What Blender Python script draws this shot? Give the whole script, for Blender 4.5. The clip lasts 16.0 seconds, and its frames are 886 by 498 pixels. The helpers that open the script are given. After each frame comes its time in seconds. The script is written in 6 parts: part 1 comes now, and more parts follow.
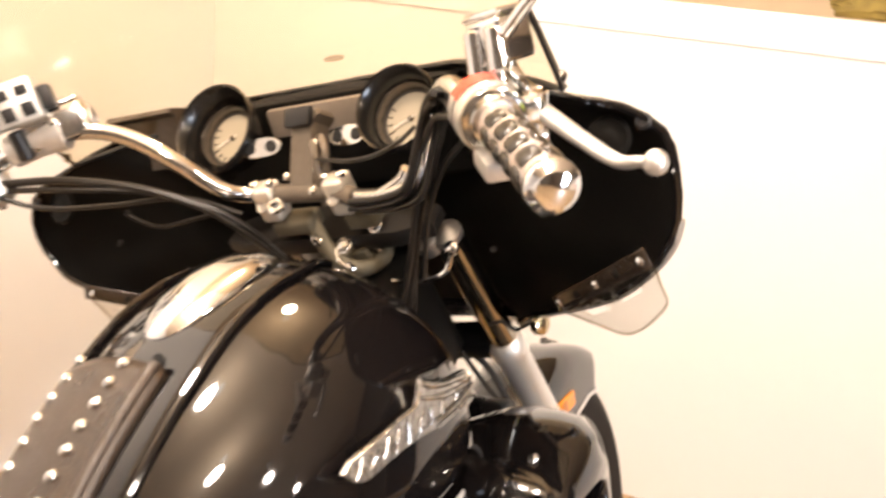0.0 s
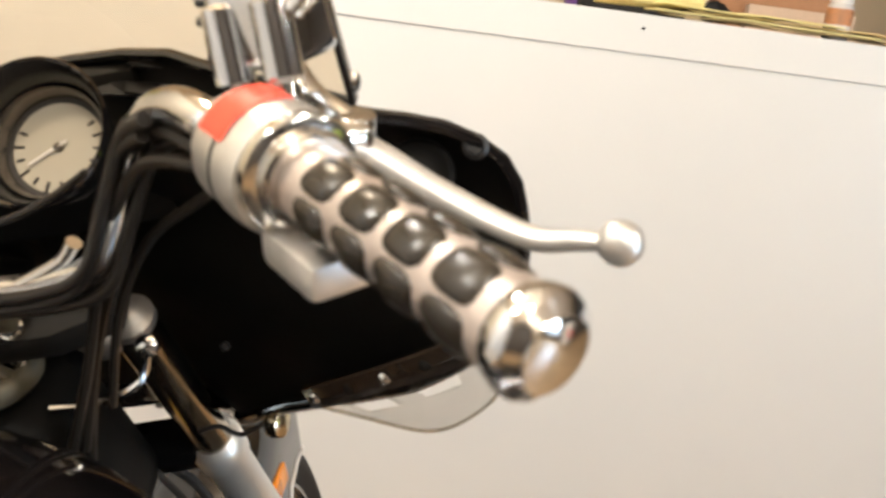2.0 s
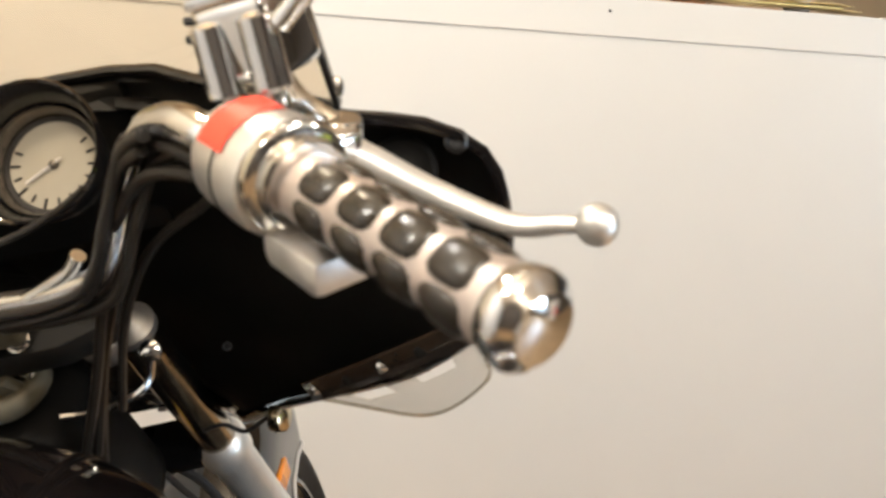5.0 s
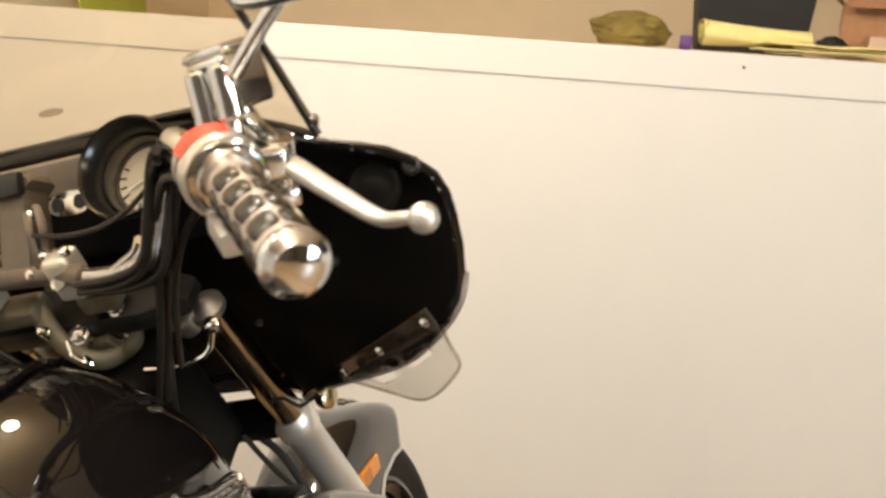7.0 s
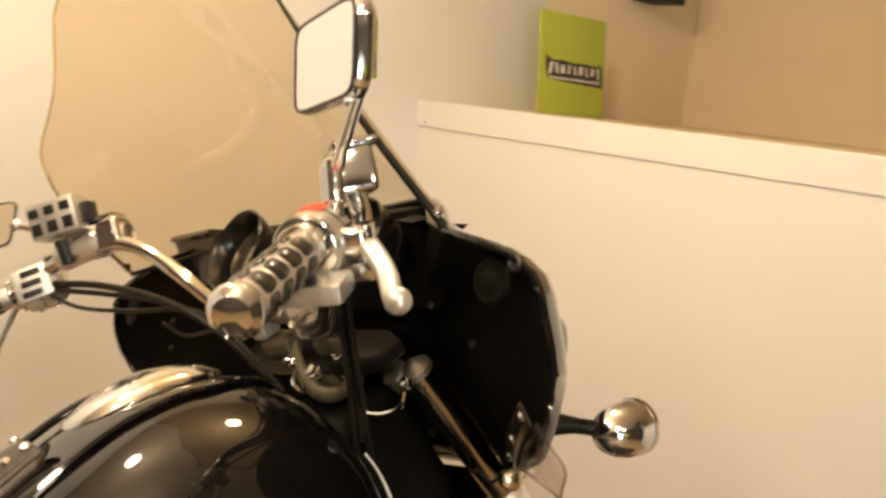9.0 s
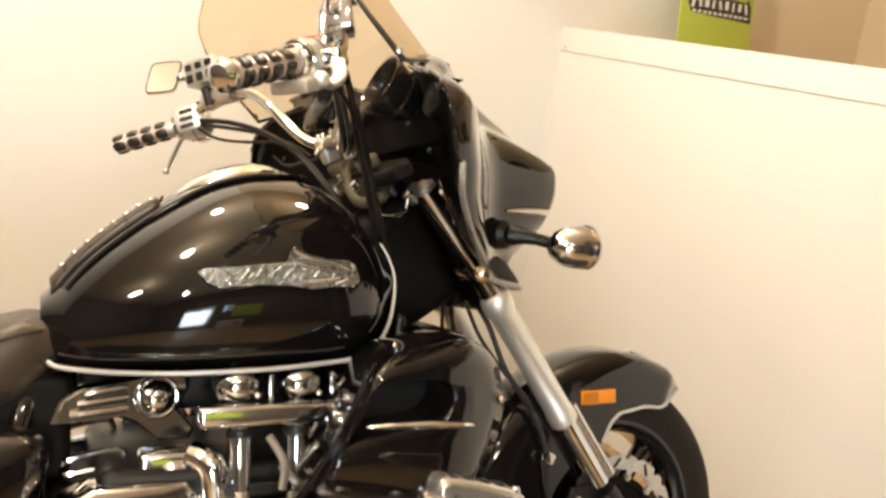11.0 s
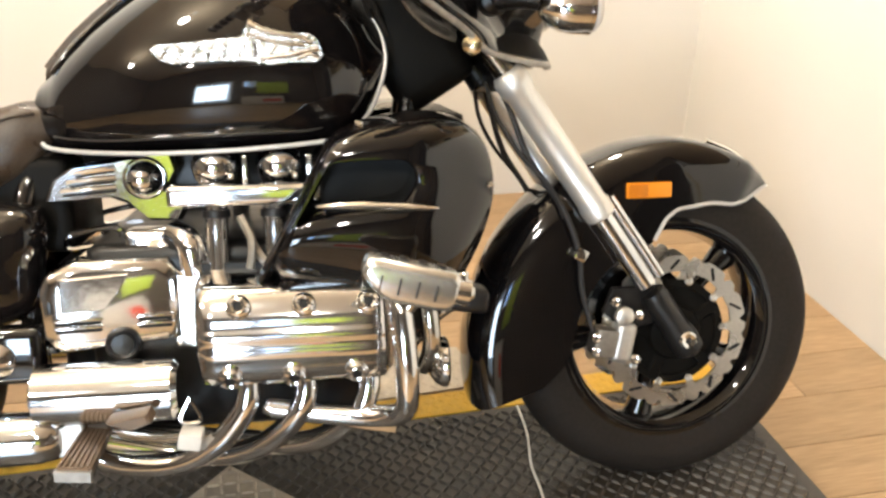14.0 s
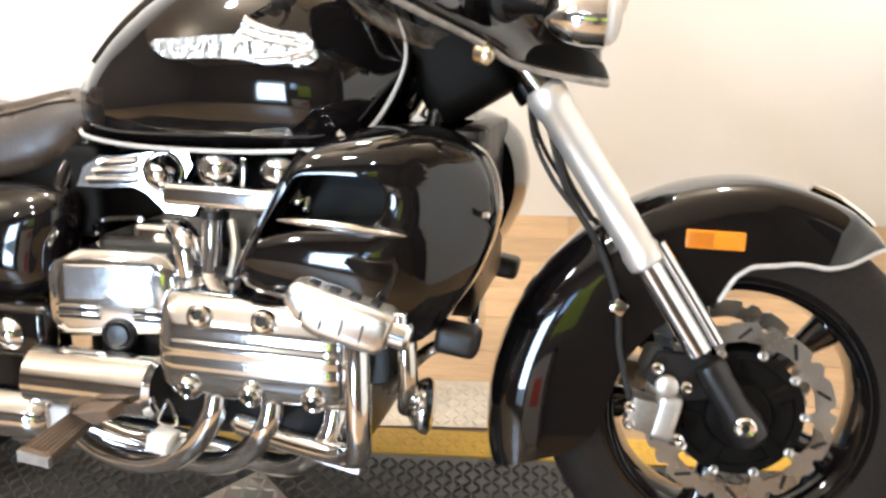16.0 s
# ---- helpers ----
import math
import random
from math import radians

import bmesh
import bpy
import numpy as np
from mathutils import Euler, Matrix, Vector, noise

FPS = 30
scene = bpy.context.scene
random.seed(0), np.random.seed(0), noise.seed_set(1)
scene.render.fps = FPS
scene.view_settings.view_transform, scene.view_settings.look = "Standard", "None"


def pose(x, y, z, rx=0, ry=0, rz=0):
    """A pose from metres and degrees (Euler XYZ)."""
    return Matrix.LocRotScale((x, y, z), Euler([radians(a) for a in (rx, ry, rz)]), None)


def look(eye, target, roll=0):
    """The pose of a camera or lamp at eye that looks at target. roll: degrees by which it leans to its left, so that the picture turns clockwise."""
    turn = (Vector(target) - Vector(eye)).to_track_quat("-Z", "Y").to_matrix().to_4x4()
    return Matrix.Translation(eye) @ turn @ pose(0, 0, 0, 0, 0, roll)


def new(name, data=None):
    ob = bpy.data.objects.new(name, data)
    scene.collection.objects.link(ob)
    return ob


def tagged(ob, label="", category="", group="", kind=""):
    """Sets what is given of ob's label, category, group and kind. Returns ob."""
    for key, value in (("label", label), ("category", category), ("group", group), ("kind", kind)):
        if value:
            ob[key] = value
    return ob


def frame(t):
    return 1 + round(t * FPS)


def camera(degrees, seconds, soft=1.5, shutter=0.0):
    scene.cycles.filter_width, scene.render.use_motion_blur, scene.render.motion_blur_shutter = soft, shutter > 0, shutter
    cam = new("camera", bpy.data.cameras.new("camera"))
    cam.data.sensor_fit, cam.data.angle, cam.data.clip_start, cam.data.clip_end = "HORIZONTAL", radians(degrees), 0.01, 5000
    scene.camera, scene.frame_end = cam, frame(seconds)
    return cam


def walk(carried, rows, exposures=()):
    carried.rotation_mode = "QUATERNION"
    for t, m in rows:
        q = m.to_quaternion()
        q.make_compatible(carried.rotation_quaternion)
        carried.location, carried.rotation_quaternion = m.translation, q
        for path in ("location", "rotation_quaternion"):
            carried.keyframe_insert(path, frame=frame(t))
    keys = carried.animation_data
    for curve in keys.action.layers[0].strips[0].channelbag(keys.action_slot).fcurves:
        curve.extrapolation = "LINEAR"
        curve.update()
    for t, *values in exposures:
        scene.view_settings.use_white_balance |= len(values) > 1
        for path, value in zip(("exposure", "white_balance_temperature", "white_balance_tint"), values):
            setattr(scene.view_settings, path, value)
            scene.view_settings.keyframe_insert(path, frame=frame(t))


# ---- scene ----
cam = camera(53.2, 16.0, soft=2.7, shutter=0.5)
cam.data.dof.use_dof, cam.data.dof.focus_distance, cam.data.dof.aperture_fstop = True, 1.75, 9.0
PATH = [
    (0, (-1.721, -0.364, 1.486), (0.042, 0.377, 0.899), 6.0),
    (0.5, (-1.577, -0.278, 1.484), (0.274, 0.255, 0.943), 7.7),
    (1, (-1.468, -0.196, 1.475), (0.461, 0.025, 0.993), 8.5),
    (1.5, (-1.389, -0.141, 1.452), (0.546, -0.1, 0.948), 9.2),
    (2, (-1.354, -0.105, 1.453), (0.568, -0.238, 0.914), 7.7),
    (2.5, (-1.31, -0.072, 1.447), (0.579, -0.345, 0.851), 7.0),
    (3, (-1.282, -0.058, 1.442), (0.578, -0.411, 0.797), 6.4),
    (3.5, (-1.293, -0.056, 1.448), (0.557, -0.438, 0.793), 6.2),
    (4, (-1.312, -0.061, 1.455), (0.552, -0.366, 0.798), 6.1),
    (4.2, (-1.327, -0.067, 1.462), (0.551, -0.34, 0.831), 5.6),
    (6.3, (-1.49, -0.206, 1.463), (0.439, -0.119, 0.943), 5.0),
    (6.5, (-1.509, -0.235, 1.466), (0.414, -0.068, 0.942), 4.9),
    (7, (-1.563, -0.354, 1.481), (0.352, -0.021, 1.01), 3.9),
    (7.5, (-1.595, -0.507, 1.49), (0.292, 0.025, 1.095), 3.4),
    (8, (-1.545, -0.595, 1.515), (0.326, 0.026, 1.18), 2.8),
    (8.5, (-1.494, -0.662, 1.524), (0.2, 0.347, 1.191), 2.3),
    (9, (-1.424, -0.76, 1.524), (-0.008, 0.609, 1.175), 6.3),
    (9.5, (-1.396, -0.882, 1.516), (-0.079, 0.572, 1.13), 6.3),
    (10, (-1.481, -1.089, 1.503), (-0.264, 0.442, 1.084), 5.1),
    (10.2, (-1.487, -1.16, 1.489), (-0.297, 0.39, 1.063), 6.7),
    (12.3, (-1.155, -1.646, 1.422), (-0.405, 0.105, 0.814), 3.8),
    (12.5, (-1.139, -1.657, 1.411), (-0.383, 0.095, 0.813), 3.3),
    (13, (-1.051, -1.599, 1.376), (-0.414, 0.151, 0.646), 3.9),
    (13.5, (-0.955, -1.521, 1.371), (-0.523, 0.255, 0.559), 3.5),
    (14, (-0.853, -1.514, 1.364), (-0.443, 0.221, 0.458), 1.4),
    (14.5, (-0.7, -1.534, 1.341), (-0.523, 0.247, 0.448), -0.2),
    (15, (-0.531, -1.548, 1.332), (-0.545, 0.246, 0.448), 1.9),
    (15.5, (-0.43, -1.487, 1.341), (-0.509, 0.306, 0.458), -2.9),
    (16, (-0.363, -1.361, 1.331), (-0.57, 0.409, 0.424), -0.9),
]
EXPOSURES = [(0, 0.62, 6400, 17), (0.7, 0.45, 6200, 15), (1.5, 0.04, 5800, 8), (2.5, -0.03, 5650, 7), (4, -0.05, 5650, 7), (6.5, -0.14, 6000, 7), (7, -0.12, 6150, 7), (8, -0.3, 6750, 5), (8.5, -0.4, 7150, 11), (9, -0.42, 7750, 11), (9.5, -0.1, 7500, 12), (10, -0.08, 7150, 9), (12.5, 0.29, 6150, 7), (13, 0.2, 6150, 6), (14, 0.52, 5950, 6), (15, 0.74, 5600, 8), (16, 0.8, 5400, 7)]
walk(cam, [(t, look(eye, target, roll)) for t, eye, target, roll in PATH], EXPOSURES)

LAMP_W, WINDOW_W = 61.0, 62.0
# ---- light ----
LAMP_COLOR = (1.0, 0.88, 0.72)
world = bpy.data.worlds.new("world")
scene.world = world
world.use_nodes = True
_wn = world.node_tree.nodes
_sky = _wn.new("ShaderNodeTexSky")
_sky.sky_type = "NISHITA"
_sky.sun_disc = False
_sky.sun_elevation, _sky.sun_rotation = radians(35), radians(200)
world.node_tree.links.new(_sky.outputs["Color"], _wn["Background"].inputs["Color"])
_wn["Background"].inputs["Strength"].default_value = 0.1


def area_lamp(name, place, target, sx, sy, watts, color):
    data = bpy.data.lights.new(name, "AREA")
    data.shape, data.size, data.size_y, data.energy, data.color = "RECTANGLE", sx, sy, watts, color
    ob = new(name, data)
    ob.matrix_world = look(place, target)
    return ob


LAMPS = [(-0.1, 0.6), (-1.9, -0.3), (-1.2, -3.2), (-2.6, -2.7), (-3.6, -1.0), (-1.6, -1.6), (-1.3, 0.8)]
for lx, ly in LAMPS:
    # points over the bike; spots farther out keep the reflected ceiling there dark
    data = bpy.data.lights.new("lamp_light", "POINT" if ly > -1.2 else "SPOT")
    if ly <= -1.2:
        data.spot_size, data.spot_blend = radians(168), 0.25
    data.energy, data.color, data.shadow_soft_size = LAMP_W, LAMP_COLOR, 0.085
    new("lamp_light", data).location = (lx, ly, 2.58)
area_lamp("window_light", (-2.55, -4.46, 1.0), (-2.0, 0.0, 0.8), 0.72, 1.30, WINDOW_W, (0.80, 0.90, 1.0))

# ---- materials ----


def material(name, base, rough=0.5, metal=0.0, grain=0.0, scale=40.0, bump=0.0, coat=0.0, second=None, spread=0.5, detail=6.0, stretch=(1, 1, 1), rough_vary=0.0, each=0.0):
    m = bpy.data.materials.new(name)
    m.use_nodes = True
    nt = m.node_tree
    b = nt.nodes["Principled BSDF"]
    b.inputs["Roughness"].default_value, b.inputs["Metallic"].default_value = rough, metal
    if coat:
        b.inputs["Coat Weight"].default_value, b.inputs["Coat Roughness"].default_value = coat, 0.03
    tc = nt.nodes.new("ShaderNodeTexCoord")
    mp = nt.nodes.new("ShaderNodeMapping")
    mp.inputs["Scale"].default_value = stretch
    nt.links.new(tc.outputs["Object"], mp.inputs["Vector"])
    fine, wide = nt.nodes.new("ShaderNodeTexNoise"), nt.nodes.new("ShaderNodeTexNoise")
    for n, s in ((fine, scale), (wide, scale * 0.08)):
        n.inputs["Scale"].default_value, n.inputs["Detail"].default_value = s, detail
        nt.links.new(mp.outputs["Vector"], n.inputs["Vector"])
    both = nt.nodes.new("ShaderNodeMix")
    both.data_type = "FLOAT"
    both.inputs[0].default_value = spread
    nt.links.new(fine.outputs["Fac"], both.inputs[2])
    nt.links.new(wide.outputs["Fac"], both.inputs[3])
    fac = both.outputs[0]
    mix = nt.nodes.new("ShaderNodeMix")
    mix.data_type = "RGBA"
    dark = second if second else tuple(c * (1 - grain) for c in base)
    mix.inputs[6].default_value, mix.inputs[7].default_value = (*dark, 1), (*base, 1)
    ramp = nt.nodes.new("ShaderNodeMapRange")
    ramp.inputs[1].default_value, ramp.inputs[2].default_value = 0.35, 0.65
    nt.links.new(fac, ramp.inputs[0])
    nt.links.new(ramp.outputs[0], mix.inputs[0])
    out = mix.outputs[2]
    if each:
        info = nt.nodes.new("ShaderNodeObjectInfo")
        hsv = nt.nodes.new("ShaderNodeHueSaturation")
        rng = nt.nodes.new("ShaderNodeMapRange")
        rng.inputs[3].default_value, rng.inputs[4].default_value = 1 - each, 1 + each
        nt.links.new(info.outputs["Random"], rng.inputs[0])
        nt.links.new(rng.outputs[0], hsv.inputs["Value"])
        nt.links.new(out, hsv.inputs["Color"])
        out = hsv.outputs["Color"]
    nt.links.new(out, b.inputs["Base Color"])
    if rough_vary:
        rr = nt.nodes.new("ShaderNodeMapRange")
        rr.inputs[1].default_value, rr.inputs[2].default_value = 0.3, 0.7
        rr.inputs[3].default_value, rr.inputs[4].default_value = max(0.0, rough - rough_vary), rough + rough_vary
        nt.links.new(wide.outputs["Fac"], rr.inputs[0])
        nt.links.new(rr.outputs[0], b.inputs["Roughness"])
    if bump:
        bp = nt.nodes.new("ShaderNodeBump")
        bp.inputs["Strength"].default_value, bp.inputs["Distance"].default_value = bump, 0.002
        nt.links.new(fine.outputs["Fac"], bp.inputs["Height"])
        nt.links.new(bp.outputs["Normal"], b.inputs["Normal"])
    return m


def clear(name, tint, rough=0.02, density=0.5):
    m = bpy.data.materials.new(name)
    m.use_nodes = True
    nt = m.node_tree
    nt.nodes.remove(nt.nodes["Principled BSDF"])
    out = nt.nodes["Material Output"]
    tr, gl, mx, fr = (nt.nodes.new(k) for k in ("ShaderNodeBsdfTransparent", "ShaderNodeBsdfGlossy", "ShaderNodeMixShader", "ShaderNodeLayerWeight"))
    tr.inputs["Color"].default_value = (*tint, 1)
    gl.inputs["Roughness"].default_value = rough
    fr.inputs["Blend"].default_value = 0.12
    amount = nt.nodes.new("ShaderNodeMapRange")
    amount.inputs[3].default_value, amount.inputs[4].default_value = 0.03, 0.55
    nt.links.new(fr.outputs["Facing"], amount.inputs[0])
    nt.links.new(amount.outputs[0], mx.inputs[0])
    nt.links.new(tr.outputs[0], mx.inputs[1])
    nt.links.new(gl.outputs[0], mx.inputs[2])
    nt.links.new(mx.outputs[0], out.inputs["Surface"])
    return m


def glowing(name, color, strength):
    m = bpy.data.materials.new(name)
    m.use_nodes = True
    b = m.node_tree.nodes["Principled BSDF"]
    b.inputs["Base Color"].default_value = (*color, 1)
    b.inputs["Emission Color"].default_value = (*color, 1)
    b.inputs["Emission Strength"].default_value = strength
    return m


BLACK = material("black_paint", (0.006, 0.005, 0.005), 0.07, grain=0.2, scale=60, coat=1.0, rough_vary=0.02)
BLACK.node_tree.nodes["Principled BSDF"].inputs["Specular IOR Level"].default_value = 0.14
SATIN_BLACK = material("satin_black", (0.010, 0.009, 0.009), 0.38, grain=0.3, scale=120, bump=0.05, rough_vary=0.08)
FRAME_BLACK = material("frame_black", (0.005, 0.0045, 0.0045), 0.34, grain=0.3, scale=80, rough_vary=0.1)
CHROME = material("chrome", (0.78, 0.785, 0.79), 0.085, 1.0, grain=0.06, scale=30, bump=0.10, detail=2.5, rough_vary=0.07)
CHROME_WORN = material("chrome_worn", (0.72, 0.70, 0.66), 0.12, 1.0, grain=0.14, scale=55, bump=0.04, rough_vary=0.06)
ALLOY = material("brushed_alloy", (0.80, 0.78, 0.74), 0.42, 0.85, grain=0.18, scale=90, bump=0.06, rough_vary=0.08)
CAST = material("cast_metal", (0.40, 0.37, 0.33), 0.45, 0.9, grain=0.35, scale=70, bump=0.2, rough_vary=0.1)
EMBLEM = material("emblem_chrome", (0.54, 0.53, 0.51), 0.25, 1.0, grain=0.1, scale=120, bump=1.0, detail=2.0, rough_vary=0.06)
FORK_UPPER = material("fork_upper_metal", (0.48, 0.43, 0.35), 0.20, 1.0, grain=0.15, scale=60, bump=0.03, rough_vary=0.08)
FORK_ALLOY = material("fork_alloy", (0.88, 0.87, 0.84), 0.42, 0.75, grain=0.08, scale=60, bump=0.03, rough_vary=0.08, stretch=(1, 1, 0.15))
BRONZE = material("bronze_metal", (0.15, 0.105, 0.07), 0.5, 0.6, grain=0.2, scale=80, bump=0.12, rough_vary=0.1)
BEZEL = material("bezel_metal", (0.16, 0.14, 0.12), 0.25, 0.8, grain=0.1, scale=50)
STEEL = material("rotor_steel", (0.66, 0.65, 0.62), 0.30, 1.0, grain=0.2, scale=160, bump=0.08, rough_vary=0.08)
RUBBER = material("rubber", (0.022, 0.020, 0.019), 0.62, grain=0.35, scale=150, bump=0.2, rough_vary=0.1)
TYRE = material("tyre_rubber", (0.024, 0.019, 0.0155), 0.70, grain=0.4, scale=120, bump=0.25, rough_vary=0.12)
TYRE.node_tree.nodes["Principled BSDF"].inputs["Specular IOR Level"].default_value = 0.2
LEATHER = material("leather", (0.052, 0.036, 0.024), 0.33, grain=0.4, scale=230, bump=0.35, rough_vary=0.1)
PIPING = material("silver_piping", (0.62, 0.61, 0.60), 0.35, 0.3, grain=0.15, scale=300, bump=0.1)
BRAID = material("braided_trim", (0.55, 0.53, 0.50), 0.4, 0.6, grain=0.5, scale=500, bump=0.4)
BAND = material("smoked_band", (0.045, 0.032, 0.022), 0.16, grain=0.3, scale=90, rough_vary=0.05)
PEG_ALLOY = material("peg_alloy", (0.72, 0.70, 0.66), 0.22, 0.9, grain=0.1, scale=60, bump=0.05, rough_vary=0.08)
BRASS = material("brass", (0.72, 0.60, 0.40), 0.22, 1.0, grain=0.2, scale=80, bump=0.1)
ORANGE = material("amber_plastic", (0.92, 0.31, 0.012), 0.22, grain=0.15, scale=400, bump=0.2)
AMBER_DEEP = material("deep_amber", (0.62, 0.20, 0.01), 0.25, grain=0.25, scale=300, bump=0.2)
RED = material("red_sticker", (0.85, 0.07, 0.03), 0.45, grain=0.1, scale=90)
GAUGE_BLACK = material("gauge_black", (0.010, 0.009, 0.008), 0.22, grain=0.2, scale=80, rough_vary=0.05)
DASH_GREY = material("dash_grey", (0.20, 0.17, 0.14), 0.45, grain=0.15, scale=70, bump=0.05)
PANEL_BLACK = material("panel_black", (0.0055, 0.0048, 0.0040), 0.55, grain=0.3, scale=160, bump=0.08, rough_vary=0.06)
GRIP_ALLOY = material("grip_alloy", (0.625, 0.550, 0.500), 0.40, 0.75, grain=0.2, scale=70, bump=0.08, rough_vary=0.1)
PAD_RUBBER = material("pad_rubber", (0.026, 0.020, 0.013), 0.30, grain=0.35, scale=120, bump=0.2, rough_vary=0.1)
RISER = material("riser_alloy", (0.70, 0.65, 0.56), 0.38, 0.6, grain=0.12, scale=60, bump=0.06)
IGN_GREY = material("ignition_grey", (0.135, 0.108, 0.080), 0.42, 0.3, grain=0.25, scale=80, bump=0.1)
CABLE = material("cable_sheath", (0.020, 0.017, 0.014), 0.30, grain=0.3, scale=150, bump=0.08)
YOKE_OLIVE = material("cast_olive", (0.15, 0.125, 0.080), 0.60, 0.4, grain=0.35, scale=60, bump=0.2)
YOKE_DARK = material("cast_dark", (0.012, 0.010, 0.008), 0.50, 0.2, grain=0.35, scale=60, bump=0.15)
WHITE_FACE = material("dial_face", (0.40, 0.36, 0.28), 0.6, grain=0.06, scale=60)
# near-black for small dark parts and for shade painted into openings
DARK = material("dark_and_painted_shade", (0.004, 0.004, 0.004), 0.7, grain=0.2, scale=60)
MIRROR = material("mirror_glass", (0.9, 0.9, 0.9), 0.01, 1.0)
SHIELD = clear("tinted_acrylic", (0.88, 0.78, 0.62), 0.03)
SMOKE = clear("smoked_acrylic", (0.80, 0.77, 0.72), 0.05)
ETCH = clear("etched_acrylic", (0.66, 0.60, 0.54), 0.3)
CLEAR_ACRYLIC = clear("clear_acrylic", (0.955, 0.945, 0.925), 0.05)
WALL = material("wall_paint", (0.70, 0.69, 0.665), 0.34, grain=0.02, scale=5, rough_vary=0.015)
WALL_BACK = material("beige_paint", (0.76, 0.64, 0.46), 0.7, grain=0.05, scale=6, bump=0.03)
WALL_CREAM = material("cream_paint", (0.84, 0.73, 0.56), 0.6, grain=0.04, scale=6)
# dark tone for out-of-view walls, so tank and chrome mirror a dim room
WALL_DIM = material("unseen_wall_dark", (0.085, 0.068, 0.052), 0.6, grain=0.08, scale=6, bump=0.03)
LIME = material("lime_panel", (0.42, 0.56, 0.03), 0.45, grain=0.06, scale=20)
CEIL = material("ceiling_paint", (0.66, 0.54, 0.40), 0.85, grain=0.03, scale=6)
OAK = material("oak_plank", (0.47, 0.32, 0.18), 0.42, scale=34, bump=0.10, second=(0.31, 0.20, 0.10), spread=0.35, stretch=(0.35, 6, 1), rough_vary=0.08, each=0.12)
SEAM = material("floor_seam", (0.17, 0.115, 0.065), 0.7, grain=0.3, scale=30)
MAT_RUBBER = material("mat_rubber", (0.052, 0.044, 0.036), 0.34, grain=0.35, scale=70, bump=0.15, rough_vary=0.12)
MAT_YELLOW = material("yellow_edging", (0.78, 0.47, 0.03), 0.5, scale=45, second=(0.60, 0.35, 0.03), bump=0.08)
PLATE = material("checker_plate", (0.62, 0.56, 0.47), 0.42, 0.6, grain=0.3, scale=55, bump=0.1, rough_vary=0.1)
BASE_WOOD = material("platform_side", (0.06, 0.05, 0.045), 0.6, grain=0.3, scale=30)
TAN_TRIM = material("tan_trim", (0.62, 0.47, 0.30), 0.5, grain=0.1, scale=60)
GREEN = material("green_board", (0.40, 0.47, 0.075), 0.5, grain=0.06, scale=25)
CARD = material("cardboard", (0.46, 0.24, 0.12), 0.85, grain=0.18, scale=50, bump=0.1)
CARD_IN = material("cardboard_inside", (0.60, 0.45, 0.33), 0.85, grain=0.12, scale=50, bump=0.1)
OLIVE = material("olive_canvas", (0.27, 0.20, 0.04), 0.85, scale=26, second=(0.14, 0.10, 0.025), bump=0.12)
YELLOW_PAPER = material("yellow_paper", (0.80, 0.70, 0.30), 0.8, grain=0.12, scale=60, bump=0.08)
TAN_PAPER = material("tan_paper", (0.66, 0.50, 0.24), 0.85, grain=0.25, scale=40, bump=0.1)
PAPER_EDGE = material("paper_edges", (0.62, 0.50, 0.16), 0.85, scale=140, second=(0.28, 0.30, 0.08), bump=0.3)
BOX_BLACK = material("toolbox_plastic", (0.007, 0.006, 0.0058), 0.62, grain=0.3, scale=160, bump=0.1)
JAR = material("jar_plastic", (0.62, 0.58, 0.55), 0.25, grain=0.1, scale=60)
JAR_LABEL = material("jar_label", (0.60, 0.24, 0.08), 0.6, scale=60, second=(0.30, 0.16, 0.09))
PURPLE = material("purple_label", (0.16, 0.07, 0.30), 0.5, grain=0.1, scale=50)
PRINT_DARK = material("print_dark", (0.03, 0.025, 0.02), 0.6, grain=0.2, scale=80)
PRINT_LIGHT = material("print_light", (0.75, 0.72, 0.68), 0.6, grain=0.1, scale=80)
GLASS_SKY = glowing("window_daylight", (0.74, 0.87, 1.0), 1.4)

# ---- builders ----
for _m in (FRAME_BLACK, CABLE):
    _m.node_tree.nodes["Principled BSDF"].inputs["Specular IOR Level"].default_value = 0.3
PANEL_BLACK.node_tree.nodes["Principled BSDF"].inputs["Specular IOR Level"].default_value = 0.10
V = Vector


def finish(ob, bm, mat, smooth=40):
    bmesh.ops.recalc_face_normals(bm, faces=bm.faces)
    bm.to_mesh(ob.data)
    bm.free()
    ob.data.materials.append(mat)
    if smooth:
        ob.data.polygons.foreach_set("use_smooth", [True] * len(ob.data.polygons))
        ob.data.set_sharp_from_angle(angle=radians(smooth))
    return ob


def part(name, bm, mat, parent, label="", at=None, smooth=40):
    ob = finish(new(name, bpy.data.meshes.new(name)), bm, mat, smooth)
    ob.parent = parent
    if at is not None:
        ob.matrix_local = at
    return tagged(ob, label)


def thing(name, bm, mat, label, category, group="", kind="", smooth=40, at=None):
    ob = finish(new(name, bpy.data.meshes.new(name)), bm, mat, smooth)
    if at is not None:
        ob.matrix_world = at
    return tagged(ob, label, category, group, kind)


def anchor(name, label, category, at=None):
    ob = new(name)
    ob.empty_display_size = 0.05
    if at is not None:
        ob.matrix_world = at
    return tagged(ob, label, category)


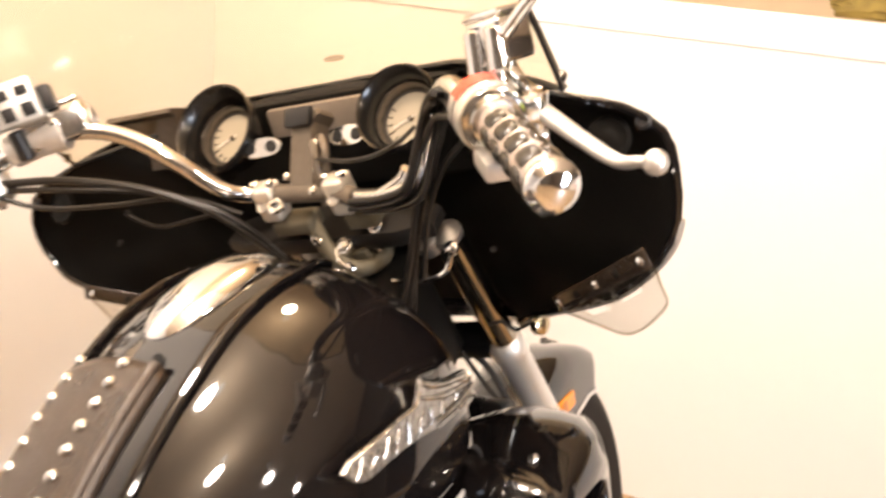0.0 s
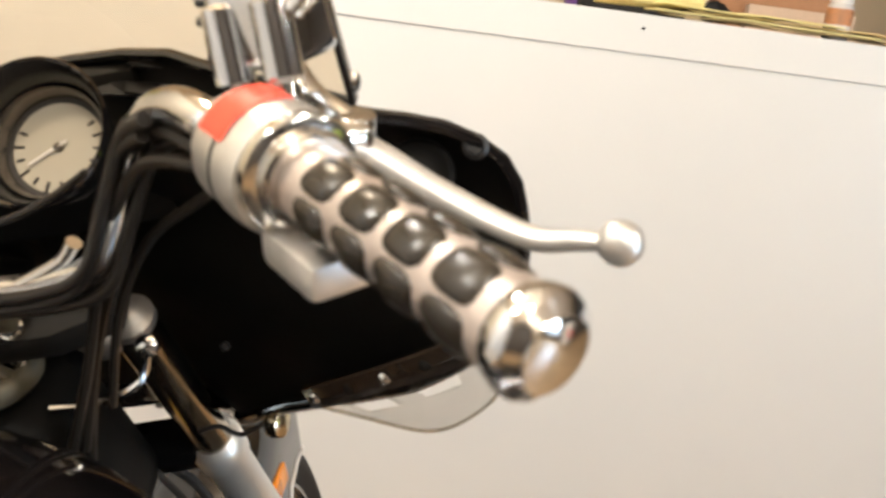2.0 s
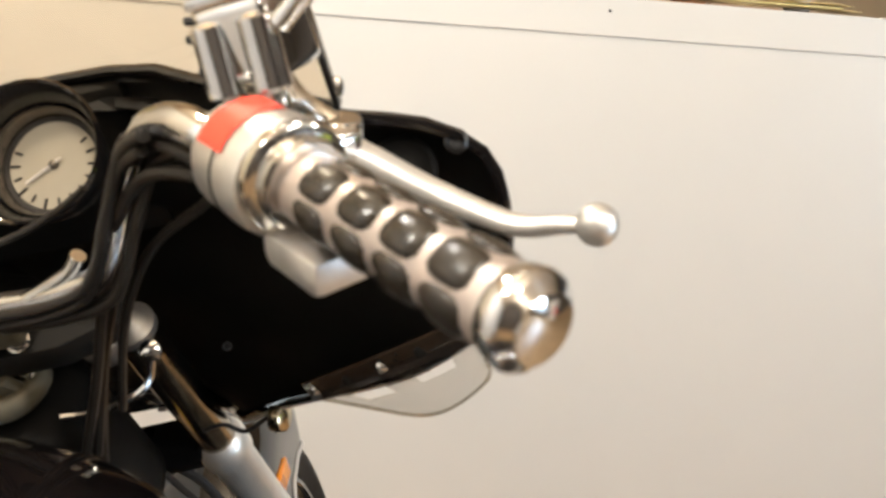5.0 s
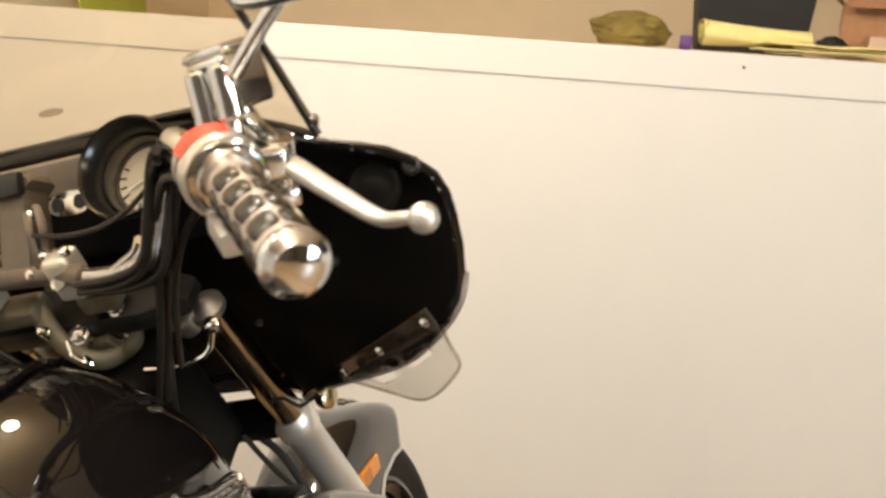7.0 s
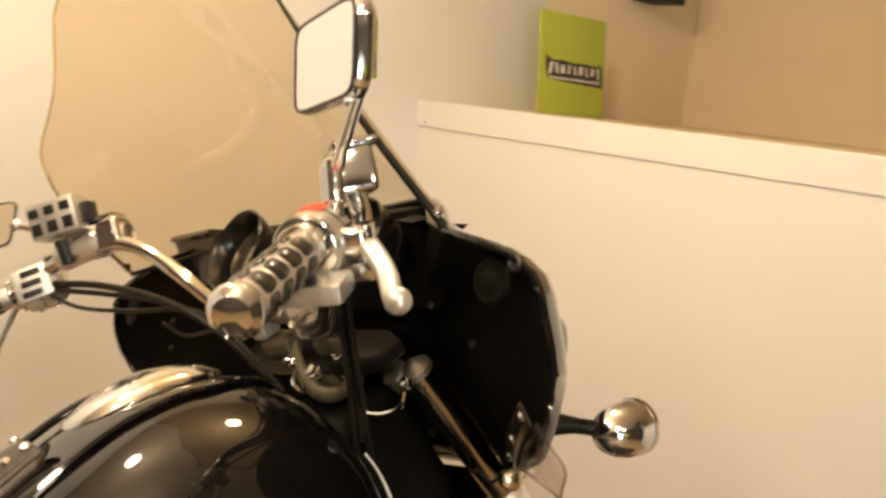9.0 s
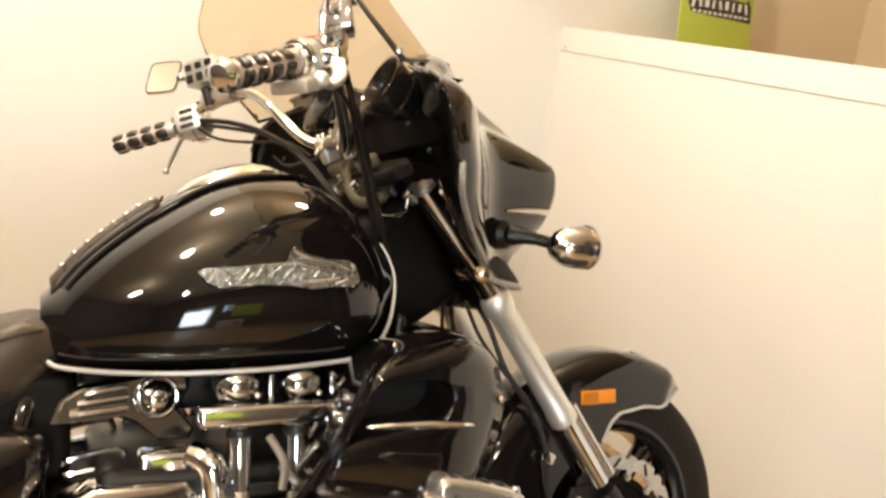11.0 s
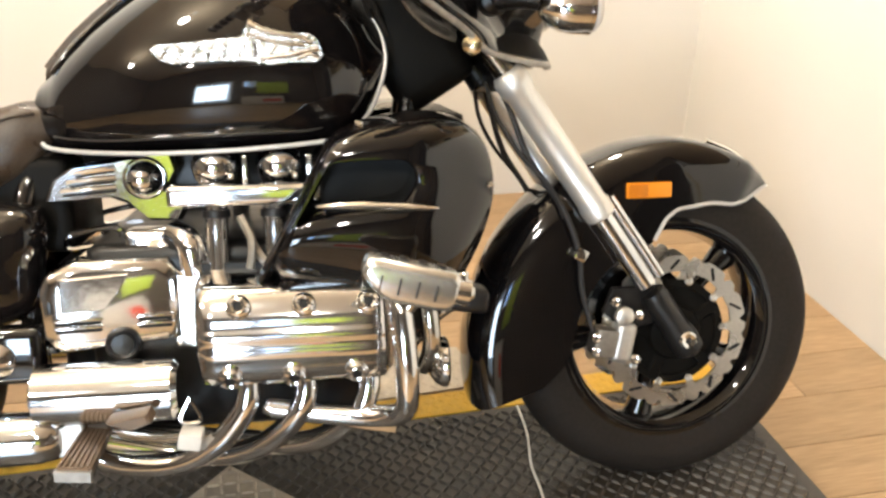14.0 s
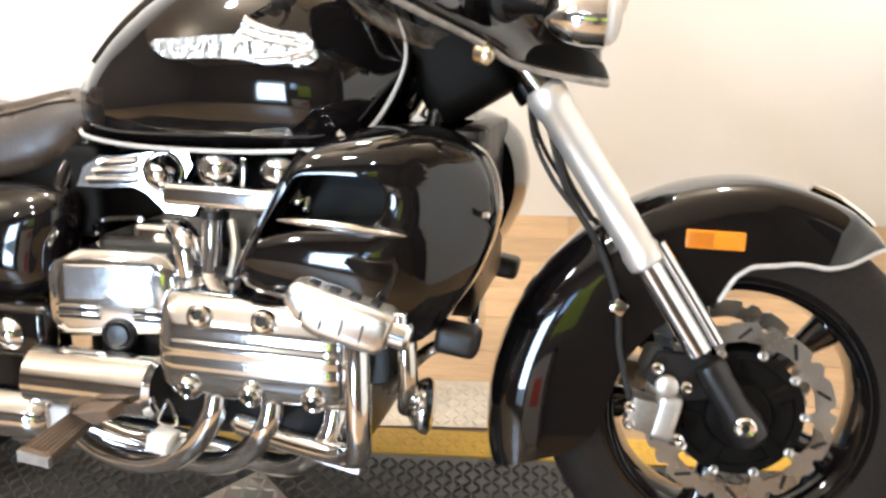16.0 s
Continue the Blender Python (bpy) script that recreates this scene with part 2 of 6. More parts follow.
def loft(bm, rings, closed=True, caps=True):
    vs = [[bm.verts.new(p) for p in ring] for ring in rings]
    n = len(vs[0])
    for a, b in zip(vs, vs[1:]):
        for i in range(n if closed else n - 1):
            j = (i + 1) % n
            bm.faces.new((a[i], a[j], b[j], b[i]))
    if caps and closed:
        bm.faces.new(vs[0][::-1])
        bm.faces.new(vs[-1])
    return bm


def frame_of(d):
    d = V(d).normalized()
    u = d.cross(V((0, 0, 1)) if abs(d.z) < 0.9 else V((1, 0, 0))).normalized()
    return d, u, d.cross(u)


def lathe(bm, origin, axis, profile, seg=24, caps=True):
    """profile: (distance along axis, radius)."""
    d, u, w = frame_of(axis)
    o = V(origin)
    rings = [[o + d * h + (u * math.cos(a) + w * math.sin(a)) * max(r, 1e-5) for a in (2 * math.pi * i / seg for i in range(seg))] for h, r in profile]
    return loft(bm, rings, True, caps)


def cyl(bm, a, b, r0, r1=None, seg=16, edge=0.0):
    a, b = V(a), V(b)
    n = (b - a).length
    r1 = r0 if r1 is None else r1
    e = edge or min(r0, r1, n) * 0.12
    return lathe(bm, a, b - a, [(0, r0 - e), (e, r0), (n - e, r1), (n, r1 - e)], seg)


def glide(pts, steps=6):
    pts = [V(p) for p in pts]
    out = []
    for i in range(len(pts) - 1):
        p0, p1, p2, p3 = pts[max(i - 1, 0)], pts[i], pts[i + 1], pts[min(i + 2, len(pts) - 1)]
        for k in range(steps):
            t = k / steps
            out.append(0.5 * ((2 * p1) + (p2 - p0) * t + (2 * p0 - 5 * p1 + 4 * p2 - p3) * t * t + (3 * p1 - p0 - 3 * p2 + p3) * t ** 3))
    out.append(pts[-1])
    return out


def tube(bm, pts, r, seg=10, steps=6, flat=1.0):
    pts = glide(pts, steps)
    rings, u = [], None
    for i, p in enumerate(pts):
        d = (pts[min(i + 1, len(pts) - 1)] - pts[max(i - 1, 0)]).normalized()
        if u is None:
            u = frame_of(d)[1]
        u = (u - d * u.dot(d)).normalized()
        w = d.cross(u)
        rr = r(i / (len(pts) - 1)) if callable(r) else r
        rings.append([p + (u * math.cos(a) + w * math.sin(a) * flat) * rr for a in (2 * math.pi * k / seg for k in range(seg))])
    return loft(bm, rings)


def box(bm, centre, size, bevel=0.004, turn=None, segs=2):
    made = bmesh.ops.create_cube(bm, size=1.0)["verts"]
    m = Matrix.Translation(centre) @ (turn.to_4x4() if turn else Matrix.Identity(4)) @ Matrix.Diagonal((*size, 1))
    bmesh.ops.transform(bm, matrix=m, verts=made)
    if bevel:
        edges = list({e for v in made for e in v.link_edges})
        bmesh.ops.bevel(bm, geom=edges, offset=bevel, segments=segs, affect="EDGES", profile=0.6)
    return bm


def ball(bm, centre, r, seg=16, scale=(1, 1, 1)):
    made = bmesh.ops.create_uvsphere(bm, u_segments=seg, v_segments=max(6, seg // 2), radius=r)["verts"]
    bmesh.ops.transform(bm, matrix=Matrix.Translation(centre) @ Matrix.Diagonal((*scale, 1)), verts=made)
    return bm


def slab(bm, outline, y0, y1, bevel=0.004, shrink=None):
    """A plate with an outline of (x, z), between two depths y, with eased edges."""
    c = V((sum(p[0] for p in outline) / len(outline), 0, sum(p[1] for p in outline) / len(outline)))
    s = -1 if y1 < y0 else 1

    def ring(y, inset):
        out = []
        for x, z in outline:
            p = V((x, y, z))
            d = V((c.x - x, 0, c.z - z))
            if inset and d.length > 1e-6:
                p += d.normalized() * inset
            out.append(p)
        return out
    return loft(bm, [ring(y0, bevel), ring(y0 + s * bevel, 0), ring(y1 - s * bevel, 0), ring(y1, bevel if shrink is None else shrink)])


def curve_pts(outline, n):
    """A closed outline of (x, z), rounded and spread evenly over n points."""
    pts = [V((x, z)) for x, z in outline]
    k = len(pts)
    out = []
    for i in range(k):
        p0, p1, p2, p3 = pts[i - 1], pts[i], pts[(i + 1) % k], pts[(i + 2) % k]
        for j in range(8):
            t = j / 8
            out.append(0.5 * ((2 * p1) + (p2 - p0) * t + (2 * p0 - 5 * p1 + 4 * p2 - p3) * t * t + (3 * p1 - p0 - 3 * p2 + p3) * t ** 3))
    lens = [0.0]
    for i in range(len(out)):
        lens.append(lens[-1] + (out[(i + 1) % len(out)] - out[i]).length)
    res = []
    for q in range(n):
        s = lens[-1] * q / n
        i = max(j for j in range(len(out)) if lens[j] <= s)
        f = (s - lens[i]) / max(lens[i + 1] - lens[i], 1e-9)
        res.append(out[i].lerp(out[(i + 1) % len(out)], f))
    return res


def lerp(table, x):
    xs = [a for a, _ in table]
    return float(np.interp(x, xs, [b for _, b in table]))


def flip(bm):
    """Mirror everything to the other side of the bike."""
    bmesh.ops.transform(bm, matrix=Matrix.Diagonal((1, -1, 1, 1)), verts=bm.verts)
    return bm


def B():
    return bmesh.new()

# ---- the room ----
FLOOR = -0.10
WX, LY, RY, BX, TOP = 0.953, 1.745, -4.5, -5.2, 3.0
LEDGE = 1.487
DOOR_Y = -1.995


def slab_box(name, lo, hi, mat, label, category, bevel=0.0):
    bm = B()
    box(bm, [(a + b) / 2 for a, b in zip(lo, hi)], [b - a for a, b in zip(lo, hi)], bevel)
    return thing(name, bm, mat, label, category, kind="structure", smooth=0)


floor = slab_box("floor", (BX, RY, FLOOR - 0.10), (3.0, LY, FLOOR - 0.004), SEAM, "light oak plank floor of a showroom", "floor")
slab_box("wall_front", (WX, -1.925, FLOOR - 0.004), (WX + 0.12, LY, LEDGE - 0.103), WALL, "white painted half-height partition wall", "wall")
slab_box("trim_ledge", (WX - 0.007, -1.925, LEDGE - 0.103), (WX + 0.12, LY, LEDGE - 0.004), WALL, "white painted board capping the partition wall", "trim", 0.003)
slab_box("shelf_deck", (WX + 0.12, DOOR_Y - 1.2, LEDGE - 0.12), (2.9, LY, LEDGE - 0.006), WALL_BACK, "flat deck behind the top of the partition wall", "shelf")
slab_box("wall_left", (1.64, LY, FLOOR - 0.1), (3.02, LY + 0.12, TOP), WALL_CREAM, "plain cream painted wall beyond the partition", "wall")
slab_box("wall_left", (BX, LY, FLOOR - 0.1), (1.64, LY + 0.12, TOP), WALL, "plain white painted side wall", "wall")
slab_box("wall_back", (2.9, RY, FLOOR - 0.1), (3.02, LY, TOP), WALL_BACK, "plain beige painted wall beyond the deck", "wall")
# out-of-view walls, darkened to keep the reflections dark
slab_box("wall_rear", (BX - 0.12, RY, FLOOR - 0.1), (BX, LY, TOP), WALL_DIM, "unseen back wall of the showroom, darkened for the reflections", "wall")
slab_box("ceiling", (BX - 0.12, RY - 0.12, TOP), (3.02, LY + 0.12, TOP + 0.1), CEIL, "plain off-white ceiling", "ceiling")
WINDOWS = [(-3.0, -2.1, 0.05, 1.9, "glazed white framed street door with bright daylight outside"), (-1.85, -1.45, 1.35, 1.85, "small white framed window with bright daylight outside")]
edges = [BX - 0.12, -3.0, -2.1, -1.85, -1.45, 3.02]
for x0, x1 in zip(edges[::2], edges[1::2]):
    slab_box("wall_right", (x0, RY - 0.12, FLOOR - 0.1), (x1, RY, TOP), WALL_DIM, "unseen wall with window openings, darkened for the reflections", "wall")
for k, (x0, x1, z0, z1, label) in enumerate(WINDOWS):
    slab_box("wall_right", (x0, RY - 0.12, FLOOR - 0.1), (x1, RY, z0), WALL_DIM, "unseen wall under a window, darkened for the reflections", "wall")
    slab_box("wall_right", (x0, RY - 0.12, z1), (x1, RY, TOP), WALL_DIM, "unseen wall over a window, darkened for the reflections", "wall")
    window = anchor("window_" + str(k + 1), label, "window", pose((x0 + x1) / 2, RY, (z0 + z1) / 2))
    tagged(window, kind="structure")
    hw, hh = (x1 - x0) / 2, (z1 - z0) / 2
    for cx, cz, sx, sz in ((-hw + 0.025, 0, 0.05, 2 * hh), (hw - 0.025, 0, 0.05, 2 * hh), (0, hh - 0.025, 2 * hw - 0.1, 0.05), (0, -hh + 0.025, 2 * hw - 0.1, 0.05), (0, 0, 0.05, 2 * hh - 0.1)):
        part("window_frame", box(B(), (cx, -0.05, cz), (sx, 0.06, sz), 0.004), WALL, window)
    slab_box("backdrop", (x0 - 0.4, RY - 0.6, z0 - 0.3), (x1 + 0.4, RY - 0.58, z1 + 0.4), GLASS_SKY, "bright daylight outside the window", "backdrop")
# unseen counter, added so the engine chrome mirrors pale and red patches
counter = anchor("counter", "unseen low white counter with a red door, added for the chrome reflections", "counter", pose(-1.35, RY + 0.26, FLOOR))
part("body", box(B(), (0, 0, 0.36), (0.78, 0.48, 0.72), 0.008), WALL, counter)
part("worktop", box(B(), (0, 0.01, 0.74), (0.82, 0.52, 0.04), 0.006), BASE_WOOD, counter)
part("door", box(B(), (0.20, 0.245, 0.36), (0.24, 0.02, 0.26), 0.004), RED, counter, "red door added for a red patch in the chrome")
part("door", box(B(), (-0.19, 0.245, 0.36), (0.36, 0.02, 0.60), 0.004), PRINT_LIGHT, counter)
slab_box("wall_panel", (-1.45, RY, 0.85), (-0.75, RY + 0.02, 1.7), LIME, "lime green board on the wall opposite the motorcycle", "panel", 0.003)
# doorway at the end of the partition
slab_box("trim_strip", (WX - 0.004, DOOR_Y + 0.045, FLOOR - 0.004), (WX + 0.12, -1.925, LEDGE - 0.103), TAN_TRIM, "narrow tan wooden edge strip", "trim", 0.002)
slab_box("trim_post", (WX - 0.006, DOOR_Y, FLOOR - 0.004), (WX + 0.12, DOOR_Y + 0.045, LEDGE + 0.6), WALL, "white painted door post", "trim", 0.003)
door = slab_box("door_1", (WX + 0.03, DOOR_Y - 0.86, FLOOR + 0.012), (WX + 0.075, DOOR_Y, LEDGE + 0.45), SATIN_BLACK, "black door closing the opening beside the partition", "door", 0.004)
slab_box("trim_sill", (WX - 0.01, DOOR_Y - 0.86, FLOOR - 0.004), (WX + 0.12, DOOR_Y, FLOOR + 0.010), ALLOY, "pale metal door sill", "trim", 0.002)
# unseen walls past the door, darkened so the tank flank reflects black
slab_box("wall_side", (WX, RY, FLOOR - 0.1), (WX + 0.12, DOOR_Y - 0.86, TOP), WALL_DIM, "unseen wall beyond the door, darkened for the reflections", "wall")
slab_box("wall_over_door", (WX, DOOR_Y - 0.86, LEDGE + 0.452), (WX + 0.12, DOOR_Y, TOP), WALL_DIM, "unseen wall above the door, darkened for the reflections", "wall")
for hy, hz in ((-0.695, 1.448), (-1.574, 1.352), (1.70, 1.40)):
    thing("wall_screw", lathe(B(), (WX - 0.0075, hy, hz), (-1, 0, 0), [(-0.002, 0.004), (0.0015, 0.004), (0.002, 0.002)], 10), DARK, "small dark screw head in the white board", "screw")
# ceiling lamps
for i, (lx, ly) in enumerate(LAMPS):
    lamp = anchor("ceiling_lamp", "round white ceiling lamp, switched on", "lamp", pose(lx, ly, TOP))
    lamp["group"] = "ceiling lamps"
    part("housing", lathe(B(), (0, 0, 0), (0, 0, -1), [(0, 0.05), (0.02, 0.06), (0.03, 0.055), (0.032, 0.010), (0.33, 0.010)], 24), WALL, lamp)

# ---- the display platform ----
platform = anchor("display_platform", "low black display platform with rubber checker mat and yellow edging", "platform", pose(0, 0, 0, 0, 0, 1.2))
PX0, PX1, PY0, PY1 = -2.75, 0.335, -0.95, 0.31
part("base", box(B(), ((PX0 + PX1) / 2, (PY0 + PY1) / 2, FLOOR / 2 - 0.008), (PX1 - PX0 - 0.01, PY1 - PY0 - 0.01, -FLOOR - 0.012), 0.004), BASE_WOOD, platform)
part("mat", box(B(), ((PX0 + PX1) / 2, (PY0 + PY1) / 2 - 0.045, -0.006), (PX1 - PX0, PY1 - PY0 - 0.09, 0.008), 0.002), MAT_RUBBER, platform)
part("edging", box(B(), ((PX0 + PX1) / 2, PY1 - 0.044, -0.005), (PX1 - PX0, 0.088, 0.010), 0.003), MAT_YELLOW, platform, "yellow moulded edging strip")


def treads(x0, x1, y0, y1, pitch, size, z, turn=0.0):
    """Raised bars of a checker plate, alternately turned, in one mesh."""
    verts, faces = [], []
    l, w, h = size
    nx, ny = int((x1 - x0) / pitch), int((y1 - y0) / pitch)
    ct, st = math.cos(turn), math.sin(turn)
    cx, cy = (x0 + x1) / 2, (y0 + y1) / 2
    for i in range(nx):
        for j in range(ny):
            px, py = x0 + (i + 0.5) * pitch - cx, y0 + (j + 0.5) * pitch - cy
            px, py = cx + px * ct - py * st, cy + px * st + py * ct
            a = turn + (math.pi / 4 if (i + j) % 2 else -math.pi / 4)
            ca, sa = math.cos(a), math.sin(a)
            k = len(verts)
            for u, v, q in ((-1, 0, 0), (-0.6, -1, 0), (0.6, -1, 0), (1, 0, 0), (0.6, 1, 0), (-0.6, 1, 0), (-0.55, 0, 1), (0.55, 0, 1)):
                du, dv = u * l / 2, v * w / 2
                verts.append((px + du * ca - dv * sa, py + du * sa + dv * ca, z + q * h))
            faces += [(k, k + 1, k + 6), (k + 1, k + 2, k + 7, k + 6), (k + 2, k + 3, k + 7), (k + 3, k + 4, k + 7), (k + 4, k + 5, k + 6, k + 7), (k + 5, k, k + 6)]
    me = bpy.data.meshes.new("tread")
    me.from_pydata(verts, [], faces)
    bm = B()
    bm.from_mesh(me)
    bpy.data.meshes.remove(me)
    return bm


tagged(part("mat_tread", treads(-1.75, PX1 - 0.01, -0.6, PY1 - 0.10, 0.0212, (0.0275, 0.0078, 0.0048), -0.0022), MAT_RUBBER, platform, smooth=0), kind="stuff")
tagged(part("edging_tread", treads(-1.75, PX1 - 0.01, PY1 - 0.085, PY1 - 0.004, 0.020, (0.022, 0.007, 0.0016), -0.0002), MAT_YELLOW, platform, smooth=0), kind="stuff")
plate = anchor("checker_plate", "square bare metal checker plate laid cornerwise on the mat", "plate", pose(-0.952, -0.034, 0.0, 0, 0, 45.6))
part("sheet", box(B(), (0, 0, 0.0005), (0.217, 0.217, 0.005), 0.0015), PLATE, plate)
tagged(part("tread", treads(-0.104, 0.104, -0.104, 0.104, 0.026, (0.031, 0.008, 0.0030), 0.0028), PLATE, plate, smooth=0), kind="stuff")
for sx in (-1, 1):
    for sy in (-1, 1):
        part("screw", lathe(B(), (sx * 0.097, sy * 0.097, 0.003), (0, 0, 1), [(0, 0.004), (0.001, 0.004), (0.0015, 0.002)], 10), CAST, plate)
ramp = anchor("ramp_plate", "pale checker plate lying on the floor beside the platform", "plate", pose(-0.72, 0.52, FLOOR, 0, 0, 3))
part("sheet", box(B(), (0, 0, 0.004), (0.86, 0.20, 0.007), 0.002), PLATE, ramp)
tagged(part("tread", treads(-0.42, 0.42, -0.095, 0.095, 0.024, (0.027, 0.007, 0.0024), 0.0074), PLATE, ramp, smooth=0), kind="stuff")

# ---- things on the deck ----
toolbox = anchor("toolbox", "black plastic toolbox with grey latches standing on the deck", "toolbox", pose(1.46, -0.762, LEDGE))
part("body", loft(B(), [[V((sx * (0.10 - k * 0.012), sy * (0.175 - k * 0.018), z)) for sx, sy in ((-1, -1), (1, -1), (1, 1), (-1, 1))] for k, z in ((1, 0.0), (0.9, 0.004), (0, 0.205))]), BOX_BLACK, toolbox, smooth=0)
part("rim", box(B(), (0, 0, 0.215), (0.225, 0.385, 0.03), 0.006), BOX_BLACK, toolbox)
part("lid", box(B(), (0, 0, 0.302), (0.215, 0.385, 0.145), 0.02, segs=3), BOX_BLACK, toolbox)
part("lid_band", box(B(), (-0.106, 0, 0.300), (0.010, 0.36, 0.03), 0.004), BOX_BLACK, toolbox)
for dy, dz, w in ((0.028, 0.238, 0.045), (-0.022, 0.243, 0.04), (-0.012, 0.282, 0.030)):
    part("latch", box(B(), (-0.114, dy, dz), (0.010, w, 0.020), 0.003), ALLOY, toolbox, "grey metal latch")
part("handle", tube(B(), [(0, -0.12, 0.368), (0, -0.09, 0.392), (0, 0.09, 0.392), (0, 0.12, 0.368)], 0.012), BOX_BLACK, toolbox)


def heap(bm, centre, size, seed, amount=0.25, seg=36):
    made = bmesh.ops.create_uvsphere(bm, u_segments=seg, v_segments=seg // 2, radius=1.0)["verts"]
    for v in made:
        n = noise.noise(v.co * 1.3 + V((seed, 0, 0))) * amount + abs(noise.noise(V((v.co.x * 2.2, v.co.y * 1.4 + v.co.z, v.co.z * 3.0)) + V((0, seed, 0)))) * amount * -0.9 + 0.15 * amount
        p = v.co * (1 + n)
        v.co = V((centre[0] + p.x * size[0], centre[1] + p.y * size[1], max(centre[2] + p.z * size[2], centre[2] - size[2] * 0.75)))
    return bm


thing("canvas_bag", heap(B(), (0, 0, 0.042), (0.085, 0.122, 0.055), 5.3, 0.30, 56), OLIVE, "crumpled olive canvas bag lying on the deck", "bag", at=pose(1.26, -0.385, LEDGE))
thing("small_carton", box(B(), (0, 0, 0.022), (0.03, 0.035, 0.044), 0.002), PURPLE, "small purple carton on the deck", "carton", at=pose(1.33, -0.565, LEDGE - 0.004))
roll = anchor("paper_roll", "rolled yellow paper bundle with curled ends", "paper roll", pose(1.12, -0.74, LEDGE + 0.012))
rings = []
for k in range(13):
    yy = -0.145 + 0.29 * k / 12
    tp = 0.78 + 0.22 * k / 12
    rings.append([V((math.cos(a) * tp * (0.038 + 0.004 * math.sin(3 * a + k * 0.4)), yy, 0.036 * tp + math.sin(a) * tp * (0.034 + 0.003 * math.sin(2 * a + k * 0.3)))) for a in (2 * math.pi * i / 28 for i in range(28))])
part("cover", loft(B(), rings), YELLOW_PAPER, roll)
coil = B()
for k in range(6):
    rr = 0.036 - k * 0.0055
    tube(coil, [(math.cos(a) * rr, 0.147 + 0.01 * math.sin(a * 2 + k), 0.040 + math.sin(a) * rr * 0.88) for a in (i * 0.52 for i in range(12))], 0.0022, 5, 2)
part("curled_end", coil, PAPER_EDGE, roll, "curled yellow and green paper edges")
flat = anchor("flat_papers", "loose stack of yellow and tan papers lying flat along the ledge", "paper", pose(1.03, -0.92, LEDGE + 0.002))
for k, (y0, y1, dx, mat) in enumerate(((-0.46, 0.16, 0.0, TAN_PAPER), (-0.40, 0.20, -0.012, YELLOW_PAPER), (-0.44, 0.10, 0.010, TAN_PAPER), (-0.30, 0.18, -0.006, YELLOW_PAPER))):
    sheet = B()
    loft(sheet, [[V((x + dx + 0.006 * noise.noise(V((y * 7, k, 0))), y, 0.004 + 0.0075 * k + 0.010 * abs(noise.noise(V((x * 9, y * 6, k)))))) for x in (-0.065, -0.02, 0.02, 0.065)] for y in np.linspace(y0, y1, 22)], closed=False)
    part("sheet", sheet, mat, flat).modifiers.new("thick", "SOLIDIFY").thickness = 0.004
thing("black_pouch", heap(B(), (0, 0, 0.028), (0.04, 0.045, 0.032), 8.7, 0.4, 24), BOX_BLACK, "small crumpled black pouch on the deck", "pouch", at=pose(1.30, -0.985, LEDGE))
carton = anchor("cardboard_box", "open brown cardboard box with raised flaps", "box", pose(1.50, -1.22, LEDGE, 0, 0, -12))
for nm, c, s, r in (("side", (-0.11, 0, 0.085), (0.006, 0.34, 0.17), 0), ("side", (0.11, 0, 0.085), (0.006, 0.34, 0.17), 0), ("side", (0, -0.17, 0.085), (0.22, 0.006, 0.17), 0), ("side", (0, 0.17, 0.085), (0.22, 0.006, 0.17), 0), ("bottom", (0, 0, 0.003), (0.216, 0.334, 0.005), 0)):
    part(nm, box(B(), c, s, 0.001), CARD, carton)
part("flap", box(B(), (-0.135, 0, 0.178), (0.10, 0.33, 0.005), 0.001, Matrix.Rotation(radians(-28), 3, "Y")), CARD, carton)
part("flap", box(B(), (0.15, 0, 0.20), (0.10, 0.33, 0.005), 0.001, Matrix.Rotation(radians(-40), 3, "Y")), CARD_IN, carton)
part("flap", box(B(), (0, 0.21, 0.20), (0.21, 0.10, 0.005), 0.001, Matrix.Rotation(radians(35), 3, "X")), CARD_IN, carton)
part("tray", box(B(), (-0.17, -0.06, 0.035), (0.09, 0.30, 0.07), 0.002), CARD_IN, carton, "pale cardboard tray in front of the box")
jar = anchor("plastic_jar", "clear plastic jar with an orange label and white lid", "jar", pose(1.045, -1.235, LEDGE - 0.004))
part("body", lathe(B(), (0, 0, 0), (0, 0, 1), [(0, 0.030), (0.003, 0.034), (0.085, 0.034), (0.095, 0.028), (0.100, 0.026)], 28), JAR, jar)
part("label", lathe(B(), (0, 0, 0.040), (0, 0, 1), [(0, 0.0345), (0.042, 0.0345)], 28, False), JAR_LABEL, jar, "orange paper label")
part("lid", lathe(B(), (0, 0, 0.096), (0, 0, 1), [(0, 0.029), (0.016, 0.029), (0.018, 0.026)], 28), PRINT_LIGHT, jar, "white lid")
sign = anchor("green_sign", "lime green board with a dark printed mark leaning on wall", "sign", pose(1.395, 1.515, LEDGE - 0.004, -7, 0, -4))
part("board", box(B(), (0.20, 0.005, 0.205), (0.41, 0.008, 0.41), 0.001), GREEN, sign)
mark = B()
slab(mark, [(0.03, 0.176), (0.05, 0.140), (0.2, 0.132), (0.34, 0.128), (0.392, 0.126), (0.388, 0.190), (0.372, 0.226), (0.35, 0.212), (0.28, 0.218), (0.2, 0.214), (0.12, 0.222), (0.07, 0.216), (0.03, 0.236)], 0.0008, -0.0012, 0.0004)
part("mark", mark, PRINT_DARK, sign, "dark printed mark", smooth=0)
